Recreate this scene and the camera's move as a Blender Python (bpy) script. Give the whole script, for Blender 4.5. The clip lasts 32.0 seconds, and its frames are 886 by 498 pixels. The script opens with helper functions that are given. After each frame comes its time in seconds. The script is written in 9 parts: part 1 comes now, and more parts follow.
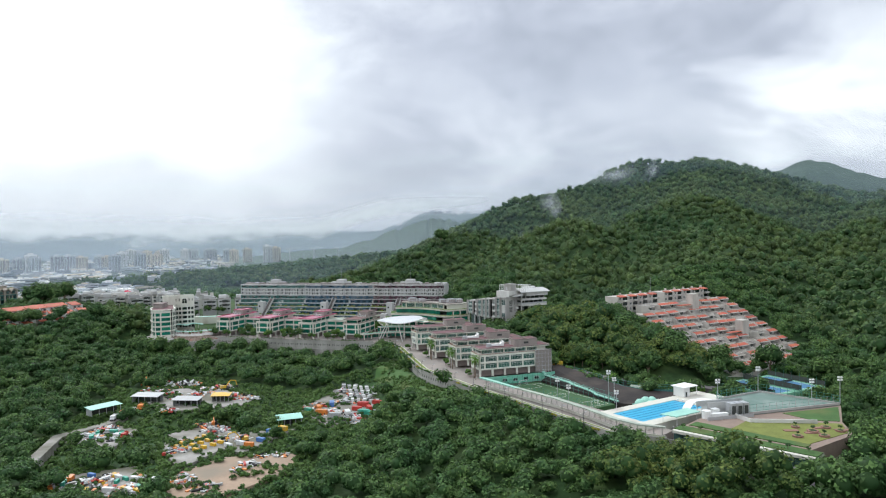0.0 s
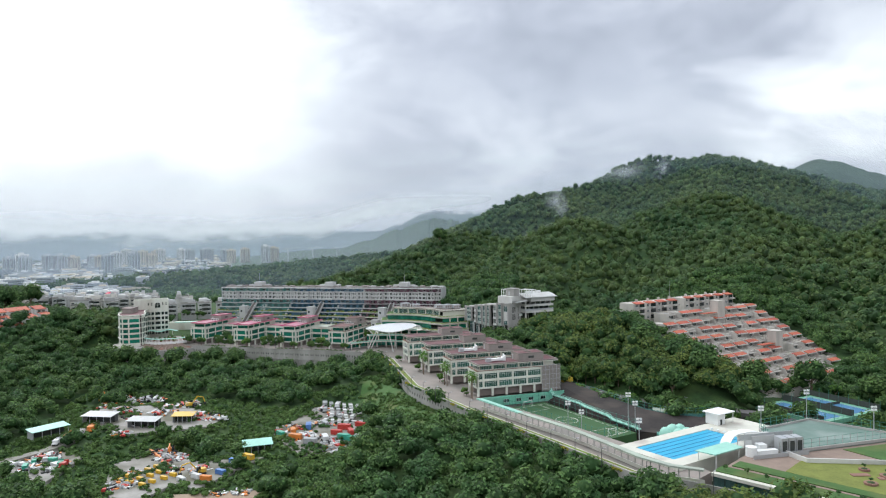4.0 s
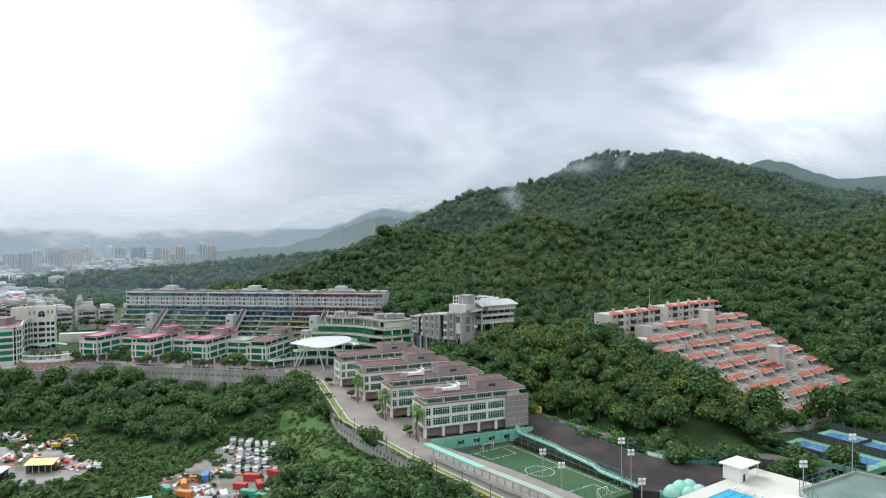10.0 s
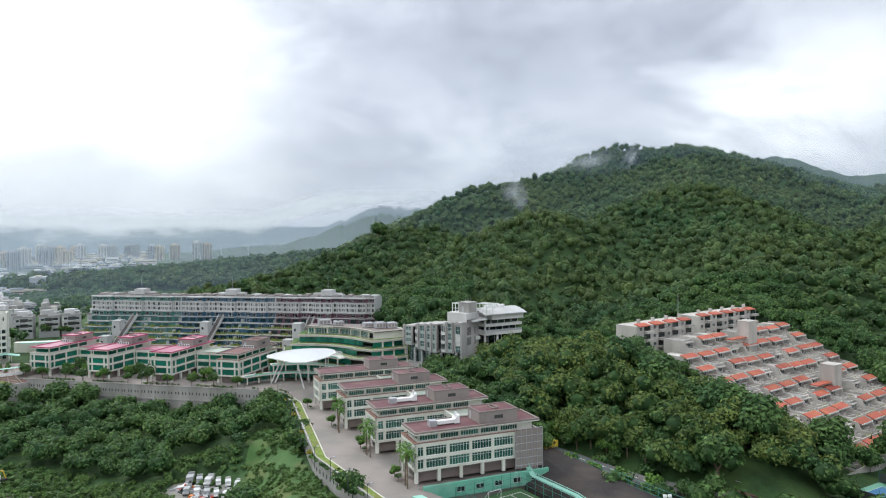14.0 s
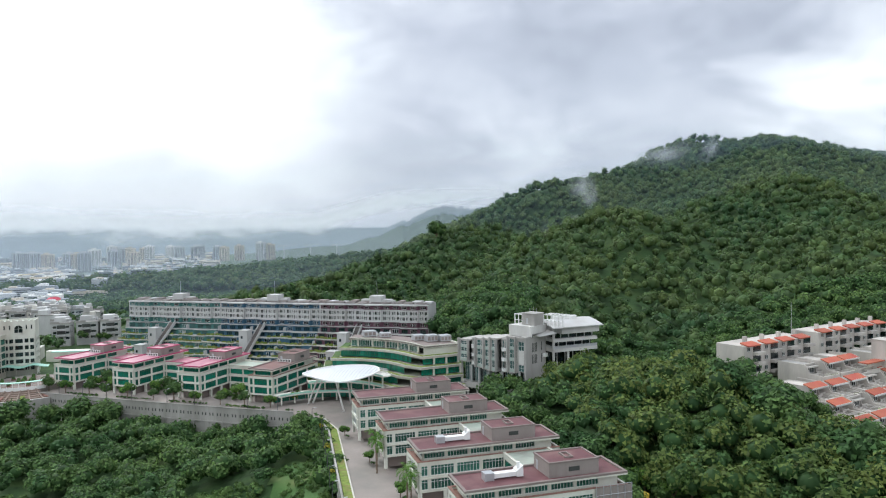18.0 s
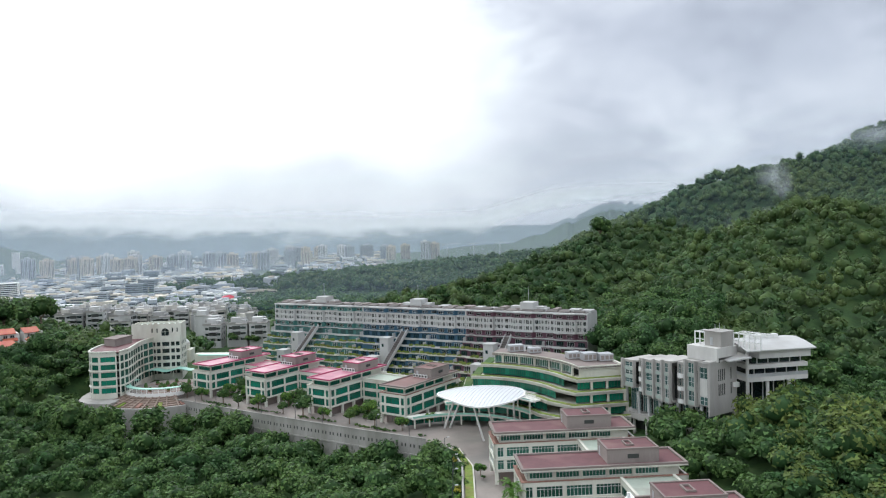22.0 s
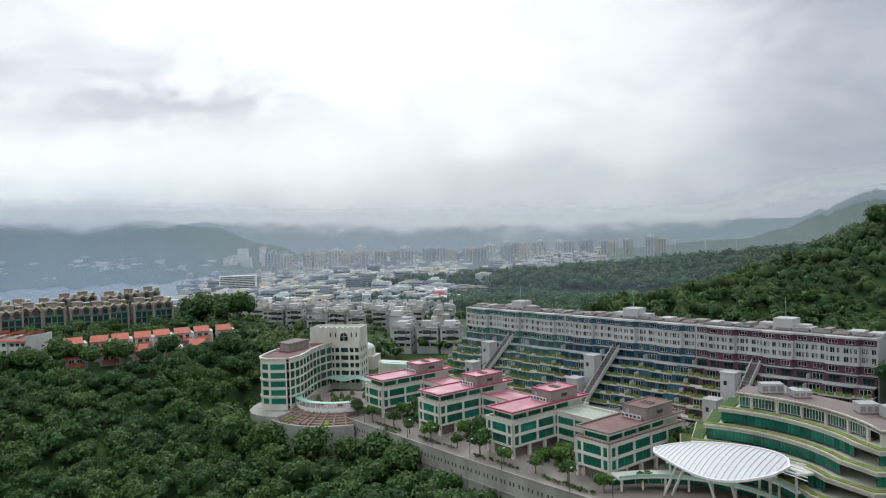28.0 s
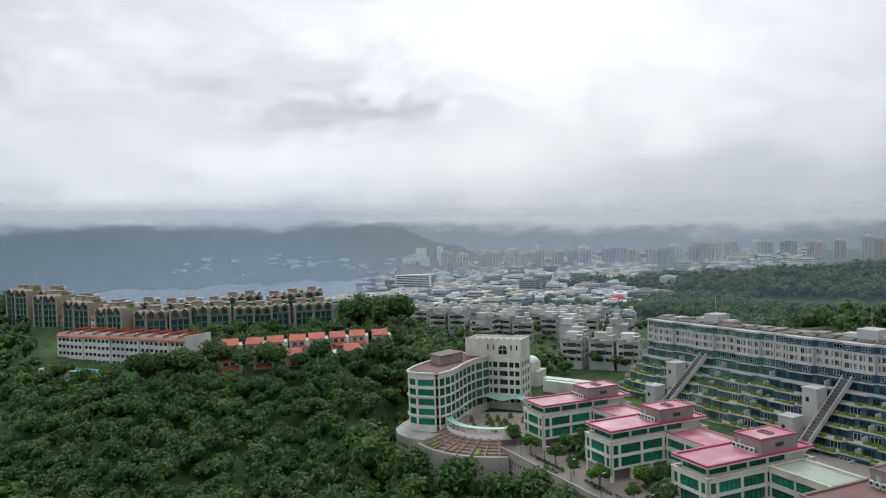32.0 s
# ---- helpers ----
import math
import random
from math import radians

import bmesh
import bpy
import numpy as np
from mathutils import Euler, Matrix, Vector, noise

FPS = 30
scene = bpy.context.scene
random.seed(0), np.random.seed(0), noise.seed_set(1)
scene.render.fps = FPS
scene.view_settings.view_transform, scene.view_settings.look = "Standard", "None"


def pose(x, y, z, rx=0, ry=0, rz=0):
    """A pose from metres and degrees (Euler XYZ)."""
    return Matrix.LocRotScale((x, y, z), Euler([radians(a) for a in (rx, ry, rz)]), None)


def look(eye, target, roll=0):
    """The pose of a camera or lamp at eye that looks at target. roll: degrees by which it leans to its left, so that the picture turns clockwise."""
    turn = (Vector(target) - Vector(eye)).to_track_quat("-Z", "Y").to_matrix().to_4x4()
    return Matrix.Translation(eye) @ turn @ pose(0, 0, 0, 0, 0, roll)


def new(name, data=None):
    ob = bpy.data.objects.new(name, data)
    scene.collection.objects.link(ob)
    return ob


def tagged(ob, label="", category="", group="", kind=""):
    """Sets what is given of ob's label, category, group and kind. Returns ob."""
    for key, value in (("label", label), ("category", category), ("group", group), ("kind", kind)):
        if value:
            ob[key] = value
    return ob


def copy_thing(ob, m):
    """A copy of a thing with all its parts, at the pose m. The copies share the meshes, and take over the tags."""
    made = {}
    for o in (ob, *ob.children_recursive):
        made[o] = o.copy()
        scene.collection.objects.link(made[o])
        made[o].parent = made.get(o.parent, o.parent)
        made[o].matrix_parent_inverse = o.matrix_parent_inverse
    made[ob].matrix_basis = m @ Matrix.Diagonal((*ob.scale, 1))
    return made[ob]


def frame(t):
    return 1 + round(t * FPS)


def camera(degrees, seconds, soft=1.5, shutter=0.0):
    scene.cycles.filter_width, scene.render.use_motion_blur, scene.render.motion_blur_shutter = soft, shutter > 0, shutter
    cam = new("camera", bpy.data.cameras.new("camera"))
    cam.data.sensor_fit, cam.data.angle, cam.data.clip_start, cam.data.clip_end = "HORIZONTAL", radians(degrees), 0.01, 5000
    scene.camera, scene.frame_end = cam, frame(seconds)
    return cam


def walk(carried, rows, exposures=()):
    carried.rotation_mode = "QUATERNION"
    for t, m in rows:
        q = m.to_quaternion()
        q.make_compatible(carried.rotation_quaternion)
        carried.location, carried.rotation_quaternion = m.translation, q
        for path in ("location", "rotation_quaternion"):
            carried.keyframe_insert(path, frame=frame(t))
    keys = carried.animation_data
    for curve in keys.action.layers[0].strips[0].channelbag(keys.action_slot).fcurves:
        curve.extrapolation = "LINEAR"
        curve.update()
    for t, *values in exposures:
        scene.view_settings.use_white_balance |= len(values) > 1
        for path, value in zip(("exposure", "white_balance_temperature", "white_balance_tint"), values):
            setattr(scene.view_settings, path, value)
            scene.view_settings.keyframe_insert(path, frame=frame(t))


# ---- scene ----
cam = camera(63.7, 32.0, soft=1.15)
PATH = [
    (0, (-2.692, -13.368, 67.553), (-2.727, -11.369, 67.499), -1.1),
    (1, (-1.766, -2.583, 67.251), (-1.805, -0.584, 67.197), -1.1),
    (2, (-0.782, 7.407, 67.048), (-0.825, 9.406, 66.996), -1.0),
    (3, (-0.05, 18.531, 66.662), (-0.095, 20.53, 66.609), -1.1),
    (3.5, (0.333, 23.801, 66.5), (0.287, 25.799, 66.447), -1.0),
    (5.5, (0.885, 44.15, 65.667), (0.861, 46.149, 65.616), -0.9),
    (6, (0.939, 49.276, 65.573), (0.927, 51.275, 65.52), -0.9),
    (7, (1.061, 59.213, 65.717), (1.076, 61.212, 65.66), -0.8),
    (8, (1.404, 69.508, 65.761), (1.45, 71.507, 65.701), -0.7),
    (9, (2.215, 80.339, 65.358), (2.289, 82.337, 65.3), -0.8),
    (10, (2.573, 90.712, 64.8), (2.674, 92.709, 64.742), -0.6),
    (11, (3.255, 101.139, 64.707), (3.356, 103.136, 64.647), -0.6),
    (12, (4.095, 111.339, 64.578), (4.197, 113.336, 64.516), -0.6),
    (13, (5.016, 121.698, 64.431), (5.119, 123.695, 64.37), -0.7),
    (13.5, (5.424, 126.975, 64.416), (5.526, 128.971, 64.353), -0.6),
    (15.5, (7.378, 147.225, 64.084), (7.46, 149.222, 64.021), -0.7),
    (16, (7.543, 152.186, 63.962), (7.613, 154.184, 63.899), -0.7),
    (17, (8.215, 162.301, 63.875), (8.226, 164.3, 63.814), -0.8),
    (18, (9.118, 172.665, 63.689), (9.038, 174.663, 63.628), -0.9),
    (19, (10.349, 183.044, 63.494), (10.158, 185.034, 63.434), -1.1),
    (20, (11.085, 193.42, 63.629), (10.778, 195.396, 63.568), -1.4),
    (21, (11.435, 203.693, 63.702), (11.018, 205.649, 63.641), -1.4),
    (22, (10.278, 212.631, 63.403), (9.74, 214.556, 63.346), -1.6),
    (23, (8.864, 221.244, 62.91), (8.231, 223.141, 62.856), -1.5),
    (24, (7.795, 230.98, 62.755), (7.066, 232.842, 62.7), -1.6),
    (25, (5.445, 239.88, 62.734), (4.625, 241.704, 62.678), -1.7),
    (25.5, (4.314, 244.316, 62.674), (3.448, 246.118, 62.619), -1.8),
    (27.5, (-1.116, 262.104, 62.46), (-2.167, 263.805, 62.406), -1.9),
    (28, (-3.006, 266.575, 62.429), (-4.105, 268.245, 62.377), -1.9),
    (29, (-7.176, 275.039, 62.488), (-8.365, 276.646, 62.436), -2.0),
    (30, (-11.293, 282.991, 62.479), (-12.579, 284.522, 62.431), -2.0),
    (31, (-16.545, 290.89, 62.569), (-17.926, 292.335, 62.525), -1.9),
    (32, (-21.385, 297.986, 62.067), (-22.863, 299.333, 62.03), -1.9),
]
walk(cam, [(t, look(eye, target, roll)) for t, eye, target, roll in PATH],
     exposures=[(0.0, 0.42, 6250, 7.5), (19.0, 0.47, 6250, 7.5), (25.0, 0.28, 6300, 7.5), (31.0, -0.10, 6420, 9.0), (32.0, -0.10, 6420, 9.0)])


# ---- sky and sun ----
SUN_AZ, SUN_EL = -38.0, 38.0
world = bpy.data.worlds.new("overcast_sky")
scene.world = world
world.use_nodes = True
wn, wl = world.node_tree.nodes, world.node_tree.links
wn.clear()


def wnode(kind, **values):
    node = wn.new(kind)
    for key, value in values.items():
        node.inputs[key].default_value = value
    return node


def wmath(op, a, b=None):
    node = wn.new("ShaderNodeMath")
    node.operation = op
    for slot, value in ((0, a), (1, b)):
        if value is None:
            continue
        if isinstance(value, (int, float)):
            node.inputs[slot].default_value = value
        else:
            wl.new(value, node.inputs[slot])
    return node.outputs[0]


def ramp(nodes, stops, interpolation="LINEAR"):
    node = nodes.new("ShaderNodeValToRGB")
    node.color_ramp.interpolation = interpolation
    for k, (at, colour) in enumerate(stops):
        e = node.color_ramp.elements[k] if k < 2 else node.color_ramp.elements.new(at)
        e.position, e.color = at, (*colour, 1)
    return node


sky = wn.new("ShaderNodeTexSky")
sky.sky_type, sky.sun_disc = "NISHITA", False
sky.sun_elevation, sky.sun_rotation = radians(SUN_EL), radians(SUN_AZ)
coord = wn.new("ShaderNodeTexCoord")
split = wn.new("ShaderNodeSeparateXYZ")
wl.new(coord.outputs["Generated"], split.inputs[0])
rise = wmath("MAXIMUM", split.outputs[2], 0.0)
azimuth, height = wmath("ARCTAN2", split.outputs[0], split.outputs[1]), wmath("ARCSINE", split.outputs[2])


def cloud_noise(scale, stretch, shift, detail, rough, twist):
    """Cloud lumps over the dome, flattened towards the horizon by stretch."""
    place = wn.new("ShaderNodeMapping")
    place.inputs["Scale"].default_value, place.inputs["Location"].default_value = (1, 1, stretch), (shift, 0.6 * shift, 0.3 * shift)
    wl.new(coord.outputs["Generated"], place.inputs[0])
    node = wnode("ShaderNodeTexNoise", Scale=scale, Detail=detail, Roughness=rough, Distortion=twist)
    wl.new(place.outputs[0], node.inputs["Vector"])
    return wmath("SUBTRACT", node.outputs["Fac"], 0.5)


big, mid, small = cloud_noise(2.4, 2.2, 3.1, 9.0, 0.58, 0.5), cloud_noise(6.0, 1.9, 1.4, 9.0, 0.6, 0.7), cloud_noise(15.0, 1.8, 5.2, 7.0, 0.6, 0.5)
az_bent = wmath("ADD", azimuth, wmath("ADD", wmath("MULTIPLY", big, 0.55), wmath("MULTIPLY", mid, 0.22)))
el_bent = wmath("ADD", height, wmath("ADD", wmath("MULTIPLY", big, 0.16), wmath("MULTIPLY", mid, 0.13)))


def bank(at, up, wide, tall):
    """A soft-edged bank of thicker or thinner cloud round a place on the dome, in degrees."""
    a = wmath("DIVIDE", wmath("SUBTRACT", az_bent, radians(at)), radians(wide))
    b = wmath("DIVIDE", wmath("SUBTRACT", el_bent, radians(up)), radians(tall))
    return wmath("EXPONENT", wmath("MULTIPLY", wmath("ADD", wmath("MULTIPLY", a, a), wmath("MULTIPLY", b, b)), -1.0))


# Thin cover on the sun's side, a grey bank over the hills, a gap beyond them.
west = wn.new("ShaderNodeMapRange")
west.interpolation_type = "SMOOTHSTEP"
for k, v in ((1, -5.0), (2, -16.0), (3, 0.0), (4, 1.0)):
    west.inputs[k].default_value = radians(v) if k < 3 else v
wl.new(az_bent, west.inputs[0])
light = wmath("ADD", 0.285, wmath("MULTIPLY", west.outputs[0], 0.15))
for at, up, wide, tall, amount in ((-42, 20, 15, 9, 0.26), (-24, 13, 12, 7, 0.07), (31, 9.5, 9, 4.5, 0.20), (-62, 5.0, 13, 3.0, 0.20), (-42, 5.0, 8, 2.6, 0.10), (-55, 9.3, 9, 1.5, -0.12), (3, 14, 10, 7, -0.03), (19, 11, 6, 4, -0.05),
                                  (8, 7, 9, 2.5, 0.06), (-22, 4.0, 14, 2.0, -0.05), (-5, 6, 5, 3, -0.04), (-66, 16, 10, 5, 0.06), (180, 40, 90, 40, 0.10)):
    light = wmath("ADD", light, wmath("MULTIPLY", bank(at, up, wide, tall), amount))
light = wmath("ADD", light, wmath("ADD", wmath("MULTIPLY", big, 0.16), wmath("ADD", wmath("MULTIPLY", mid, 0.26), wmath("MULTIPLY", small, 0.10))))
cover = ramp(wn, ((0.16, (0.173, 0.182, 0.212)), (0.26, (0.252, 0.262, 0.297)), (0.34, (0.333, 0.343, 0.372)), (0.44, (0.443, 0.453, 0.474)), (0.70, (0.70, 0.71, 0.715))))
wl.new(light, cover.inputs[0])
# Towards the horizon the cover closes to an even pale grey.
fade = wmath("POWER", wmath("SUBTRACT", 1.0, wmath("MINIMUM", wmath("MULTIPLY", rise, 20.0), 1.0)), 1.5)
mixed = wn.new("ShaderNodeMixRGB")
wl.new(wmath("MULTIPLY", fade, 0.8), mixed.inputs[0])
wl.new(cover.outputs[0], mixed.inputs[1])
mixed.inputs[2].default_value = (0.345, 0.36, 0.388, 1)
b_cloud, b_sky, b_mix = wn.new("ShaderNodeBackground"), wn.new("ShaderNodeBackground"), wn.new("ShaderNodeMixShader")
b_cloud.inputs[1].default_value, b_sky.inputs[1].default_value = 1.84, 0.12
b_mix.inputs[0].default_value = 0.93
# The cover is about three times as bright overhead as at the horizon.
overhead = wmath("ADD", 1.0, wmath("MULTIPLY", wmath("SMOOTH_MIN", wmath("MAXIMUM", wmath("SUBTRACT", rise, 0.36), 0.0), 0.5), 2.0))
brighter = wn.new("ShaderNodeVectorMath")
brighter.operation = "SCALE"
wl.new(mixed.outputs[0], brighter.inputs[0])
wl.new(overhead, brighter.inputs["Scale"])
wl.new(brighter.outputs[0], b_cloud.inputs[0])
wl.new(sky.outputs[0], b_sky.inputs[0])
wl.new(b_sky.outputs[0], b_mix.inputs[1])
wl.new(b_cloud.outputs[0], b_mix.inputs[2])
world_out = wn.new("ShaderNodeOutputWorld")
wl.new(b_mix.outputs[0], world_out.inputs[0])

sun = new("sun", bpy.data.lights.new("sun", "SUN"))
sun.data.energy, sun.data.angle, sun.data.color = 1.1, radians(14), (1.0, 0.985, 0.95)
sun.matrix_world = look((math.sin(radians(SUN_AZ)) * 300, 300 * math.cos(radians(SUN_AZ)), 300 * math.tan(radians(SUN_EL))), (0, 0, 0))


# ---- materials ----
def material(name, colour, rough=0.7, vary=0.18, size=1.0, fine=8.0, bump=0.15, metal=0.0, each=0.0, island=0.0, dirt=None, dirt_at=0.62, streak=1.0, spec=0.4):
    """A surface of one colour with stains of the given size in metres, fine grain, and relief."""
    m = bpy.data.materials.new(name)
    m.use_nodes = True
    n, l = m.node_tree.nodes, m.node_tree.links
    p = n["Principled BSDF"]
    p.inputs["Roughness"].default_value, p.inputs["Metallic"].default_value = rough, metal
    p.inputs["Specular IOR Level"].default_value = spec
    geo = n.new("ShaderNodeNewGeometry")
    where = n.new("ShaderNodeMapping")
    where.inputs["Scale"].default_value = (1, 1, 1 / streak)
    l.new(geo.outputs["Position"], where.inputs[0])

    def noise_at(scale, detail):
        t = n.new("ShaderNodeTexNoise")
        t.inputs["Scale"].default_value, t.inputs["Detail"].default_value = scale, detail
        l.new(where.outputs[0], t.inputs["Vector"])
        return t.outputs["Fac"]

    def maths(op, a, b):
        t = n.new("ShaderNodeMath")
        t.operation = op
        for k, v in ((0, a), (1, b)):
            if isinstance(v, (int, float)):
                t.inputs[k].default_value = v
            else:
                l.new(v, t.inputs[k])
        return t.outputs[0]

    coarse, grain = noise_at(1 / size, 4), noise_at(fine, 3)
    value = maths("ADD", maths("MULTIPLY", maths("SUBTRACT", coarse, 0.5), 2.6 * vary), maths("MULTIPLY", maths("SUBTRACT", grain, 0.5), 1.5 * vary))
    if each:
        info = n.new("ShaderNodeObjectInfo")
        value = maths("ADD", value, maths("MULTIPLY", maths("SUBTRACT", info.outputs["Random"], 0.5), each))
    if island:
        value = maths("ADD", value, maths("MULTIPLY", maths("SUBTRACT", geo.outputs["Random Per Island"], 0.5), island))
    hsv = n.new("ShaderNodeHueSaturation")
    hsv.inputs["Color"].default_value = (*colour, 1)
    l.new(maths("ADD", value, 1.0), hsv.inputs["Value"])
    if island or each:
        l.new(maths("ADD", maths("MULTIPLY", maths("SUBTRACT", coarse, 0.5), 0.06), 0.5), hsv.inputs["Hue"])
    out = hsv.outputs[0]
    if dirt:
        r = n.new("ShaderNodeMapRange")
        r.inputs[1].default_value, r.inputs[2].default_value = dirt_at - 0.1, dirt_at + 0.12
        l.new(noise_at(0.45 / size, 6), r.inputs[0])
        mix = n.new("ShaderNodeMixRGB")
        mix.inputs[2].default_value = (*dirt, 1)
        l.new(r.outputs[0], mix.inputs[0])
        l.new(out, mix.inputs[1])
        out = mix.outputs[0]
    l.new(out, p.inputs["Base Color"])
    if bump:
        b = n.new("ShaderNodeBump")
        b.inputs["Strength"].default_value, b.inputs["Distance"].default_value = bump, 0.05
        l.new(grain, b.inputs["Height"])
        l.new(b.outputs[0], p.inputs["Normal"])
    return m


def glass(name, colour, rough=0.06, each=0.5, spec=0.7):
    m = material(name, colour, rough, 0.15, 3.0, 0.9, 0.0, each=each, spec=spec)
    m.node_tree.nodes["Principled BSDF"].inputs["Transmission Weight"].default_value = 0.25
    return m


def leaves(name, colour, colour2, island=0.7, patch=0.045):
    """Foliage: each clump has its own tint, and whole patches of wood lean to a second green."""
    m = bpy.data.materials.new(name)
    m.use_nodes = True
    n, l = m.node_tree.nodes, m.node_tree.links
    p = n["Principled BSDF"]
    p.inputs["Roughness"].default_value, p.inputs["Specular IOR Level"].default_value = 0.65, 0.18
    geo = n.new("ShaderNodeNewGeometry")
    t1, t2 = n.new("ShaderNodeTexNoise"), n.new("ShaderNodeTexNoise")
    t1.inputs["Scale"].default_value, t2.inputs["Scale"].default_value = patch, 0.14
    t1.inputs["Detail"].default_value = t2.inputs["Detail"].default_value = 2
    for t in (t1, t2):
        l.new(geo.outputs["Position"], t.inputs["Vector"])
    mixing = n.new("ShaderNodeMapRange")
    mixing.inputs[1].default_value, mixing.inputs[2].default_value = 0.36, 0.64
    both = n.new("ShaderNodeMath")
    both.operation = "ADD"
    half = n.new("ShaderNodeMath")
    half.operation = "MULTIPLY"
    half.inputs[1].default_value = 0.5
    l.new(t1.outputs["Fac"], both.inputs[0])
    l.new(t2.outputs["Fac"], both.inputs[1])
    l.new(both.outputs[0], half.inputs[0])
    l.new(half.outputs[0], mixing.inputs[0])
    mix = n.new("ShaderNodeMixRGB")
    mix.inputs[1].default_value, mix.inputs[2].default_value = (*colour, 1), (*colour2, 1)
    l.new(mixing.outputs[0], mix.inputs[0])
    bright = n.new("ShaderNodeMapRange")
    bright.inputs[3].default_value, bright.inputs[4].default_value = 1 - island * 0.7, 1 + island
    l.new(geo.outputs["Random Per Island"], bright.inputs[0])
    hsv = n.new("ShaderNodeHueSaturation")
    l.new(mix.outputs[0], hsv.inputs["Color"])
    l.new(bright.outputs[0], hsv.inputs["Value"])
    l.new(hsv.outputs[0], p.inputs["Base Color"])
    through_leaf = n.new("ShaderNodeBsdfTranslucent")
    l.new(hsv.outputs[0], through_leaf.inputs[0])
    mixs = n.new("ShaderNodeMixShader")
    mixs.inputs[0].default_value = 0.28
    l.new(p.outputs[0], mixs.inputs[1])
    l.new(through_leaf.outputs[0], mixs.inputs[2])
    l.new(mixs.outputs[0], n["Material Output"].inputs[0])
    return m


M_CREAM = material("cream_render", (0.63, 0.63, 0.555), 0.75, 0.1, 5.0, 3.0, 0.1, dirt=(0.42, 0.38, 0.31), dirt_at=0.64, streak=3)
M_SLAB = material("beige_roof_edge", (0.56, 0.55, 0.475), 0.75, 0.1, 4.0, 3.0, 0.1, dirt=(0.36, 0.32, 0.28), dirt_at=0.62)
M_TERRACE = material("terracotta_terrace", (0.24, 0.13, 0.10), 0.85, 0.2, 2.0, 5.0)
M_GREENGLASS = glass("green_tinted_glass", (0.02, 0.215, 0.14), spec=0.5, each=0.8)
M_MIXGLASS = glass("dull_green_glass", (0.045, 0.145, 0.11), spec=0.5, each=0.9)
M_DARKGLASS = glass("dark_glass", (0.02, 0.035, 0.04))
M_BLUEGLASS = glass("blue_tinted_glass", (0.02, 0.055, 0.085))
M_GREYGREEN = glass("grey_green_glass", (0.10, 0.19, 0.18))
# Near-black for unlit rooms and voids, shade put into the colour; also mesh.
M_CORE = material("shade_fill_and_mesh", (0.05, 0.055, 0.05), 0.9, 0.2, 2.0)
M_FRAMEGREEN = material("dark_green_window_frame", (0.022, 0.075, 0.058), 0.5, 0.1)
M_FRAMEWHITE = material("white_window_frame", (0.62, 0.63, 0.61), 0.5, 0.1)
M_PINK = material("pink_roof_coating", (0.40, 0.125, 0.185), 0.36, 0.25, 3.0, 0.8, 0.05, dirt=(0.56, 0.33, 0.36), dirt_at=0.56)
M_MAGENTA = material("magenta_roof_edge", (0.36, 0.04, 0.11), 0.45, 0.12, 2.0)
M_MAROON = material("maroon_roof_tiles", (0.118, 0.046, 0.050), 0.7, 0.22, 3.0, 1.6, 0.1, dirt=(0.17, 0.088, 0.083), dirt_at=0.57)
M_BRICKROOF = material("red_brown_roof_tiles", (0.135, 0.047, 0.038), 0.5, 0.2, 3.0, 1.6, 0.1, dirt=(0.165, 0.09, 0.078), dirt_at=0.55)
M_DARKROOF = material("dark_roof_felt", (0.115, 0.105, 0.098), 0.9, 0.3, 4.0, 1.0, 0.1, dirt=(0.19, 0.17, 0.155), dirt_at=0.56)
M_PARAPET = material("taupe_parapet", (0.205, 0.168, 0.152), 0.85, 0.14, 3.0, 4.0, 0.1)
M_PENT = material("taupe_plant_room", (0.27, 0.235, 0.215), 0.85, 0.12, 3.0, 4.0, 0.1, dirt=(0.17, 0.14, 0.13), dirt_at=0.64, streak=3)
M_PALEROOF = material("pale_green_roof", (0.36, 0.41, 0.34), 0.7, 0.15, 3.0, 1.0, 0.05, dirt=(0.27, 0.28, 0.24), dirt_at=0.6)
M_CONC = material("grey_concrete", (0.40, 0.385, 0.36), 0.85, 0.12, 4.0, 3.0, 0.12, dirt=(0.25, 0.24, 0.22), dirt_at=0.6, streak=4)
M_WALLCONC = material("weathered_retaining_wall", (0.37, 0.355, 0.33), 0.9, 0.14, 5.0, 2.0, 0.12, dirt=(0.2, 0.2, 0.17), dirt_at=0.57, streak=5)
M_WHITE = material("white_paint", (0.74, 0.74, 0.72), 0.6, 0.06, 3.0, 3.0, 0.05)
M_WHITEWALL = material("weathered_white_render", (0.60, 0.59, 0.56), 0.8, 0.1, 5.0, 2.0, 0.06, dirt=(0.40, 0.39, 0.37), dirt_at=0.6, streak=4)
M_PAVE = material("pinkish_paving", (0.265, 0.23, 0.205), 0.85, 0.16, 6.0, 2.0, 0.1, dirt=(0.20, 0.185, 0.165), dirt_at=0.55)
M_PAVEGREY = material("grey_paving", (0.33, 0.32, 0.30), 0.85, 0.16, 6.0, 2.0, 0.1, dirt=(0.24, 0.23, 0.21), dirt_at=0.55)
M_ASPHALT = material("asphalt", (0.085, 0.08, 0.08), 0.85, 0.18, 6.0, 3.0, 0.1, dirt=(0.13, 0.12, 0.115), dirt_at=0.58)
M_MARK = material("road_paint", (0.62, 0.60, 0.55), 0.7, 0.1)
M_YELLOW = material("yellow_paint", (0.62, 0.45, 0.05), 0.6, 0.15, 1.0)
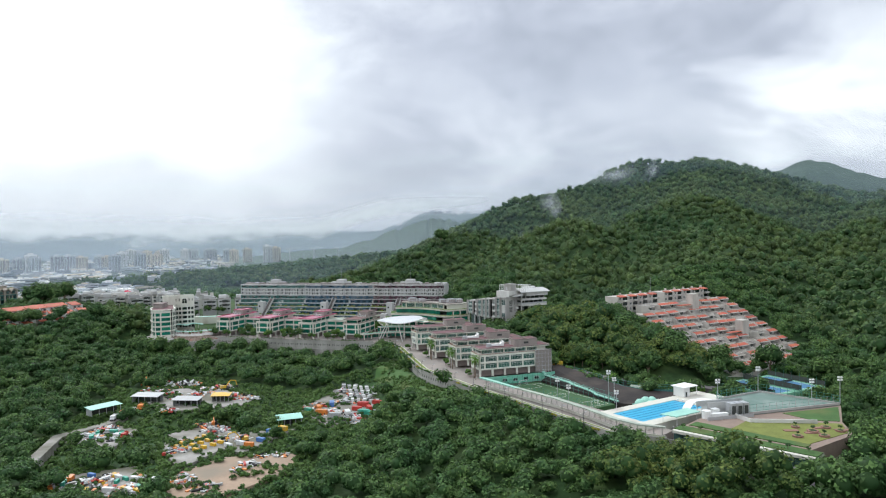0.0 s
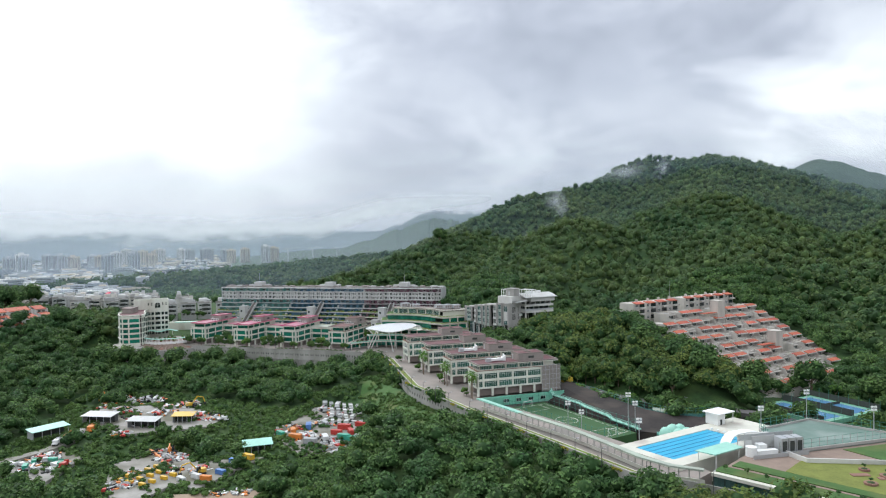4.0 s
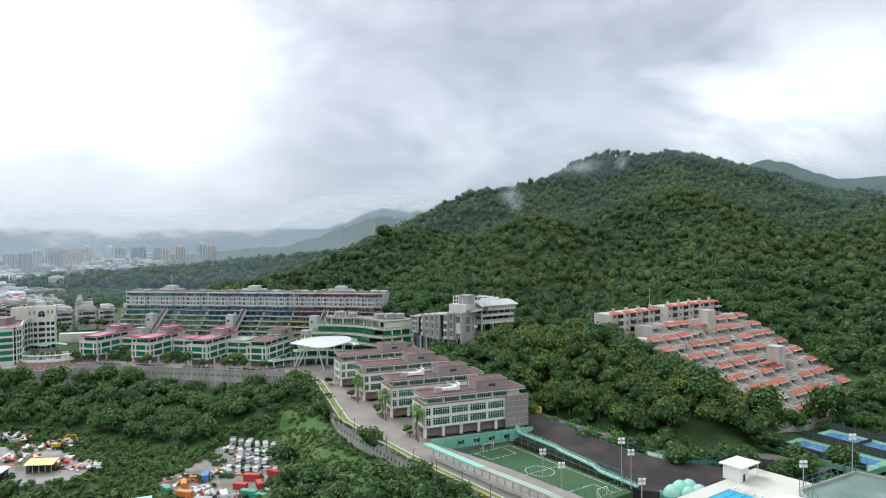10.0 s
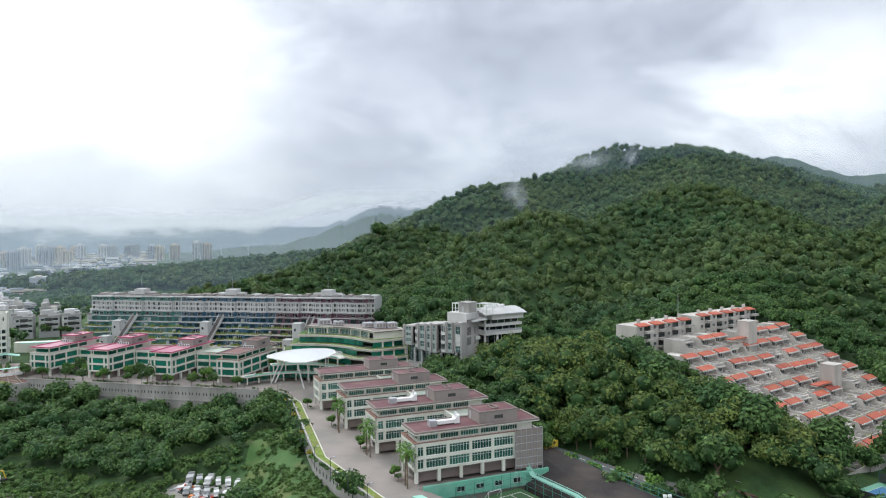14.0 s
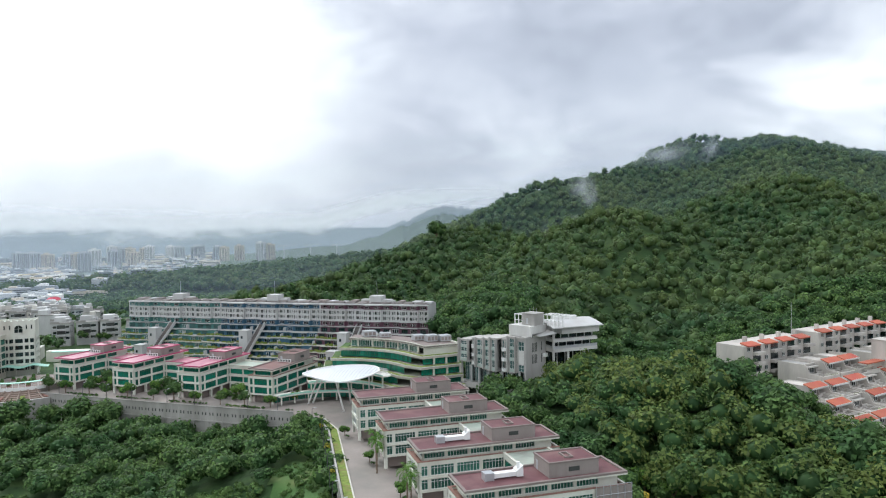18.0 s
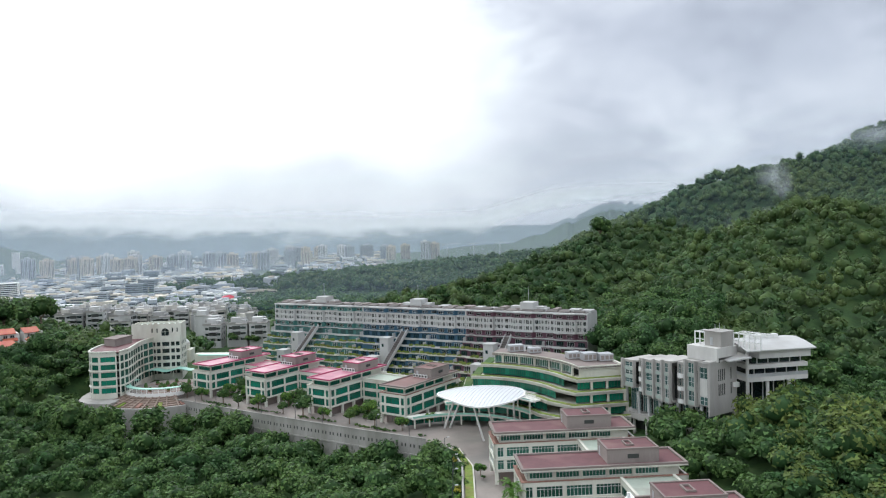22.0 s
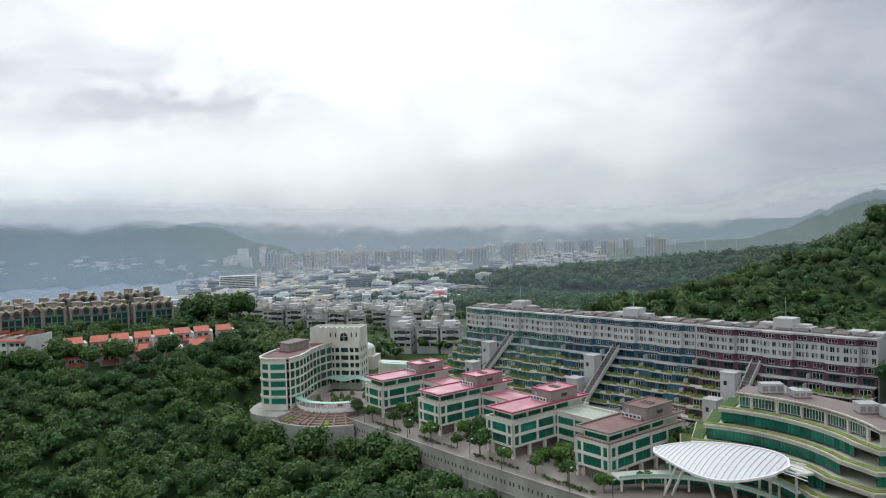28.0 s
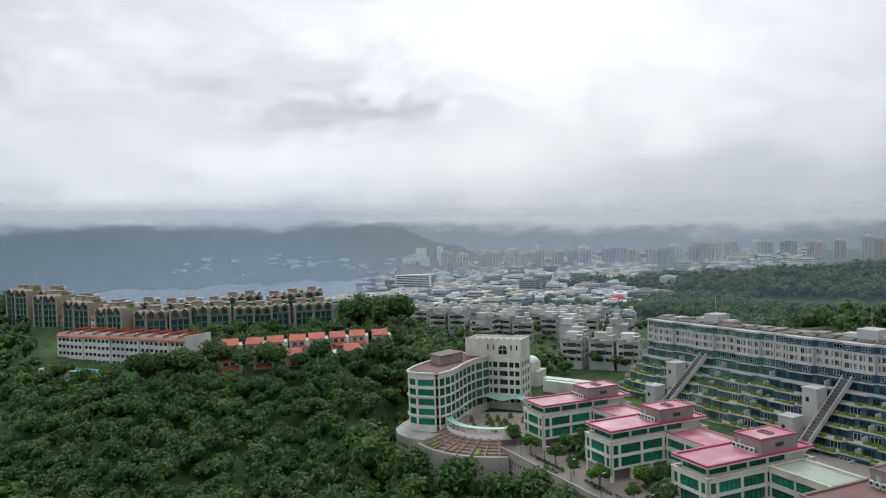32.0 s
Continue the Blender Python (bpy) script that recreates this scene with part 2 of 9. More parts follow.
M_TURF = material("artificial_turf", (0.042, 0.098, 0.036), 0.9, 0.1, 6.0, 3.0, 0.1)
M_GRASS = material("lawn", (0.052, 0.112, 0.028), 0.95, 0.35, 5.0, 2.2, 0.3, dirt=(0.11, 0.13, 0.04), dirt_at=0.58)
M_PLANTER = material("planted_edge", (0.155, 0.215, 0.04), 0.95, 0.55, 1.6, 1.5, 0.5, dirt=(0.19, 0.16, 0.06), dirt_at=0.58)
M_YGRASS = material("yellow_green_lawn", (0.155, 0.175, 0.04), 0.95, 0.3, 4.0, 2.0, 0.2)
M_TEAL = material("pale_teal_sheet", (0.30, 0.56, 0.46), 0.45, 0.12, 3.0, 1.0, 0.05)
M_TEALPAINT = material("teal_painted_wall", (0.17, 0.46, 0.33), 0.6, 0.16, 3.0, 1.0, 0.05, dirt=(0.3, 0.5, 0.4), dirt_at=0.6)
M_TEALSTEEL = material("green_fence_steel", (0.06, 0.22, 0.17), 0.5, 0.1)
M_STEEL = material("grey_steel", (0.45, 0.46, 0.47), 0.4, 0.1, 1.0, 6.0, 0.05, metal=0.4)
M_DARKSTEEL = material("dark_painted_steel", (0.06, 0.065, 0.07), 0.5, 0.1, 1.0, 6.0, 0.05)
M_DARKSLOPE = material("dark_netted_slope", (0.030, 0.025, 0.023), 0.95, 0.45, 5.0, 1.2, 0.6, dirt=(0.062, 0.050, 0.042), dirt_at=0.56)
M_DIRT = material("bare_earth", (0.33, 0.24, 0.17), 0.95, 0.22, 8.0, 1.0, 0.3, dirt=(0.24, 0.2, 0.15), dirt_at=0.54)
M_YARD = material("yard_concrete", (0.30, 0.285, 0.26), 0.9, 0.25, 7.0, 1.0, 0.2, dirt=(0.13, 0.125, 0.09), dirt_at=0.50)
M_ROUGHCAST = material("pinkish_grey_roughcast", (0.50, 0.465, 0.42), 0.85, 0.14, 3.0, 2.0, 0.1, each=0.12, dirt=(0.33, 0.31, 0.28), dirt_at=0.55, streak=4)
M_ORANGE = material("orange_clay_roof", (0.37, 0.095, 0.055), 0.75, 0.16, 3.0, 2.5, 0.2, each=0.35, dirt=(0.36, 0.11, 0.06), dirt_at=0.6)
M_MAROONWALL = material("maroon_tiled_wall", (0.105, 0.045, 0.065), 0.7, 0.15, 4.0, 2.0)
M_BLUEWALL = material("blue_tiled_wall", (0.035, 0.095, 0.15), 0.7, 0.15, 4.0, 2.0)
M_TEALWALL = material("teal_tiled_wall", (0.055, 0.165, 0.15), 0.7, 0.15, 4.0, 2.0)
M_FACADE = material("pale_grey_facade", (0.46, 0.462, 0.45), 0.8, 0.1, 5.0, 2.5, 0.06, dirt=(0.38, 0.37, 0.35), dirt_at=0.6, streak=4)
M_MEMBRANE = material("white_membrane", (0.60, 0.615, 0.625), 0.55, 0.04, 3.0, 2.0, 0.02)
M_SOIL = material("undergrowth", (0.030, 0.068, 0.018), 0.95, 0.6, 5.0, 0.9, 0.9, dirt=(0.06, 0.10, 0.026), dirt_at=0.58)
M_BARK = material("grey_brown_bark", (0.16, 0.12, 0.085), 0.9, 0.25, 0.6, 6.0, 0.3)
M_LEAF = leaves("broadleaf_foliage", (0.040, 0.094, 0.032), (0.096, 0.158, 0.044))
# Darker green for crown cores: the shade between leaf clumps, put into colour.
M_LEAFSHADE = leaves("inner_foliage_shade", (0.026, 0.066, 0.021), (0.046, 0.096, 0.027), 0.3)
M_HILLLEAF = leaves("hillside_foliage", (0.040, 0.090, 0.036), (0.104, 0.146, 0.044), 0.55, 0.013)
M_OLIVELEAF = leaves("olive_foliage", (0.060, 0.106, 0.028), (0.138, 0.172, 0.042), 0.6, 0.05)
M_BRIGHTLEAF = leaves("light_green_foliage", (0.075, 0.165, 0.032), (0.125, 0.225, 0.04), 0.5)
M_SCRUBLEAF = leaves("scrub_foliage", (0.060, 0.118, 0.032), (0.105, 0.170, 0.048), 0.6, 0.06)
M_YELLOWLEAF = leaves("yellow_green_foliage", (0.26, 0.27, 0.03), (0.32, 0.26, 0.03), 0.4)
M_WATER = material("bay_water", (0.16, 0.20, 0.23), 0.38, 0.05, 200.0, 0.02, 0.0)
M_POOL = material("pool_water", (0.025, 0.36, 0.57), 0.3, 0.14, 4.0, 0.7, 0.1)


# ---- building blocks ----
class Shape:
    """Collects faces of one mesh."""

    def __init__(self):
        self.v, self.f, self.m = [], [], []

    def face(self, points, slot=0):
        k = len(self.v)
        self.v.extend(tuple(p) for p in points)
        self.f.append(tuple(range(k, k + len(points))))
        self.m.append(slot)
        return self

    def box(self, x0, y0, z0, x1, y1, z1, slot=0):
        k = len(self.v)
        self.v += [(x0, y0, z0), (x1, y0, z0), (x1, y1, z0), (x0, y1, z0), (x0, y0, z1), (x1, y0, z1), (x1, y1, z1), (x0, y1, z1)]
        self.f += [(k, k + 3, k + 2, k + 1), (k + 4, k + 5, k + 6, k + 7), (k, k + 1, k + 5, k + 4), (k + 1, k + 2, k + 6, k + 5), (k + 2, k + 3, k + 7, k + 6), (k + 3, k, k + 4, k + 7)]
        self.m += [slot] * 6
        return self

    def prism(self, outline, z0, z1, slot=0):
        """An upright block over an outline given counter-clockwise; z may be a number or one per corner."""
        n, k = len(outline), len(self.v)
        a = z0 if isinstance(z0, (list, tuple)) else [z0] * n
        b = z1 if isinstance(z1, (list, tuple)) else [z1] * n
        self.v += [(p[0], p[1], a[i]) for i, p in enumerate(outline)] + [(p[0], p[1], b[i]) for i, p in enumerate(outline)]
        self.f += [tuple(range(k + n - 1, k - 1, -1)), tuple(range(k + n, k + 2 * n))]
        self.f += [(k + i, k + (i + 1) % n, k + n + (i + 1) % n, k + n + i) for i in range(n)]
        self.m += [slot] * (n + 2)
        return self

    def beam(self, a, b, w, h=None, slot=0):
        """A square bar from a to b."""
        a, b, h = Vector(a), Vector(b), h or w
        d = (b - a).normalized()
        side = d.cross(Vector((0, 0, 1)))
        side = side.normalized() if side.length > 1e-4 else Vector((1, 0, 0))
        up = side.cross(d)
        ring = [side * w / 2 + up * h / 2, side * w / 2 - up * h / 2, -side * w / 2 - up * h / 2, -side * w / 2 + up * h / 2]
        k = len(self.v)
        self.v += [tuple(a + r) for r in ring] + [tuple(b + r) for r in ring]
        self.f += [(k + 3, k + 2, k + 1, k), (k + 4, k + 5, k + 6, k + 7)] + [(k + i, k + (i + 1) % 4, k + 4 + (i + 1) % 4, k + 4 + i) for i in range(4)]
        self.m += [slot] * 6
        return self

    def rod(self, a, b, r, r2=None, n=8, slot=0):
        a, b, r2 = Vector(a), Vector(b), r if r2 is None else r2
        d = (b - a).normalized()
        side = d.cross(Vector((0, 0, 1)))
        side = side.normalized() if side.length > 1e-4 else Vector((1, 0, 0))
        up = side.cross(d)
        k = len(self.v)
        for c, q in ((a, r), (b, r2)):
            self.v += [tuple(c + (side * math.cos(2 * math.pi * i / n) + up * math.sin(2 * math.pi * i / n)) * q) for i in range(n)]
        self.f += [(k + i, k + (i + 1) % n, k + n + (i + 1) % n, k + n + i) for i in range(n)] + [tuple(range(k + n - 1, k - 1, -1)), tuple(range(k + n, k + 2 * n))]
        self.m += [slot] * (n + 2)
        return self

    def band(self, outer, inner, z0, z1, slot=0, closed=False):
        """A wall or slab between two lines of equal length."""
        n, k = len(outer), len(self.v)
        for a, b in zip(outer, inner):
            self.v += [(a[0], a[1], z0), (a[0], a[1], z1), (b[0], b[1], z1), (b[0], b[1], z0)]
        m = n if closed else n - 1
        for i in range(m):
            p, q = k + 4 * i, k + 4 * ((i + 1) % n)
            self.f += [(p + e, q + e, q + (e + 1) % 4, p + (e + 1) % 4) for e in range(4)]
        if not closed:
            self.f += [(k, k + 1, k + 2, k + 3), (k + 4 * n - 1, k + 4 * n - 2, k + 4 * n - 3, k + 4 * n - 4)]
        self.m += [slot] * (4 * m + (0 if closed else 2))
        return self

    def dome(self, c, rx, ry, rz, n=12, rings=4, slot=0):
        k = len(self.v)
        for a in range(rings):
            e = math.pi / 2 * a / rings
            self.v += [(c[0] + rx * math.cos(e) * math.cos(2 * math.pi * i / n), c[1] + ry * math.cos(e) * math.sin(2 * math.pi * i / n), c[2] + rz * math.sin(e)) for i in range(n)]
        self.v.append((c[0], c[1], c[2] + rz))
        for a in range(rings - 1):
            self.f += [(k + a * n + i, k + a * n + (i + 1) % n, k + (a + 1) * n + (i + 1) % n, k + (a + 1) * n + i) for i in range(n)]
        top = k + rings * n
        self.f += [(k + (rings - 1) * n + i, k + (rings - 1) * n + (i + 1) % n, top) for i in range(n)]
        self.m += [slot] * (rings * n)
        return self

    def mesh(self, name, *mats):
        me = bpy.data.meshes.new(name)
        me.from_pydata(self.v, [], self.f)
        for m in mats:
            me.materials.append(m)
        if len(mats) > 1:
            me.polygons.foreach_set("material_index", self.m)
        me.update()
        return me


def thing(name, label, category, group="", m=None, kind=""):
    ob = new(name)
    ob.empty_display_size = 0.5
    if m is not None:
        ob.matrix_world = m
    return tagged(ob, label, category, group, kind)


def part(name, shape, mats, parent, label="", m=None):
    mats = mats if isinstance(mats, (list, tuple)) else (mats,)
    ob = new(name, shape if isinstance(shape, bpy.types.Mesh) else shape.mesh(name, *mats))
    ob.parent = parent
    if m is not None:
        ob.matrix_basis = m
    if label:
        ob["label"] = label
    return ob


def solid(name, shape, mats, label, category, group="", kind="", m=None):
    mats = mats if isinstance(mats, (list, tuple)) else (mats,)
    ob = new(name, shape.mesh(name, *mats))
    if m is not None:
        ob.matrix_world = m
    return tagged(ob, label, category, group, kind)


_windows = {}


def window_mesh(w, h, lights=3, frame_mat=None, pane_mat=None, transom=0.0, bar=0.07):
    """A framed window, its sill line at z 0, centred on x 0, the outer face towards -y."""
    key = (round(w, 2), round(h, 2), lights, frame_mat.name, pane_mat.name, transom)
    if key not in _windows:
        s, seen = Shape(), {}
        xs = [-w / 2]
        for k in range(lights):
            xs += [-w / 2 + w * k / lights + bar, -w / 2 + w * (k + 1) / lights - (bar if k == lights - 1 else 0)]
        xs.append(w / 2)
        xs = sorted(set(round(x, 4) for x in xs))
        zs = [0, bar] + ([h * transom, h * transom + bar] if transom else []) + [h - bar, h]

        def corner(x, y, z):
            p = (round(x, 4), round(y, 4), round(z, 4))
            if p not in seen:
                seen[p] = len(s.v)
                s.v.append(p)
            return seen[p]

        for a in range(len(xs) - 1):
            for b in range(len(zs) - 1):
                q = [(xs[a], zs[b]), (xs[a + 1], zs[b]), (xs[a + 1], zs[b + 1]), (xs[a], zs[b + 1])]
                if a % 2 and b % 2:
                    s.f.append(tuple(corner(x, 0.08, z) for x, z in q))
                    s.m.append(1)
                    for (x0, z0), (x1, z1) in zip(q, q[1:] + q[:1]):
                        s.f.append((corner(x0, -0.02, z0), corner(x1, -0.02, z1), corner(x1, 0.08, z1), corner(x0, 0.08, z0)))
                        s.m.append(0)
                else:
                    s.f.append(tuple(corner(x, -0.02, z) for x, z in q))
                    s.m.append(0)
        _windows[key] = s.mesh("window", frame_mat, pane_mat)
    return _windows[key]


def wall_run(s, put, length, rows, bays, thick=0.45, z0=0.0, z1=3.0, slot=0, m=None):
    """A wall along local x from 0 to length, outer face at y 0, with an opening at each bay (x0, x1) in each row (za, zb).
    Solid pieces go into s by the pose m; put(pose, w, h) is called for each opening."""
    t = Shape()
    zs = z0
    for za, zb in rows:
        t.box(0, 0, zs, length, thick, za)
        xs = 0.0
        for a, b in bays:
            t.box(xs, 0, za, a, thick, zb)
            xs = b
            put(m @ pose((a + b) / 2, 0.22, za), b - a, zb - za)
        t.box(xs, 0, za, length, thick, zb)
        zs = zb
    t.box(0, 0, zs, length, thick, z1)
    k = len(s.v)
    s.v += [tuple(m @ Vector(p)) for p in t.v]
    s.f += [tuple(i + k for i in f) for f in t.f]
    s.m += [slot] * len(t.f)


def window_join(s):
    """A put() for wall_run that gathers far-off windows of one wall into the shape s."""
    def put(m, w, h):
        for a, b, y, slot in ((0, 0, 0.0, 0), (0.12, 0.12, -0.03, 1)):
            q = [(-w / 2 + a, y, b), (w / 2 - a, y, b), (w / 2 - a, y, h - b), (-w / 2 + a, y, h - b)]
            s.face([m @ Vector(c) for c in q], slot)
    return put


def smooth(ob):
    ob.data.polygons.foreach_set("use_smooth", [True] * len(ob.data.polygons))
    return ob


# ---- land ----
CAMPUS = ((170, 60, 2), (115, 150, -2), (85, 235, -5), (50, 300, -6), (15, 385, -4), (-25, 455, -4), (-100, 490, -3), (-190, 480, -4))
RIDGES = (
    # (line of x, y, z), flat half-width, slope
    (CAMPUS, 26, 0.55),
    (((333, 961, 151), (318, 955, 142), (250, 940, 144), (222, 935, 138), (190, 920, 121), (145, 880, 107), (95, 845, 99), (41, 800, 77), (-17, 711, 48), (-66, 660, 30), (-120, 645, 19), (-200, 640, 6), (-330, 700, -8)), 3, 0.36),
    (((333, 961, 151), (352, 966, 138), (431, 985, 118), (520, 1000, 109), (608, 1010, 100), (900, 1100, 86)), 3, 0.33),
    (((320, 940, 148), (262, 760, 104), (215, 600, 66), (180, 500, 40), (150, 440, 24)), 10, 0.42),
    (((420, 720, 80), (360, 520, 54), (300, 380, 34), (250, 260, 20), (190, 130, 8)), 10, 0.3),
    (((100, 640, 66), (60, 560, 36), (35, 480, 16)), 10, 0.4),
    (((44, 408, 9), (62, 380, 14), (74, 352, 12), (84, 326, 7)), 10, 0.46),
    (((-52, 404, -7), (-43, 388, -6), (-27, 330, -5.5), (-5, 286, -5.5), (19, 247, -6.5), (38, 215, -8)), 3, 0.42),
    (((-600, 350, 22), (-440, 388, 14), (-355, 390, 12), (-298, 412, 12), (-272, 482, 11)), 9, 0.34),
    (((-560, 400, 26), (-400, 412, 20), (-350, 440, 18.5), (-326, 490, 17.5), (-332, 530, 12)), 10, 0.3),
    (((-330, 540, 4), (-250, 570, 3), (-150, 600, 4)), 45, 0.12),
    (((-640, 1010, -14), (-420, 1080, -2), (-260, 1120, 10), (-120, 1150, 21), (60, 1180, 32), (260, 1200, 52)), 14, 0.22),
)


def line_distance(x, y, line):
    """Distance to a broken line, and the line's height there."""
    best, height = np.full(np.shape(x), 1e9), np.zeros(np.shape(x))
    for (ax, ay, az), (bx, by, bz) in zip(line, line[1:]):
        dx, dy = bx - ax, by - ay
        t = np.clip(((x - ax) * dx + (y - ay) * dy) / (dx * dx + dy * dy), 0, 1)
        d = np.hypot(x - ax - t * dx, y - ay - t * dy)
        near = d < best
        best, height = np.where(near, d, best), np.where(near, az + t * (bz - az), height)
    return best, height


PADS = (
    ("concrete_yard", M_YARD, -13.0, [(-167, 356), (-156, 327), (-135, 308), (-102, 319), (-104, 343), (-138, 356)]),
    ("lorry_yard", M_YARD, -14.0, [(-76, 312), (-59, 285), (-40, 285), (-36, 316), (-45, 354), (-65, 360)]),
    ("earth_yard", M_DIRT, -17.6, [(-104, 238), (-99, 214), (-80, 214), (-64, 238), (-63, 259), (-93, 255)]),
    ("scrap_yard", M_YARD, -16.8, [(-119, 262), (-104, 240), (-96, 262), (-86, 258), (-73, 290), (-96, 286), (-113, 303), (-126, 284)]),
    ("container_yard", M_YARD, -17.6, [(-149, 234), (-134, 217), (-104, 212), (-122, 246)]),
    ("upper_scrap_yard", M_YARD, -16.4, [(-170, 288), (-164, 274), (-140, 263), (-141, 291), (-156, 300)]),
)
CUTS = tuple((p[3], p[2] - 0.8) for p in PADS) + (
    ([(0, 296), (55, 212), (92, 172), (104, 184), (136, 205), (137, 245), (113, 266), (96, 282), (50, 340), (38, 330), (8, 306)], -5.5),
    ([(107, 302), (124, 270), (157, 288), (140, 320)], -2.6),
    ([(-224, 470), (-214, 436), (-190, 419), (-166, 427), (-110, 411), (-77, 401), (-56, 396), (-53, 413), (-77, 419), (-110, 428), (-165, 445), (-190, 429), (-205, 436), (-214, 472)], -21.0),
)


def inside(x, y, outline):
    ok = np.zeros(np.shape(x), bool)
    for (ax, ay), (bx, by) in zip(outline, outline[1:] + outline[:1]):
        cross = (ay > y) != (by > y)
        ok ^= cross & (x < (bx - ax) * (y - ay) / (by - ay + 1e-12) + ax)
    return ok


def wobble(x, y, scale, seed=0.0):
    return (np.sin(x / scale + 1.3 + seed) * np.cos(y / scale * 1.13 + 0.7 * seed) + 0.6 * np.sin((x + y) / scale * 1.9 + seed) + 0.4 * np.cos((x - 1.7 * y) / scale * 2.7 + 2 * seed)) / 2


def land(x, y):
    x, y = np.asarray(x, float), np.asarray(y, float)
    base = np.where(y < 500, -19.0, -15.0 - 4 * np.clip((650 - y) / 150, 0, 1))
    base = base + 2.0 * wobble(x, y, 55)
    rough = np.clip((np.hypot(x + 40, y - 330) - 150) / 250, 0, 1)
    total = np.exp(base / 4.0)
    for line, half, slope in RIDGES:
        d, z = line_distance(x, y, line)
        d = np.maximum(d - half, 0)
        top = z - slope * d * d / (d + 12)
        top = top + rough * np.clip(z / 60, 0, 1) * 7 * wobble(x, y, 45, 2.0)
        total = total + np.exp(np.clip(top, -60, 400) / 4.0)
    # the bank that carries the stepped houses
    rx, ry = (x - 92) * 0.832 + (y - 368) * 0.555, (x - 92) * 0.555 - (y - 368) * 0.832
    side = np.maximum(np.maximum(-6 - rx, rx - 84), 0) + np.maximum(-14 - ry, 0) + np.maximum(ry - 66, 0)
    total = total + np.exp(np.clip(18.0 - 0.43 * np.maximum(ry, -2) - 0.55 * side, -60, 60) / 4.0)
    h = 4.0 * np.log(total)
    for outline, cap in CUTS:
        # the last strip keeps the foot of the retaining wall clear
        away = line_distance(x, y, [(*p, 0) for p in outline + outline[:1]])[0]
        if cap < -10 and cap > -20:
            h = np.maximum(h, np.where(inside(x, y, outline), cap, cap - 0.3 * away))
        h = np.where(inside(x, y, outline), np.minimum(h, max(cap, -11.5) if cap < -20 else cap), np.where(away < 60, np.minimum(h, max(cap, -12.5) + (3.5 if cap > -10 else 0.6) + (0.6 if cap > -20 else 1.0) * away), h))
    bay = np.clip(1.25 - np.hypot((x + 1330) / 500, (y - 830) / 480), 0, 0.25) / 0.25
    return h - 8 * bay


def ground_axis(lo, hi, near_lo, near_hi, step, far):
    near = np.arange(near_lo, near_hi + 0.1, step)
    left = near_lo - (near_lo - lo) * (np.linspace(0, 1, far) ** 2)[1:][::-1]
    right = near_hi + (hi - near_hi) * (np.linspace(0, 1, far) ** 2)[1:]
    return np.concatenate([left, near, right])


gx, gy = ground_axis(-4600, 4600, -520, 640, 7.0, 40), ground_axis(-1500, 4700, 0, 1120, 7.0, 34)
gX, gY = np.meshgrid(gx, gy)
gZ = land(gX, gY)
cols, rows_n = len(gx), len(gy)
idx = np.arange(cols * rows_n).reshape(rows_n, cols)
ground_mesh = bpy.data.meshes.new("ground")
ground_mesh.from_pydata(np.stack([gX, gY, gZ], -1).reshape(-1, 3).tolist(), [], np.stack([idx[:-1, :-1], idx[:-1, 1:], idx[1:, 1:], idx[1:, :-1]], -1).reshape(-1, 4).tolist())
ground_mesh.materials.append(M_SOIL)


def ground_patch(name, outline, mat, label, category, step=2.0, lift=0.25):
    """A sheet that lies on the land inside an outline."""
    xs, ys = np.arange(min(p[0] for p in outline), max(p[0] for p in outline), step), np.arange(min(p[1] for p in outline), max(p[1] for p in outline), step)
    X, Y = np.meshgrid(xs, ys)
    Z = land(X, Y) + lift
    ok = inside(X, Y, outline)
    number = np.arange(X.size).reshape(X.shape)
    full = ok[:-1, :-1] & ok[1:, :-1] & ok[:-1, 1:] & ok[1:, 1:]
    quads = np.stack([number[:-1, :-1], number[:-1, 1:], number[1:, 1:], number[1:, :-1]], -1)[full]
    me = bpy.data.meshes.new(name)
    me.from_pydata(np.stack([X, Y, Z], -1).reshape(-1, 3).tolist(), [], quads.tolist())
    me.materials.append(mat)
    return smooth(tagged(new(name, me), label, category, kind="structure"))


ground = smooth(tagged(new("ground", ground_mesh), "green undergrowth over valley floor and hillsides", "ground", kind="structure"))


# ---- campus: ground works ----
P_ANG, A_ANG = -19.1, -70.9
P_NEAR = ((-152.5, 453.6), (-123.3, 444.3), (-93.6, 435.4), (-63.9, 428.4))
A_NEAR = ((7.1, 306.0), (-3.6, 330.8), (-14.4, 355.8), (-25.2, 380.6))

PLATEAU = [(60, 213), (68, 221), (50, 249), (30, 279), (15, 298), (9.5, 304.5), (42, 316), (47, 330), (47, 345), (40, 385), (30, 405), (8, 442), (2, 470), (2, 530), (-172, 562), (-215, 520), (-213, 470), (-203, 446), (-170, 447), (-157, 446), (-110, 430), (-77, 420.5), (-53, 414.5), (-44, 408), (-36.5, 394), (-20, 330), (3, 288), (27, 250), (46, 219)]
solid("campus_plateau", Shape().prism(PLATEAU, -16, 0.0), M_PAVE, "pinkish paved campus terrace on a high retaining wall", "pavement", kind="structure")


def offset_line(line, d):
    """The line moved to its left by d metres."""
    out = []
    for i, p in enumerate(line):
        a, b = Vector(line[max(0, i - 1)]), Vector(line[min(len(line) - 1, i + 1)])
        t = (b - a).normalized()
        out.append((p[0] - t.y * d, p[1] + t.x * d))
    return out


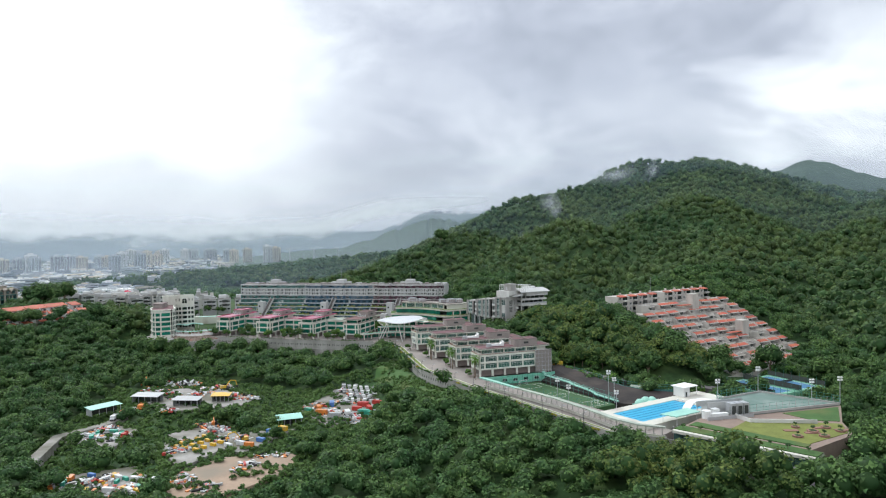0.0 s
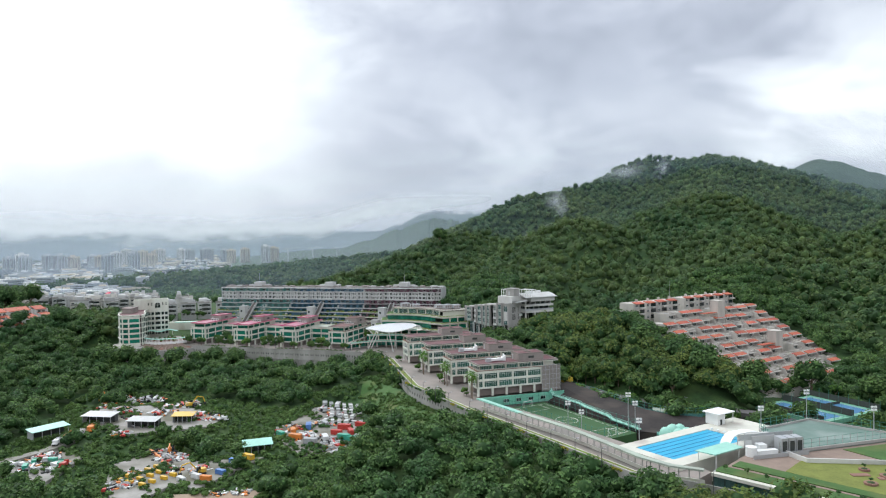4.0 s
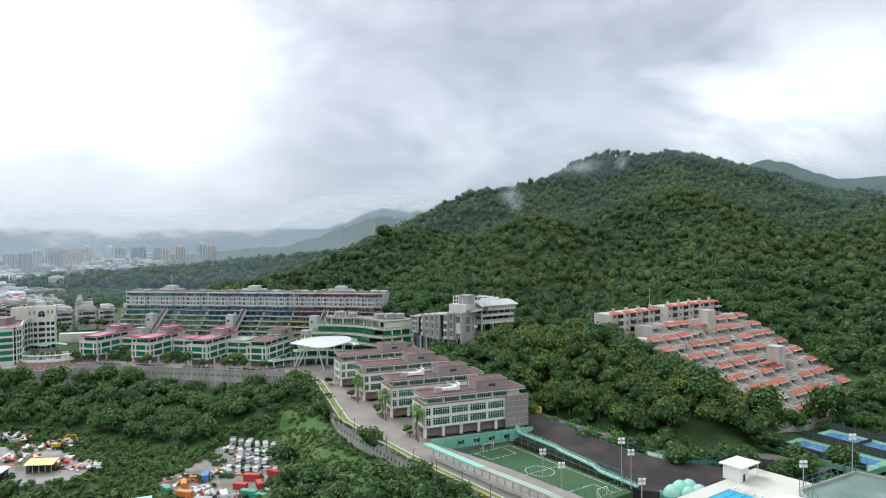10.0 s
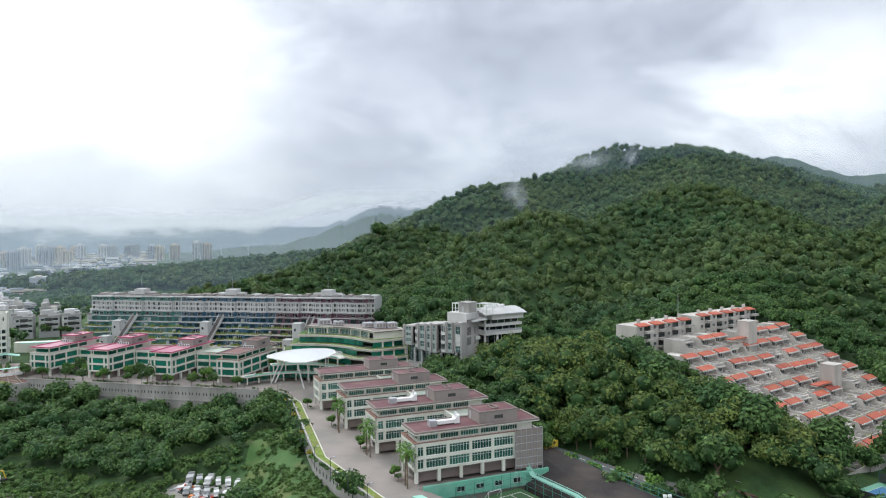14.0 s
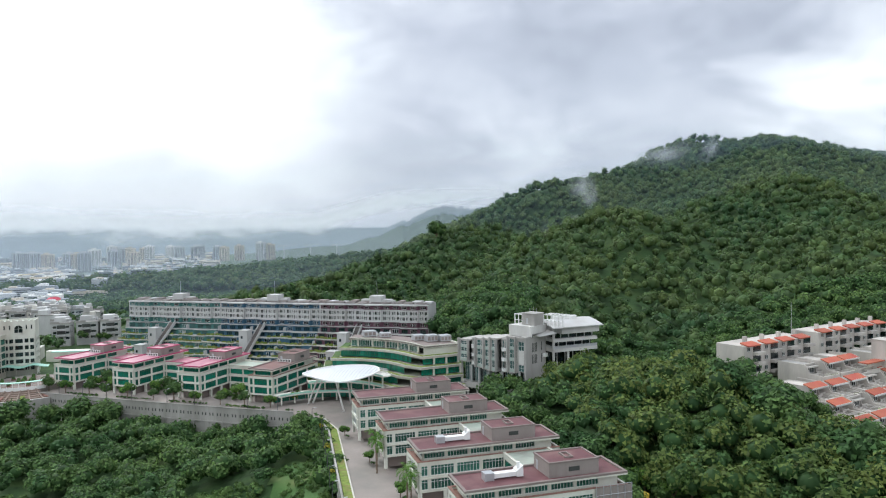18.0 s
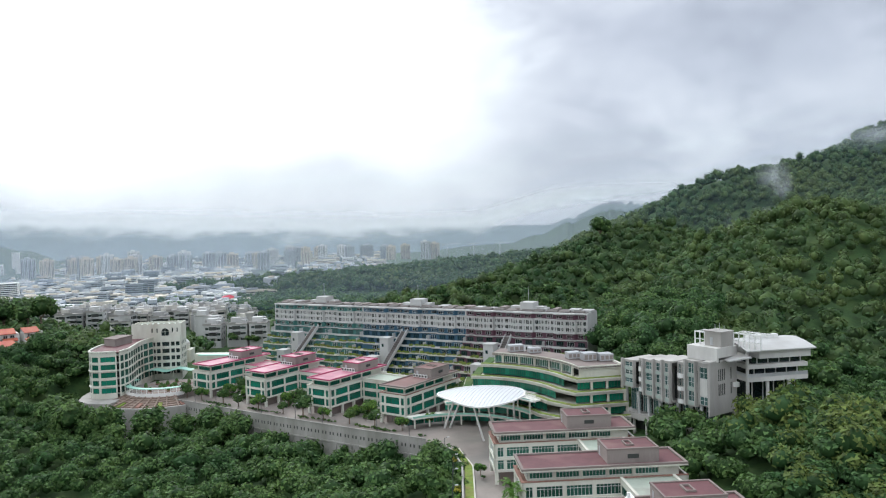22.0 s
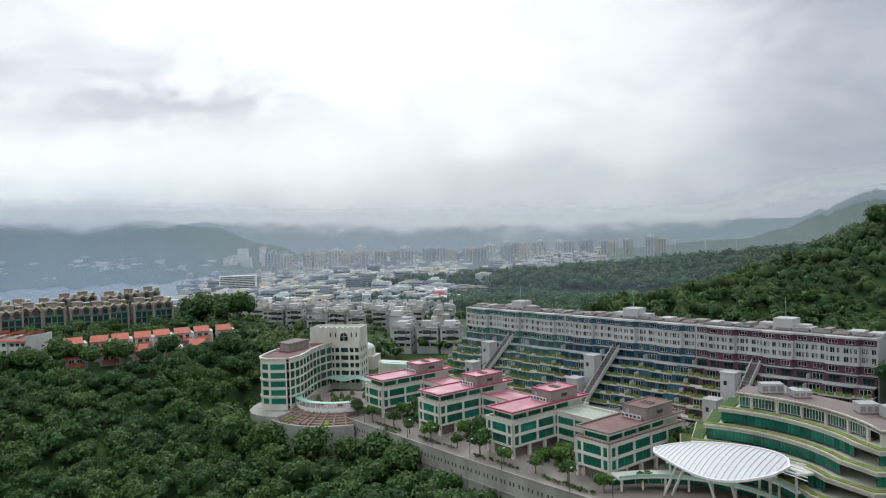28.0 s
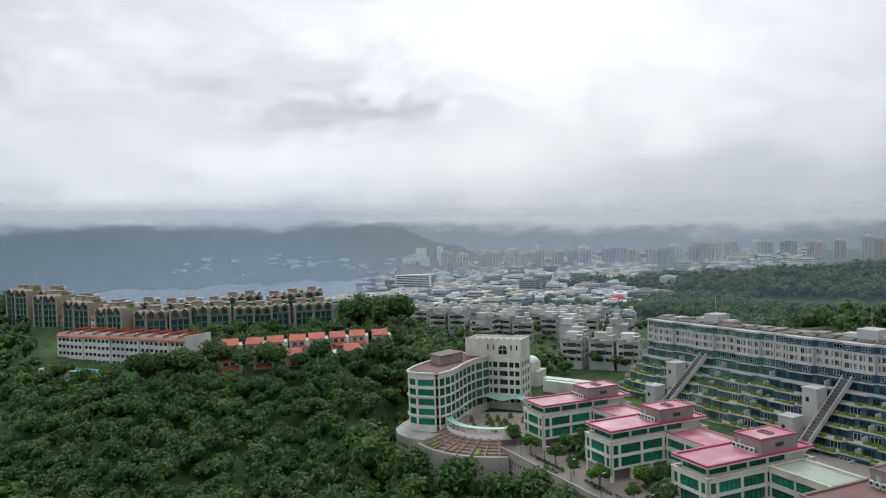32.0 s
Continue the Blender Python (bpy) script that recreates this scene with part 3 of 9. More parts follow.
# Retaining wall below the row of pink-roofed wings: panels with a line of small slots, ribs below.
WALL_LINE = [(-165, 447.5), (-110, 430), (-77, 420.5), (-53, 414.5)]
wall = Shape()
slots = Shape()
for (ax, ay), (bx, by) in zip(WALL_LINE, WALL_LINE[1:]):
    a, b = Vector((ax, ay)), Vector((bx, by))
    n = max(1, round((b - a).length / 3.0))
    d = (b - a).normalized()
    out = Vector((d.y, -d.x))
    for i in range(n):
        p, q = a.lerp(b, i / n), a.lerp(b, (i + 1) / n)
        wall.prism([p + out * 0.5, q + out * 0.5 - d * 0.06, q, p], -14, 0.9)
        for k in (0.3, 0.7):
            c = p.lerp(q, k)
            slots.prism([c + out * 0.53 - d * 0.22, c + out * 0.53 + d * 0.22, c + out * 0.4 + d * 0.22, c + out * 0.4 - d * 0.22], -2.3, -1.3)
        if i % 2 == 0:
            wall.prism([p + out * 0.9, p + out * 0.9 + d * 0.5, p + out * 0.45 + d * 0.5, p + out * 0.45], -14, -4.4)
    wall.prism([a + out * 0.75, b + out * 0.75, b + out * 0.4, a + out * 0.4], 0.9, 1.1)
    wall.prism([a + out * 0.8, b + out * 0.8, b + out * 0.45, a + out * 0.45], -4.6, -4.2)
retaining = solid("retaining_wall", wall, M_WALLCONC, "weathered grey concrete retaining wall with ribs", "wall", kind="structure")
# The slots are near-black blocks, their shade put into the colour.
part("drain_slot", slots, M_CORE, retaining, "row of near-black blocks drawn as shaded square openings")

# The street beside the four maroon-roofed wings, with its planted verge and outer wall.
STREET = [(-44, 408), (-36.5, 394), (-20, 330), (3, 288), (27, 250), (46, 219), (60, 211), (75, 199)]
street_wall = Shape()
so = offset_line(STREET, -0.5)
for i in range(len(STREET) - 1):
    street_wall.prism([so[i], so[i + 1], STREET[i + 1], STREET[i]], -16, 1.0)
    a, b = Vector(STREET[i]), Vector(STREET[i + 1])
    d = (b - a).normalized()
    out = Vector((-d.y, d.x)) * -1
    n = round((b - a).length / 2.4)
    for k in range(n):
        c = a.lerp(b, (k + 0.5) / n)
        # Thin near-black block in place of a shaded hole.
        street_wall.prism([c + out * 0.54 - d * 0.3, c + out * 0.54 + d * 0.3, c + out * 0.48 + d * 0.3, c + out * 0.48 - d * 0.3], -2.9, -1.8, 1)
solid("street_retaining_wall", street_wall, (M_WALLCONC, M_CORE), "grey concrete wall with dark openings below the street", "wall", kind="structure")
verge, walkline = Shape(), offset_line(STREET, 2.4)
verge_out = offset_line(STREET, 0.3)
for i in range(len(STREET) - 2):
    verge.prism([verge_out[i], verge_out[i + 1], walkline[i + 1], walkline[i]], 0.0, 0.35)
solid("planted_verge", verge, M_PLANTER, "low planted verge of shrubs along the street", "verge", kind="structure")
kerb = Shape()
k2 = offset_line(STREET, 2.75)
for i in range(len(STREET) - 2):
    kerb.prism([walkline[i], walkline[i + 1], k2[i + 1], k2[i]], 0.0, 0.42)
solid("kerb", kerb, M_SLAB, "pale stone kerb along the planted verge", "kerb", kind="structure")


# ---- campus: teaching wings ----
def wide_bays(length, first=0.8, narrow=1.5, wide=5.2, gap=0.75):
    out, x = [(first, first + narrow)], first + narrow + gap
    n = max(1, int((length - x - 0.8) / (wide + gap)))
    w = (length - x - 0.8) / n
    for i in range(n):
        out.append((x + i * w, x + (i + 1) * w - gap))
    return out


def teaching_wing(name, near, angle, width, depth, z0, roof_mat, edge_mat, label, group, hut, plinth=None):
    """A three-storey wing: recessed ground floor on columns, two full storeys, a set-back top storey under a wide roof slab."""
    c, s_ = math.cos(radians(angle)), math.sin(radians(angle))
    top = thing(name, label, "school building", group, pose(near[0] - width * c, near[1] - width * s_, z0, 0, 0, angle))
    floors, street = ((3.6, 5.9), (6.72, 9.0)), roof_mat is M_MAROON
    body_lo, body_hi = 3.0, 10.0

    def window_put(parent):
        def put(m, w, h):
            part("window", window_mesh(w, h, (7 if street else 5) if w > 3 else 2, M_FRAMEWHITE if street else M_FRAMEGREEN, M_MIXGLASS if street else M_GREENGLASS, 0.72), (), parent, m=m)
        return put

    wall = Shape()
    front = [(0.8, 2.0), (2.7, width - 2.7), (width - 2.0, width - 0.8)]
    put = window_put(top)
    wall_run(wall, put, width, floors, front, z0=body_lo, z1=body_hi, m=pose(0, 0, 0))
    wall_run(wall, put, depth, floors, wide_bays(depth), z0=body_lo, z1=body_hi, m=pose(width, 0, 0, 0, 0, 90))
    wall_run(wall, put, depth, floors, [(depth - b, depth - a) for a, b in wide_bays(depth)][::-1], z0=body_lo, z1=body_hi, m=pose(0, depth, 0, 0, 0, -90))
    wall_run(wall, put, width, floors, [(2, width - 2)], z0=body_lo, z1=body_hi, m=pose(width, depth, 0, 0, 0, 180))
    wall.box(-0.12, -0.12, 6.05, width + 0.12, -0.002, 6.3)
    wall.box(width + 0.002, -0.12, 6.05, width + 0.12, depth, 6.3)
    part("wall", wall, M_CREAM, top)
    part("floor_slab", Shape().box(0.5, 0.5, body_lo + 0.002, width - 0.5, depth - 0.5, 3.3).box(0.5, 0.5, 6.2, width - 0.5, depth - 0.5, 6.5).box(0.46, 0.46, 9.2, width - 0.46, depth - 0.46, 9.5), M_SLAB, top)
    # Solid near-black block: the rooms' dimness is put into its colour.
    part("interior", Shape().box(2.2, 2.2, 3.3, width - 2.2, depth - 2.2, 9.2), M_CORE, top, "near-black block standing for the dim rooms behind the glass")
    part("terrace", Shape().box(0.46, 0.46, 9.505, width - 0.46, depth - 0.46, 9.6), M_TERRACE, top, "terracotta paved terrace")
    part("coping", Shape().box(-0.14, -0.14, 10.0, width + 0.14, 0.5, 10.14).box(width - 0.5, 0.5, 10.0, width + 0.14, depth, 10.14).box(-0.14, 0.5, 10.0, 0.5, depth, 10.14), edge_mat if edge_mat is not M_MAGENTA else M_SLAB, top)
    # ground floor
    ground_floor = Shape().box(1.6, 1.6, 0, width - 1.6, depth - 0.5, 3.0)
    part("ground_floor", ground_floor, M_PARAPET, top)
    for i in range(int((depth - 5) // 6)):
        part("shop_window", window_mesh(4.2, 2.1, 4, M_FRAMEGREEN, M_DARKGLASS), (), top, m=pose(width - 1.66, 5 + 6 * i, 0.35, 0, 0, 90))
    part("shop_window", window_mesh(width - 5, 2.1, 4, M_FRAMEGREEN, M_DARKGLASS), (), top, m=pose(width / 2, 1.54, 0.35))
    column = Shape().box(-0.4, -0.4, 0, 0.4, 0.4, 3.0).mesh("column", M_CREAM)
    for x, y in [(0.5, 0.5), (width - 0.5, 0.5)] + [(width - 0.5, 6.5 + 6 * i) for i in range(int((depth - 7) // 6) + 1)]:
        part("column", column, (), top, m=pose(x, y, 0))
    # top storey
    e = 1.5
    upper = Shape()
    rows = ((10.15, 11.75),)
    wall_run(upper, put, width - 2 * e, rows, [(0.5, width - 2 * e - 0.5)], z0=9.6, z1=12.0, thick=0.3, m=pose(e, e, 0))
    ups = [(0.4 + i * 5.6, 0.4 + i * 5.6 + 4.9) for i in range(int((depth - 2 * e - 1) // 5.6))]
    wall_run(upper, put, depth - 2 * e, rows, ups, z0=9.6, z1=12.0, thick=0.3, m=pose(width - e, e, 0, 0, 0, 90))
    wall_run(upper, put, depth - 2 * e, rows, ups, z0=9.6, z1=12.0, thick=0.3, m=pose(e, depth - e, 0, 0, 0, -90))
    part("upper_wall", upper, M_CREAM, top)
    part("upper_interior", Shape().box(e + 0.6, e + 0.6, 9.6, width - e - 0.6, depth - e - 0.6, 12.0), M_CORE, top, "near-black block standing for the dim rooms behind the glass")
    o = 0.25
    part("roof_slab", Shape().box(-o + 0.3, -o + 0.3, 12.0, width + o - 0.3, depth, 12.32), M_SLAB, top)
    rim = Shape()
    for x0, y0, x1, y1 in ((0.05, 0.05, width - 0.05, 0.65), (0.05, depth - 0.6, width - 0.05, depth), (0.05, 0.65, 0.65, depth - 0.6), (width - 0.65, 0.65, width - 0.05, depth - 0.6)):
        rim.box(x0, y0, 12.32, x1, y1, 12.75)
    part("parapet", rim, M_PARAPET if edge_mat is not M_MAGENTA else M_MAGENTA, top)
    part("roof_floor", Shape().box(0.65, 0.65, 12.325, width - 0.65, depth - 0.6, 12.42), roof_mat, top)
    # roof hut with hatch
    hx0, hy0, hx1, hy1, hh = hut
    room = part("plant_room", Shape().box(hx0, hy0, 12.42, hx1, hy1, 12.42 + hh), M_PENT, top)
    rr = Shape()
    for x0, y0, x1, y1 in ((hx0 - 0.1, hy0 - 0.1, hx1 + 0.1, hy0 + 0.3), (hx0 - 0.1, hy1 - 0.3, hx1 + 0.1, hy1 + 0.1), (hx0 - 0.1, hy0 + 0.3, hx0 + 0.3, hy1 - 0.3), (hx1 - 0.3, hy0 + 0.3, hx1 + 0.1, hy1 - 0.3)):
        rr.box(x0, y0, 12.42 + hh, x1, y1, 12.75 + hh)
    part("plant_room_rim", rr, M_PARAPET if edge_mat is not M_MAGENTA else M_MAGENTA, room)
    part("plant_room_roof", Shape().box(hx0 + 0.3, hy0 + 0.3, 12.42 + hh, hx1 - 0.3, hy1 - 0.3, 12.55 + hh), roof_mat, room)
    mx, my = (hx0 + hx1) / 2, (hy0 + hy1) / 2
    part("roof_hatch", Shape().box(mx - 1.6, my - 0.9, 12.55 + hh, mx + 1.6, my - 0.6, 12.9 + hh).box(mx - 1.6, my + 0.6, 12.55 + hh, mx + 1.6, my + 0.9, 12.9 + hh).box(mx - 1.6, my - 0.6, 12.55 + hh, mx - 1.3, my + 0.6, 12.9 + hh).box(mx + 1.3, my - 0.6, 12.55 + hh, mx + 1.6, my + 0.6, 12.9 + hh), M_PARAPET, room)
    part("louvre", Shape().box(hx1 - 0.02, my - 1.2, 13.4, hx1 + 0.06, my + 1.2, 14.3), M_CORE, room)
    part("door", Shape().box(mx - 2.6, hy0 - 0.05, 12.45, mx - 1.7, hy0 + 0.02, 14.5), M_STEEL, room, "grey metal door")
    return top


fan = Shape().box(-0.45, -0.2, 0, 0.45, 0.2, 1.1)
fan_ring = Shape().rod((0, -0.21, 0.62), (0, -0.27, 0.62), 0.36, n=12)


def air_units(count, m, step=1.1):
    """A row of outdoor air-conditioning units."""
    for i in range(count):
        ob = thing("air_conditioner", "white outdoor air conditioning unit on a flat roof", "air conditioner", "roof air conditioners", m @ pose(i * step, 0, 0))
        part("casing", AC_CASE, (), ob)
        part("fan_grille", AC_FAN, (), ob)


AC_CASE, AC_FAN = fan.mesh("casing", M_WHITE), fan_ring.mesh("fan_grille", M_CORE)

for i, near in enumerate(P_NEAR):
    pink = i < 3
    teaching_wing("teaching_wing", near, P_ANG, 11.0, 31.0, 0.0, M_PINK if pink else M_BRICKROOF, M_MAGENTA if pink else M_TERRACE,
                  "cream teaching wing with green windows and " + ("wet pink roof" if pink else "red-brown flat roof"), "wings along the terrace", (2.0, 16.5, 9.5, 27.5, 2.9))
    frame_m = pose(near[0], near[1], 0, 0, 0, P_ANG)
    air_units(5, frame_m @ pose(-8.2, 15.8, 12.42), 1.25)
    c, s_ = math.cos(radians(P_ANG)), math.sin(radians(P_ANG))
for i, near in enumerate(A_NEAR):
    teaching_wing("teaching_wing", near, A_ANG, 10.6, 35.0, 0.9, M_MAROON, M_TERRACE,
                  "cream teaching wing with green windows and maroon flat roof", "wings along the street", (1.2, 18.5, 8.6, 29.5, 2.8))


def link_wing(near, angle, x0, x1, y0, y1, z0, roof_mat, rim_mat):
    top = thing("link_wing", "low cream linking block with a flat pale roof", "school building", "linking blocks", pose(near[0], near[1], z0, 0, 0, angle))
    w, d = x1 - x0, y1 - y0
    wall = Shape()
    put = lambda m, a, b: part("window", window_mesh(a, b, 4, M_FRAMEGREEN, M_GREENGLASS, 0.72), (), top, m=m)
    n = max(1, int(w // 5))
    bays = [(0.5 + i * (w - 0.5) / n, (i + 1) * (w - 0.5) / n) for i in range(n)]
    rows = ((0.6, 2.6), (3.75, 5.75), (6.85, 8.85))
    wall_run(wall, put, w, rows, bays, z0=0, z1=10.2, m=pose(x0, y0, 0))
    wall_run(wall, put, w, rows, bays, z0=0, z1=10.2, m=pose(x1, y1, 0, 0, 0, 180))
    part("wall", wall, M_CREAM, top)
    part("interior", Shape().box(x0, y0 + 1.5, 0, x1, y1 - 1.5, 9.5), M_CORE, top, "near-black block standing for the dim rooms behind the glass")
    part("roof_floor", Shape().box(x0, y0 + 0.45, 9.6, x1, y1 - 0.45, 9.85), roof_mat, top)
    part("coping", Shape().box(x0, y0 - 0.12, 10.2, x1, y0 + 0.5, 10.35).box(x0, y1 - 0.5, 10.2, x1, y1 + 0.12, 10.35), rim_mat, top)


for i in range(3):
    dx = Vector(P_NEAR[i + 1]) - Vector(P_NEAR[i])
    gap = dx.length - 11.2
    link_wing(P_NEAR[i], P_ANG, 0.1, gap, 17.0, 27.5, 0.0, M_PINK if i < 2 else M_PALEROOF, M_MAGENTA if i < 2 else M_SLAB)
    link_wing(A_NEAR[i + 1], A_ANG, 0.1, 15.9, 20.5, 32.0, 0.9, M_PALEROOF, M_SLAB)

# Rooftop ventilation plant on the two nearest wings of the street.
for near in A_NEAR[:2]:
    base = pose(near[0], near[1], 13.32, 0, 0, A_ANG) @ pose(-5.5, 11.0, 0)
    ob = thing("ventilation_unit", "white ventilation duct with square hood on a maroon roof", "ventilation", "roof ventilation", base)
    part("duct", Shape().box(-0.7, -3.2, 0.3, 0.7, 1.6, 1.2), M_WHITE, ob)
    part("hood", Shape().prism([(-1, 1.6), (1, 1.6), (1, 3.0), (-1, 3.0)], 0.2, [1.4, 1.4, 2.4, 2.4]), M_WHITE, ob)
    part("fan_box", Shape().box(-1.0, -5.2, 0.0, 1.0, -3.2, 1.5), M_STEEL, ob)
    part("stack", Shape().rod((0.2, 2.2, 1.5), (0.2, 2.2, 3.0), 0.35), M_WHITE, ob)


# ---- the terraced apartment slab behind the campus ----
def apartment_block(x0, wall_mat, glass_mat, label, seed):
    """One block of the long stepped slab: four upright storeys over planted terraces. Local x along the front, -y outwards."""
    L, rnd = 54.3, random.Random(seed)
    top = thing("apartment_block", label, "apartment block", "stepped apartment blocks", pose(-170.5, 538.3, 0, 0, 0, -13.43) @ pose(x0, 0, 0))
    n = 12
    step = L / n
    # plan of the front: shallow bays that come and go
    jut = [(-1.3 if i % 4 in (1, 2) else 0.0) for i in range(n)]

    def front(shift, inset=0.0):
        line = []
        for i in range(n):
            line += [(i * step + (0.35 if i else 0), jut[i] + shift + inset), ((i + 1) * step - (0.35 if i < n - 1 else 0), jut[i] + shift + inset)]
        return line

    def slab(s, shift, back, z0, z1, slot=0):
        line = front(shift)
        s.prism(line + [(L, back), (0, back)], z0, z1, slot)

    # upper storeys: solid white walls with openings
    upper = Shape()
    rows = ((20.5, 22.1), (23.0, 24.6))
    for i in range(n):
        w = step
        bays = ([(0.4, 1.0), (1.4, 2.7), (3.2, 4.0)], [(0.5, 1.9), (2.2, 2.8), (3.3, 4.1)], [(0.4, 1.2), (1.5, 2.1), (2.9, 4.1)])[(i + seed) % 3]
        put = lambda m, a, b: part("window", window_mesh(a, b, 2, M_FRAMEWHITE, M_DARKGLASS), (), top, m=m)
        wall_run(upper, put, w, rows, bays, thick=0.35, z0=19.9, z1=25.1, m=pose(i * step, jut[i], 0))
        if i and jut[i] != jut[i - 1]:
            upper.box(i * step - 0.15, -1.3, 19.9, i * step + 0.15, 0.0, 25.1)
    part("upper_wall", upper, M_FACADE, top, "pale grey rendered wall")
    part("end_wall", Shape().box(-0.2, 0.36, 0, 0.25, 13, 27.6), M_FACADE, top)
    part("end_wall", Shape().box(L - 0.25, 0.36, 0, L + 0.2, 13, 27.6), M_FACADE, top)
    part("interior", Shape().box(0.4, 2.2, 0, L - 0.4, 12.5, 27.2), M_CORE, top, "near-black block standing for the dim rooms behind the glass")
    loggia = Shape()
    slab(loggia, 0.5, 2.0, 25.35, 27.3)
    slab(loggia, 0.2, 2.0, 17.3, 19.7)
    for i in range(n):
        for z, h in ((25.75, 1.1), (17.7, 1.5)):
            part("loggia_window", window_mesh(2.6, h, 3, M_FRAMEWHITE, M_DARKGLASS), (), top, m=pose((i + 0.5) * step, jut[i] + (0.42 if z > 20 else 0.12), z))
    part("loggia_wall", loggia, wall_mat, top)
    eaves = Shape()
    slab(eaves, -0.25, 13, 27.3, 27.9)
    slab(eaves, -0.15, 2.0, 25.1, 25.35)
    slab(eaves, -0.5, 2.0, 19.65, 19.9)
    slab(eaves, -0.35, 2.0, 16.85, 17.2)
    part("cornice", eaves, M_FACADE, top)
    part("roof_cover", Shape().box(0.2, 0.9, 27.9, L - 0.2, 12.8, 27.98), M_DARKROOF, top, "dark weathered roof cover")
    for k in range(9):
        x = 3 + k * 6 + rnd.uniform(-1, 1)
        part("roof_box", Shape().box(x, 4, 27.9, x + rnd.uniform(2, 4.5), 9, 28.5 + rnd.uniform(0, 0.7)), M_PENT if rnd.random() < 0.5 else M_FACADE, top)
    for k in range(9):
        x = 1.5 + k * 5.8 + rnd.uniform(-0.6, 0.6)
        part("roof_panel", Shape().prism([(x, 1.6), (x + 4.6, 1.6), (x + 4.6, 4.2), (x, 4.2)], 28.0, [28.2, 28.2, 28.7, 28.7]), M_DARKROOF, top, "dark roof shading panel")
    hub = L * 0.5
    part("stair_head", Shape().box(hub - 3, 3.5, 27.9, hub + 3, 9.5, 31.4).box(hub - 8, 5, 27.9, hub + 7, 9, 29.6), M_FACADE, top)
    part("mast", Shape().rod((hub, 6, 31.4), (hub, 6, 38), 0.07), M_STEEL, top)
    # stepped terraces
    for k in range(7):
        z, shift = 14.25 - 2.6 * k, -1.2 - 3.1 * k
        ledge = Shape()
        slab(ledge, shift - 1.9, shift + 3.0, z - 0.22, z)
        line_a, line_b = front(shift - 1.9), front(shift - 1.65)
        ledge.band(line_a, line_b, z, z + 0.35)
        part("terrace_ledge", ledge, M_SLAB if k > 1 else M_FACADE, top)
        recess = Shape()
        recess.box(0.2, shift + 0.9, z, L - 0.2, shift + 1.2, z + 2.25)
        part("terrace_wall", recess, wall_mat, top)
        for i in range(n):
            if rnd.random() < 0.94:
                part("terrace_window", window_mesh(3.0, 1.9, 3, M_FRAMEWHITE if rnd.random() < 0.35 else M_FRAMEGREEN, glass_mat), (), top, m=pose((i + 0.5) * step, shift + 0.75, z + 0.15))
            if i % 4 == 0:
                part("party_wall", Shape().box(i * step - 0.12, shift - 1.6 + jut[i], z, i * step + 0.12, shift + 0.9, z + 1.9), M_FACADE, top)
        green = Shape()
        for i in range(n * 2):
            if k > 0 and rnd.random() < 0.82:
                x = i * step / 2
                y = shift - 1.75 + jut[min(n - 1, i // 2)]
                h = rnd.uniform(0.35, 1.15)
                green.prism([(x + 0.3, y - rnd.uniform(0.0, 0.35)), (x + step / 2 - 0.2, y - rnd.uniform(0, 0.4)), (x + step / 2 - 0.3, y + 0.8), (x + 0.2, y + rnd.uniform(0.5, 1.1))], z + 0.3, [z + 0.6 + h * rnd.random(), z + 0.6 + h, z + 0.5 + h * rnd.random(), z + 0.7])
        if green.f:
            tagged(part("planter", green, M_PLANTER, top, "shrubs trailing over the terrace edge"), kind="stuff")
    return top


apartment_block(0.0, M_TEALWALL, M_GREYGREEN, "stepped apartment block with teal walls and planted terraces", 1)
apartment_block(54.6, M_BLUEWALL, M_BLUEGLASS, "stepped apartment block with blue walls and planted terraces", 2)
apartment_block(109.2, M_MAROONWALL, M_DARKGLASS, "stepped apartment block with maroon walls and planted terraces", 3)

STEP = Shape().box(0, -1.0, -1.4, 2.4, 0, 0).mesh("step", M_DARKROOF)
for k, x in enumerate((29.0, 80.0, 131.0)):
    base = pose(-170.5, 538.3, 0, 0, 0, -13.43) @ pose(x, 0, 0)
    ob = thing("hillside_stair", "covered stair with two pale lift towers on the terraces", "stair tower", "stairs on the terraces", base)
    part("upper_tower", Shape().box(-7.3, -13.3, -1, -2.8, -8.6, 15.6).box(-7.5, -13.5, 15.6, -2.6, -8.4, 15.9), M_FACADE, ob)
    part("lower_tower", Shape().box(-9.3, -21.3, -1, -4.8, -16.6, 8.4).box(-9.5, -21.5, 8.4, -4.6, -16.4, 8.7), M_FACADE, ob)
    for z, y in ((13.4, -13.32), (6.4, -21.32)):
        part("tower_window", Shape().box(-6.2 if z > 10 else -8.2, y - 0.03, z - 1.5, -5.2 if z > 10 else -7.2, y + 0.02, z - 0.2), M_DARKGLASS, ob)
    for i in range(24):
        y, z = -2.5 - 23.5 * i / 24, 17.4 - 18.0 * i / 24
        part("step", STEP, (), ob, m=pose(-2.2, y, z))
    for x2 in (-2.4, 0.2):
        rail = Shape().face([(x2, -2, 18.6), (x2, -26.3, 0.2), (x2, -26.3, -1.4), (x2, -2, 16.6)]).face([(x2 + 0.25, -2, 18.6), (x2 + 0.25, -2, 16.6), (x2 + 0.25, -26.3, -1.4), (x2 + 0.25, -26.3, 0.2)]).face([(x2, -2, 18.6), (x2 + 0.25, -2, 18.6), (x2 + 0.25, -26.3, 0.2), (x2, -26.3, 0.2)])
        part("parapet", rail, M_FACADE, ob)


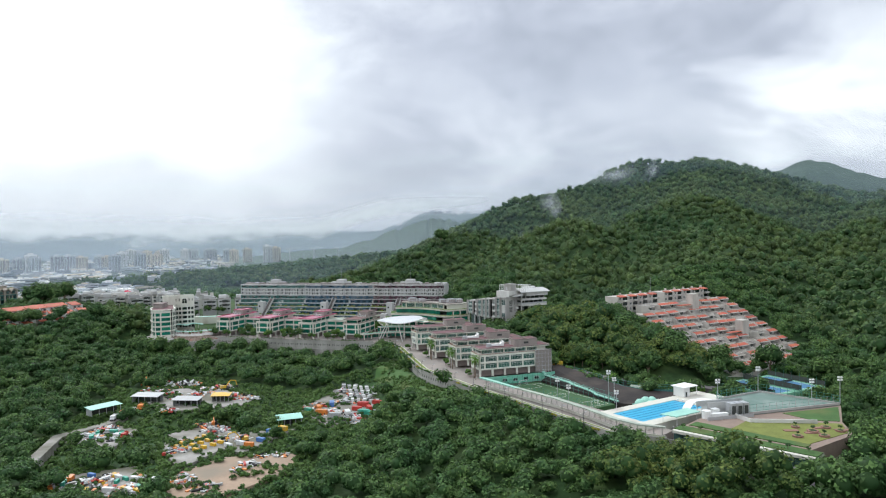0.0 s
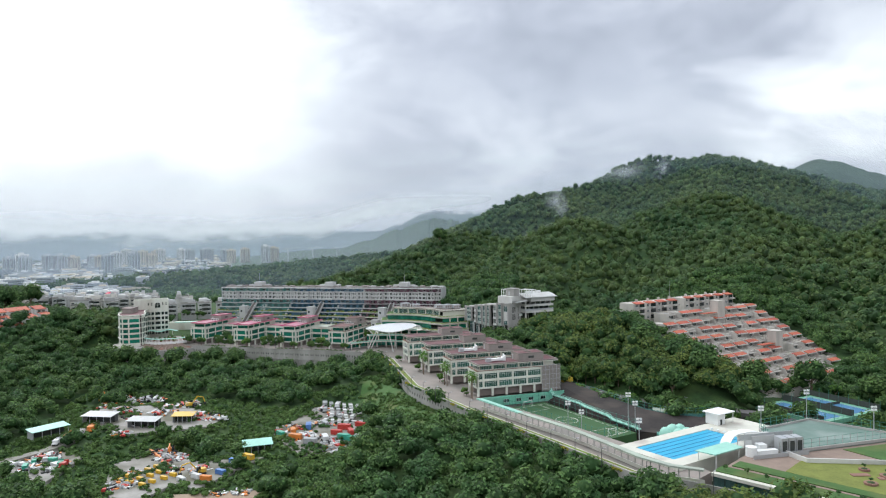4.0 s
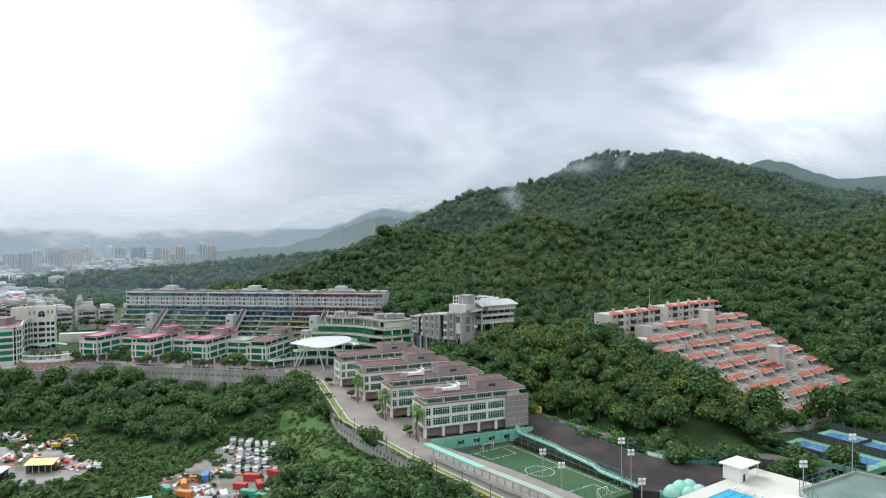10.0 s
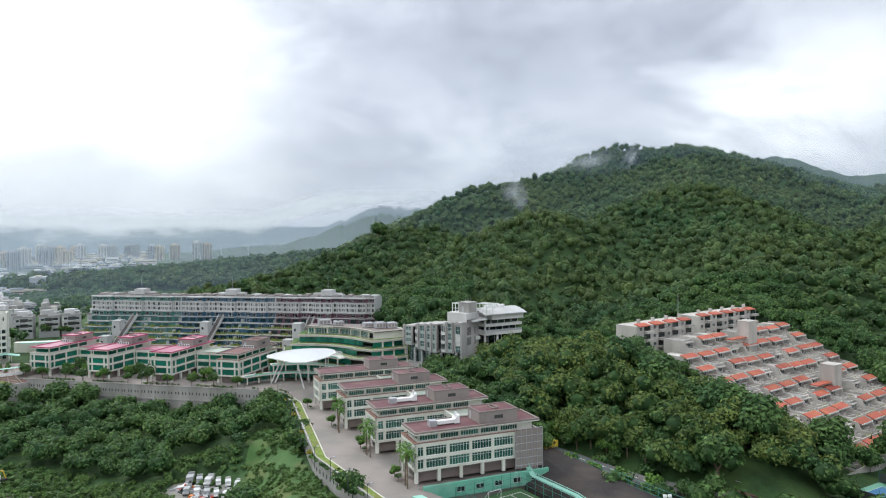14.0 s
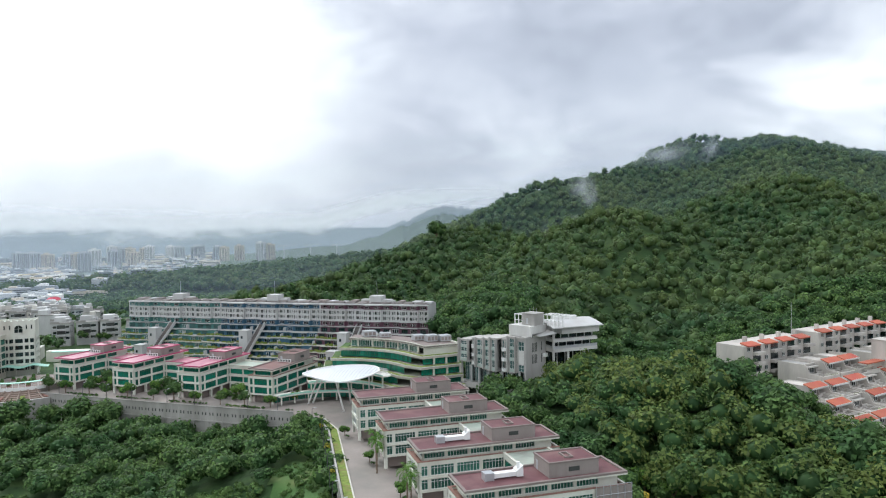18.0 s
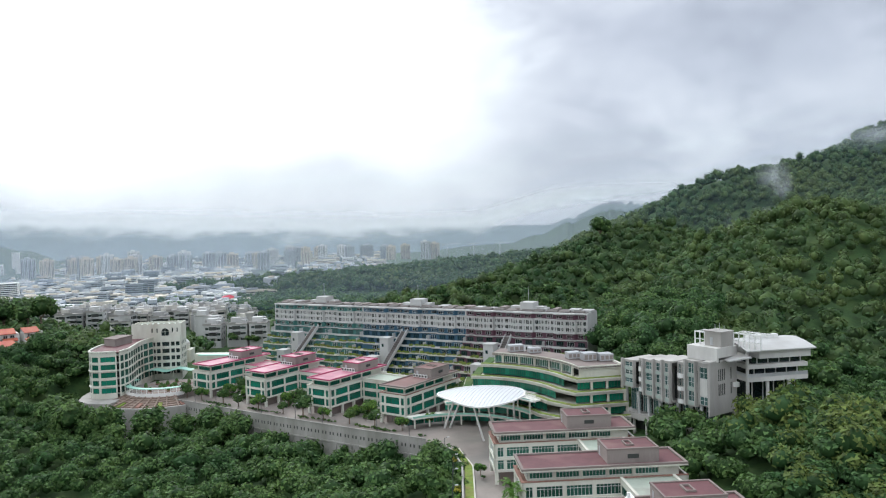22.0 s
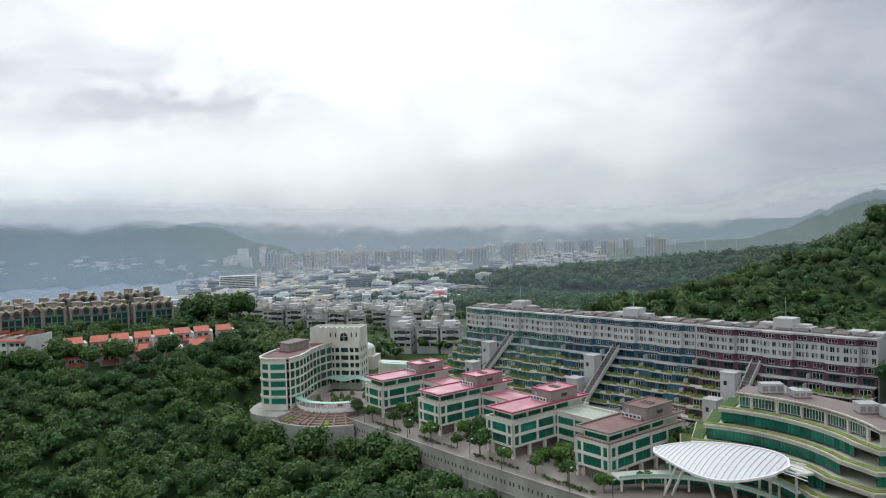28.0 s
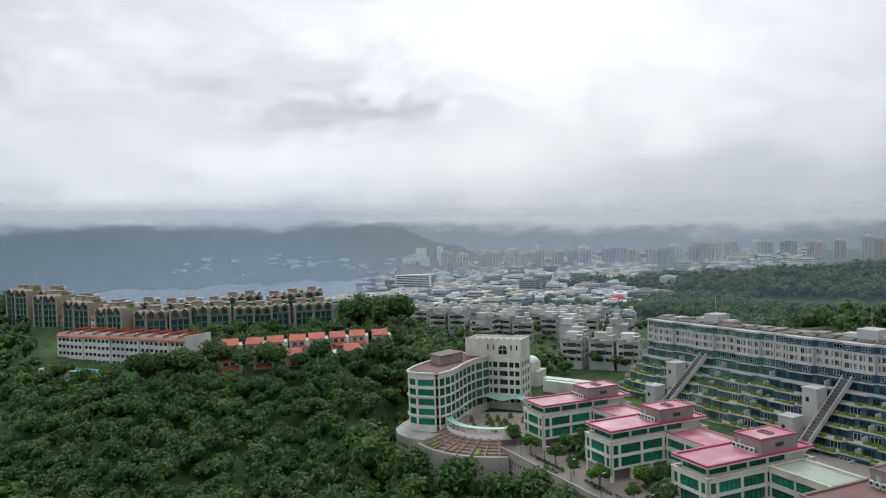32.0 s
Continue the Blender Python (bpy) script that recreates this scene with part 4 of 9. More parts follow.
# ---- the curved building with planted ledges ----
def arc(c, r, a0, a1, n):
    return [(c[0] + r * math.cos(radians(a0 + (a1 - a0) * i / n)), c[1] + r * math.sin(radians(a0 + (a1 - a0) * i / n))) for i in range(n + 1)]


ARC_C = (-42.0, 408.0)
curved = thing("curved_building", "curved cream building with green glass bands and planted ledges", "school building")
BLOCK = Vector((0.9, 0.44))
NORMAL = Vector((0.44, -0.9))
for k in range(5):
    r, z = 37.2 - 2.9 * k, 21.4 - 3.45 * k
    a_left = 85 + 5 * k
    corner = Vector(arc(ARC_C, r, 25, 25, 1)[0])
    right = Vector((3.4, 430.0)) + NORMAL * (0.3 + 1.6 * k)
    elbow = Vector((-8.4, 424.2)) + NORMAL * (0.3 + 1.6 * k) - BLOCK * (1.2 * k)
    line = arc(ARC_C, r, 33, a_left, 16)
    back = arc(ARC_C, 47.0, a_left, 46, 10) + [(-2.1, 441.7)]
    outline = [tuple(right)] + back[::-1] + line[::-1] + [tuple(elbow)]
    top_slab = Shape().prism(outline, z - 0.45, z)
    part("floor_slab", top_slab, M_SLAB if k else M_PARAPET, curved)
    front_line = [tuple(right), tuple(elbow)] + line
    inner = [tuple(right - NORMAL * 0.35), tuple(elbow - NORMAL * 0.35)] + arc(ARC_C, r + 0.35, 33, a_left, 16)
    part("ledge_wall", Shape().band(front_line, inner, z - 0.62, z + 0.3), M_SLAB, curved)
    if k:
        bed = [tuple(right - NORMAL * 1.5), tuple(elbow - NORMAL * 1.5 + BLOCK * 1.0)] + arc(ARC_C, r + 1.5, 33, a_left, 16)
        part("planting_bed", Shape().band(inner, bed, z, z + 0.5), M_PLANTER, curved, "green planting along the ledge")
        near_end, far_end = arc(ARC_C, r + 2.0, a_left - 4.6, a_left - 0.4, 2), arc(ARC_C, 46.2, a_left - 4.6, a_left - 0.4, 2)
        part("end_bed", Shape().band(near_end, far_end, z, z + 0.35), M_GRASS, curved, "green planting on the stepped end")
    # glass band of the storey under this slab, set back from the ledge below
    set_r = r + (0.8 if k == 0 else 0.5)
    glass_line = arc(ARC_C, set_r, 34, a_left - 1, 22)
    for (ax, ay), (bx, by) in zip(glass_line, glass_line[1:]):
        a, b = Vector((ax, ay)), Vector((bx, by))
        w, d = (b - a).length, (a - b)
        m = Matrix.Translation(((ax + bx) / 2, (ay + by) / 2, z - 3.0)) @ Matrix.Rotation(math.atan2(d.y, d.x), 4, "Z")
        part("window", window_mesh(round(w, 1) + 0.05, 2.55, 2, M_FRAMEWHITE if k == 0 else M_FRAMEGREEN, M_GREENGLASS if k else M_MIXGLASS), (), curved, m=m)
    if k == 0:
        for px, py in glass_line[::4]:
            out = Vector((ARC_C[0] - px, ARC_C[1] - py)).normalized() * 0.25
            part("pier", Shape().rod((px + out.x, py + out.y, z - 3.45), (px + out.x, py + out.y, z - 0.44), 0.38, n=4), M_SLAB, curved)
    ends = [arc(ARC_C, rr, a_left - 1.4, a_left - 1, 1) for rr in (r + 0.8, 46.4)]
    part("end_wall", Shape().prism([ends[0][0], ends[1][0], ends[1][1], ends[0][1]], z - 3.5, z - 0.44), M_CREAM if k < 2 else M_MIXGLASS, curved)
    ang = math.atan2(BLOCK.y, BLOCK.x)
    if k == 0:
        gable = [tuple(right - NORMAL * 0.4), (-2.2, 441.4), (-9.5, 438.5), tuple(elbow - NORMAL * 0.4)]
        part("end_wall", Shape().prism(gable, z - 4.4, z - 0.44), M_CREAM, curved)
    else:
        length = (right - elbow).length
        for i in range(3):
            c = elbow.lerp(right, (i + 0.5) / 3) - NORMAL * 1.3
            m = Matrix.Translation((c.x, c.y, z - 2.95)) @ Matrix.Rotation(ang, 4, "Z")
            part("window", window_mesh(round(length / 3 - 0.9, 1), 2.2, 4, M_FRAMEGREEN, M_GREENGLASS), (), curved, m=m)
            p0 = elbow.lerp(right, (i + 1) / 3) - NORMAL * 1.0
            part("pier", Shape().box(p0.x - 0.35, p0.y - 0.35, z - 3.45, p0.x + 0.35, p0.y + 0.35, z - 0.44), M_CREAM, curved)
core_line = arc(ARC_C, 40, 30, 83, 12)
part("interior", Shape().prism([(2.2, 432.0), (-3.2, 440.6)] + arc(ARC_C, 46, 48, 83, 8) + core_line[::-1] + [(-5.5, 428.5)], 0, 21.0), M_CORE, curved, "near-black block standing for the dim rooms behind the glass")
part("east_wall", Shape().prism([(3.9, 430.3), (-1.9, 442.3), (-2.4, 442.0), (3.4, 430.0)], 0, 21.9), M_CREAM, curved)
for k, (x, y, w, d, h) in enumerate(((-7.5, 433, 4.2, 3.6, 2.6), (-2.6, 433.5, 4.2, 3.6, 2.4), (-12.5, 436, 4, 3.4, 2.2), (-33, 446.5, 5, 3, 2.4), (-26, 445, 4, 3, 1.8))):
    ob = thing("roof_plant", "grey cooling plant housing on a flat roof", "cooling plant", "roof plant", pose(x, y, 21.4, 0, 0, 26))
    part("casing", Shape().box(0, 0, 0.3, w, d, h), M_STEEL, ob)
    for j in range(3):
        part("louvre", Shape().box(w * (j + 0.15) / 3, -0.06, 0.7, w * (j + 0.85) / 3, 0.0, h - 0.5), M_PENT, ob)
    part("frame", Shape().box(0.1, 0.1, 0, w - 0.1, d - 0.1, 0.3), M_PARAPET, ob)
for x, y in ((-26, 456), (-23.5, 455), (-21, 454)):
    ob = thing("roof_fan", "round white roof extractor fan", "fan", "roof fans", pose(x - 3, y - 6, 21.4))
    part("drum", Shape().rod((0, 0, 0), (0, 0, 1.5), 0.8, n=14), M_WHITE, ob)
    part("cowl", Shape().rod((0, 0, 1.5), (0, 0, 1.8), 0.95, 0.6, n=14), M_STEEL, ob)

# ---- entrance canopy ----
canopy = thing("entrance_canopy", "white lens-shaped membrane canopy on slanted white steel legs", "canopy")
CAN_C, CAN_A, CAN_B = Vector((-37.6, 420.6)), 14.2, 9.0
CAN_T = radians(-10)


def canopy_point(u, v):
    """u along the long axis, v across, both -1 to 1 inside the lens."""
    x, y = CAN_A * u, CAN_B * v
    z = 12.4 + 1.7 * (u + 1) / 2 + 2.2 * (1 - u * u) * (1 - v * v) * 0.6 + 0.8 * v
    return Vector((CAN_C.x + x * math.cos(CAN_T) - y * math.sin(CAN_T), CAN_C.y + x * math.sin(CAN_T) + y * math.cos(CAN_T), z))


def lens_half(u):
    s_ = (u + 1) / 2
    return 1.15 * s_ ** 0.62 * math.sqrt(max(0.0, 1 - s_ ** 2.6))


def lens_v(u, v):
    return v * lens_half(u) * (1.6 if v < 0 else 0.95)


us = [-1 + 2 * i / 24 for i in range(25)]
for i in range(24):
    panel = Shape()
    for j in range(8):
        v0, v1 = -1 + j / 4, -1 + (j + 1) / 4
        quad = [canopy_point(us[i], lens_v(us[i], v0)), canopy_point(us[i + 1], lens_v(us[i + 1], v0)), canopy_point(us[i + 1], lens_v(us[i + 1], v1)), canopy_point(us[i], lens_v(us[i], v1))]
        panel.face(quad)
        panel.face([q - Vector((0, 0, 0.3)) for q in quad][::-1])
    part("membrane_panel", panel, M_MEMBRANE, canopy)
for i in range(1, 24):
    rib = Shape()
    for j in range(8):
        rib.beam(canopy_point(us[i], lens_v(us[i], (-1 + j / 4))) + Vector((0, 0, 0.04)), canopy_point(us[i], lens_v(us[i], -1 + (j + 1) / 4)) + Vector((0, 0, 0.04)), 0.12, 0.14)
    part("rib", rib, M_STEEL, canopy)
edge = Shape()
for sgn in (-1, 1):
    for i in range(24):
        edge.beam(canopy_point(us[i], lens_v(us[i], sgn)), canopy_point(us[i + 1], lens_v(us[i + 1], sgn)), 0.45)
part("edge_beam", edge, M_WHITE, canopy)
for a, b in (((-51.0, 428.0, 0.4), canopy_point(-0.45, -0.35)), ((-49.5, 429.0, 0.4), canopy_point(-0.35, -0.1)), ((-36.0, 417.0, 0.4), canopy_point(0.05, -0.85)), ((-35.4, 428, 0.4), canopy_point(0.3, -0.6)), ((-29, 430, 0.4), canopy_point(0.7, 0.2))):
    part("leg", Shape().rod(a, b, 0.32, 0.26, n=10), M_WHITE, canopy)
for i in range(7):
    a = canopy_point(0.72 + 0.03 * i, 0.45 - 0.13 * i)
    part("outrigger", Shape().beam(a, a + Vector((5.5, 1.5 - 0.3 * i, -1.2)), 0.16), M_WHITE, canopy)

# Low glazed galleries behind the canopy.
for z, a_hi, a_n in ((0.4, 138, 16), (4.0, 112, 12), (7.6, 96, 9)):
    gal = thing("gallery", "curved open gallery with cream slab and green glass behind the canopy", "gallery", "galleries behind the canopy")
    lo, hi = arc(ARC_C, 24.5, 40, a_hi, a_n), arc(ARC_C, 29.0, 40, a_hi, a_n)
    part("slab", Shape().band(lo, hi, z + 2.9, z + 3.35), M_CREAM, gal)
    part("rail", Shape().band(lo, arc(ARC_C, 24.7, 40, a_hi, a_n), z + 3.35, z + 3.9), M_TEAL, gal)
    for p, q in zip(arc(ARC_C, 28.6, 40, a_hi, a_n), arc(ARC_C, 28.6, 40, a_hi, a_n)[1:]):
        m = Matrix.Translation(((p[0] + q[0]) / 2, (p[1] + q[1]) / 2, z + 0.3)) @ Matrix.Rotation(math.atan2(p[1] - q[1], p[0] - q[0]), 4, "Z")
        part("window", window_mesh(2.9, 2.5, 3, M_FRAMEGREEN, M_GREENGLASS), (), gal, m=m)
    for p in arc(ARC_C, 25.2, 42, a_hi - 2, a_n // 2):
        part("column", Shape().rod((p[0], p[1], z), (p[0], p[1], z + 2.9), 0.28), M_CREAM, gal)

# ---- the grey concrete building ----
G_M = pose(4.0, 428.5, 4.0, 0, 0, -42.4)
grey = thing("concrete_building", "grey concrete building raised on tall columns with white balconies", "building", m=G_M)
GL = 30.0
M_SPANDREL = material("pale_green_spandrel", (0.36, 0.43, 0.39), 0.6, 0.12, 3.0, 1.0, 0.03)
BAYS = ((0.2, 4.6, 0.0, 19.7, 11.6, 0), (4.7, 8.4, 1.1, 20.3, 10.6, 1), (8.5, 12.6, -0.5, 20.8, 10.4, 0), (12.7, 16.0, -1.0, 21.2, 10.2, 0), (16.1, 18.8, -1.4, 21.6, 10.0, 0), (18.9, 23.0, 0.6, 21.4, 10.0, 1), (23.1, 26.4, -0.4, 22.6, 10.4, 0), (26.5, GL, 0.2, 22.4, 10.8, 2))
for i, (a, b, y, h, lo, kind) in enumerate(BAYS):
    fr = Shape()
    w = b - a
    put = lambda m, ww, hh: part("window", window_mesh(ww, hh, 2 if ww > 1.2 else 1, M_FRAMEWHITE, M_GREYGREEN, 0.5), (), grey, m=m)
    step = (h - lo - 1.0) / 3
    if kind == 0:
        wall_run(fr, put, w, [(lo + 1.35 + step * k, lo + step * (k + 1) + 0.3) for k in range(3)], [(0.7, w - 0.5)], thick=0.7, z0=lo, z1=h, m=pose(a, y, 0))
        for k in range(3):
            part("spandrel", Shape().box(a + 0.7, y - 0.05, lo + 0.35 + step * k, b - 0.5, y + 0.1, lo + 1.3 + step * k), M_SPANDREL, grey, "pale green panel under the window")
        fr.box(a, y - 0.9, lo + 0.2, a + 0.45, y, h + 0.25).box(b - 0.3, y - 0.5, lo + 0.2, b, y, h + 0.1)
    elif kind == 1:
        wall_run(fr, put, w, [(lo + 1.2 + step * k, lo + step * (k + 1) + 0.2) for k in range(3)], [(0.3, 1.0), (1.4, w - 0.3)], thick=0.5, z0=lo, z1=h, m=pose(a, y + 0.9, 0))
        for k in range(3):
            z, bow = lo + 0.4 + step * k, [(a + 0.3 + (w + 0.4) * t, y + 0.9 - 2.0 * math.sin(math.pi * min(1, t * 1.25)) ** 0.6) for t in (0, 0.12, 0.3, 0.5, 0.7, 0.8)]
            part("balcony", Shape().band(bow, [(p[0], p[1] + 0.25) for p in bow], z, z + 1.15), M_WHITE, grey, "curved white balcony")
            part("balcony_floor", Shape().prism(bow + [(bow[-1][0], y + 1.0), (bow[0][0], y + 1.0)], z - 0.12, z + 0.05), M_CONC, grey)
    else:
        fr.box(a, y, lo, a + 0.5, y + 0.7, h).box(b - 0.5, y, lo, b, y + 0.7, h).box(a + 0.5, y, h - 1.2, b - 0.5, y + 0.7, h)
        part("glass_bay", window_mesh(w - 1.0, 3.0, 2, M_FRAMEWHITE, M_GREYGREEN, 0.5), (), grey, m=pose((a + b) / 2, y + 0.3, h - 4.3))
        part("white_panel", Shape().box(a + 0.5, y + 0.25, lo + 2.6, b - 0.5, y + 0.5, h - 4.35), M_WHITEWALL, grey)
        part("glass_bay", window_mesh(w - 1.0, 2.2, 2, M_FRAMEWHITE, M_GREYGREEN, 0.5), (), grey, m=pose((a + b) / 2, y + 0.3, lo + 0.3))
    fr.box(a, y + 0.75, lo, b, 11, lo + 0.5).box(a, y + 0.75, h - 0.6, b, 11, h - 0.1)
    fr.box(a - 0.02, y + 0.75, lo + 0.5, a + 0.3, 11, h - 0.6)
    part("bay", fr, M_CONC, grey, "grey board-marked concrete bay")
    part("column", Shape().rod((a + 0.5, 0.9, 2.0), (a + 0.5, 0.9, lo), 0.42, n=12), M_FACADE, grey)
    part("curtain_wall", window_mesh(round(w - 0.7, 1), lo - 4.6, 4, M_FRAMEWHITE, M_GREYGREEN, 0.7), (), grey, m=pose((a + b) / 2 + 0.3, 2.6, 4.6))
part("interior", Shape().box(0.8, 3.2, 4.4, GL - 0.8, 10.6, 19.0), M_CORE, grey, "near-black block standing for the dim rooms behind the glass")
part("end_wall", Shape().box(GL, -0.2, 8.6, GL + 0.5, 11, 22.6).box(GL - 1.5, -0.4, 22.3, GL + 0.7, 11, 22.9), M_CONC, grey, "blank grey concrete end wall")
for j in range(2):
    for k in range(4):
        part("slit_window", Shape().box(GL + 0.44, 3.4 + 0.75 * k, 13.6 + 3.9 * j, GL + 0.54, 3.75 + 0.75 * k, 16.6 + 3.9 * j), M_CORE, grey)
    part("slit_window", Shape().box(GL + 0.44, 8.4, 13.6 + 3.9 * j, GL + 0.54, 8.75, 16.6 + 3.9 * j), M_CORE, grey)
part("side_balcony", Shape().prism([(GL + 0.5, 9.4), (GL + 1.5, 9.6), (GL + 1.5, 10.8), (GL + 0.5, 11)], 15.2, 16.4), M_WHITE, grey)
part("deck", Shape().box(-1, 0.2, 2.6, GL, 11, 4.4).box(-1, -1.6, 3.2, GL, -1.3, 4.6).box(-1, -1.3, 3.2, GL, 0.2, 3.6), M_CONC, grey)
# Solid block painted near-black for the shade under the deck.
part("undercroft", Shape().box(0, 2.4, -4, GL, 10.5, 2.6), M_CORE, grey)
for k in range(7):
    part("pier", Shape().box(0.2 + 4.6 * k, -1.2, -4, 0.8 + 4.6 * k, -0.6, 3.2), M_CONC, grey)
part("roof_block", Shape().box(21.5, 2.4, 22.6, GL + 1.0, 3.0, 23.6).box(21.5, 2.4, 23.6, GL + 1.0, 10.6, 26.2).box(21.5, 3.0, 22.2, 25.6, 10.4, 23.6), M_WHITEWALL, grey, "white rendered roof block")
for x in (25.8, 27.8, 29.6):
    part("roof_block_post", Shape().box(x, 2.6, 22.4, x + 0.4, 3.0, 23.6), M_WHITEWALL, grey)
part("roof_block_window", Shape().box(25.6, 3.4, 22.4, GL + 0.9, 3.5, 23.6), M_DARKGLASS, grey)
part("plant_tower", Shape().box(25.5, 4.6, 26.2, GL + 0.6, 9.6, 30.0).box(25.3, 4.4, 30.0, GL + 0.8, 9.8, 30.3), M_CONC, grey, "grey rooftop plant tower")
part("plant_door", Shape().box(27.2, 4.52, 26.6, 28.0, 4.6, 28.6), M_STEEL, grey)
for x0, x1, y in ((22.0, 25.4, 4.8), (30.8, 39.0, 9.2)):
    n = max(2, round((x1 - x0) / 1.6))
    trellis = Shape().box(x0, y, 29.5, x1, y + 0.25, 29.8).box(x0, y, 27.6, x1, y + 0.2, 27.8).box(x0, y + 4, 29.5, x1, y + 4.25, 29.8)
    for k in range(n + 1):
        x = x0 + (x1 - x0 - 0.25) * k / n
        part("trellis_post", Shape().box(x, y, 26.0, x + 0.25, y + 0.25, 29.5), M_WHITE, grey)
        part("trellis_bar", Shape().box(x, y + 0.25, 29.5, x + 0.2, y + 4, 29.7), M_WHITE, grey)
    part("trellis_frame", trellis, M_WHITE, grey, "white steel roof trellis")
for k in range(3):
    part("antenna", Shape().rod((27 + 1.4 * k, 7, 30.3), (27 + 1.4 * k, 7, 31.8 + 0.5 * (k % 2)), 0.07, n=6), M_STEEL, grey)
wing = thing("white_wing", "white building wing with deep horizontal balconies on pillars", "building", m=G_M @ pose(24.2, 15.2, 0, 0, 0, -22))
for z0, z1 in ((16.8, 18.0), (20.2, 21.3)):
    part("slab", Shape().box(-4, -0.6, z0, 11, 17, z1), M_WHITEWALL, wing)
part("fascia", Shape().box(10.6, 3.0, 22.9, 11.4, 17.6, 25.0).box(-3, 2.6, 22.9, 11.4, 3.0, 25.0), M_WHITEWALL, wing)
roof_line = [(-4.5, 24.6), (0, 26.4), (4, 26.8), (8, 26.2), (12.4, 25.0)]
sheet = Shape()
for (x0, z0), (x1, z1) in zip(roof_line, roof_line[1:]):
    sheet.prism([(x0, -1.6), (x1, -1.6), (x1, 18.6), (x0, 18.6)], [z0, z1, z1, z0], [z0 + 0.3, z1 + 0.3, z1 + 0.3, z0 + 0.3])
part("roof", sheet, M_FACADE, wing, "curved pale metal roof")
part("entry_canopy", Shape().prism([(2, -6.5), (11.8, -6.5), (12.6, -0.4), (2, -0.4)], [23.0, 22.6, 23.4, 24.2], [23.3, 22.9, 23.8, 24.6]), M_FACADE, wing, "swept pale canopy")
for z0, z1, back in ((21.3, 22.9, 9.4), (18.0, 20.2, 8.0), (8.0, 16.8, 7.0)):
    part("glazing", Shape().box(-3, 1.6, z0, back, 16.4, z1), M_DARKGLASS, wing)
    for k in range(5):
        part("mullion", Shape().box(back - 0.02, 3.0 + 3.2 * k, z0, back + 0.16, 3.25 + 3.2 * k, z1), M_WHITEWALL, wing)
part("rail", Shape().box(10.8, -0.5, 18.0, 10.95, 17, 18.9).box(0, -0.6, 18.0, 10.8, -0.45, 18.9), M_STEEL, wing)
for x, y, top_z in ((10.4, -0.3, 24.6), (10.2, 12.0, 16.8), (10.2, 5.6, 16.8), (3.0, -0.2, 24.6)):
    part("pillar", Shape().rod((x, y, -6), (x, y, top_z), 0.45, n=12), M_WHITEWALL, wing)
part("lower_slab", Shape().box(-3, 0, 9.2, 9.6, 16.6, 10.2).box(-3, 0.5, -6, 8.6, 16, 9.2), M_CONC, wing)
for k in range(5):
    part("roof_unit", Shape().box(3 + 0.5 * (k % 2), 4 + 1.9 * k, 26.8, 4.4 + 0.5 * (k % 2), 5.4 + 1.9 * k, 28.0), M_WHITE, wing)


# ---- the rounded hotel-like block with its arched tower and oval court ----
rounded = thing("rounded_block", "cream block with a rounded end and a grid of windows", "building")
OUTER = [(-188.0, 444.6), (-193.5, 441.6), (-197.2, 441.4), (-199.6, 443.2), (-203, 449), (-206, 457), (-208, 466), (-209, 477)]
INNER = [(-187.0, 445.4), (-187.6, 451), (-190.6, 457.5), (-194.2, 464.5), (-196.6, 471), (-197.6, 479)]
ROWS = [(z, z + 2.0) for z in (2.9, 5.95, 9.0, 12.05, 15.1)]


def straight_walls(line, base, rows, z0, z1, bay, mat, pane, parent, wall_name="wall", lights=2, pier=0.45):
    """Walls along a line, outer side to the right of its way, with openings about bay metres wide."""
    s = Shape()
    for (ax, ay), (bx, by) in zip(line, line[1:]):
        a, b = Vector((ax, ay)), Vector((bx, by))
        length = (b - a).length
        n = max(1, round(length / bay))
        w = length / n
        bays = [(i * w + pier, (i + 1) * w - pier) for i in range(n)]
        m = Matrix.Translation((ax, ay, base)) @ Matrix.Rotation(math.atan2(by - ay, bx - ax), 4, "Z")
        put = lambda mm, ww, hh: part("window", window_mesh(ww, hh, lights, M_FRAMEGREEN, pane), (), parent, m=mm)
        wall_run(s, put, length, rows, bays, z0=z0, z1=z1, m=m)
    return part(wall_name, s, mat, parent)


straight_walls(OUTER[::-1], 0, ROWS, 0, 18.8, 4.4, M_CREAM, M_GREENGLASS, rounded, "front_wall", 3)
straight_walls(INNER, 0, [(z - 0.1, h + 0.25) for z, h in ROWS], 0, 18.8, 3.4, M_CREAM, M_MIXGLASS, rounded, "court_wall", 3, 0.3)
full = [INNER[0]] + INNER[1:] + OUTER[::-1]
part("roof_slab", Shape().prism(full, 18.6, 18.8), M_MAROON, rounded)
for z in (2.2, 5.2, 8.2, 11.3, 14.35, 17.4):
    part("floor_slab", Shape().prism([(p[0] * 0.97 + -195.5 * 0.03, p[1] * 0.97 + 460 * 0.03) for p in full], z, z + 0.3), M_SLAB, rounded)
def offset_line(line, by):
    """The line moved sideways, to the right of its way."""
    out = []
    for i, p in enumerate(line):
        d = (Vector(line[min(i + 1, len(line) - 1)]) - Vector(line[max(i - 1, 0)])).normalized()
        out.append((p[0] + d.y * by, p[1] - d.x * by))
    return out


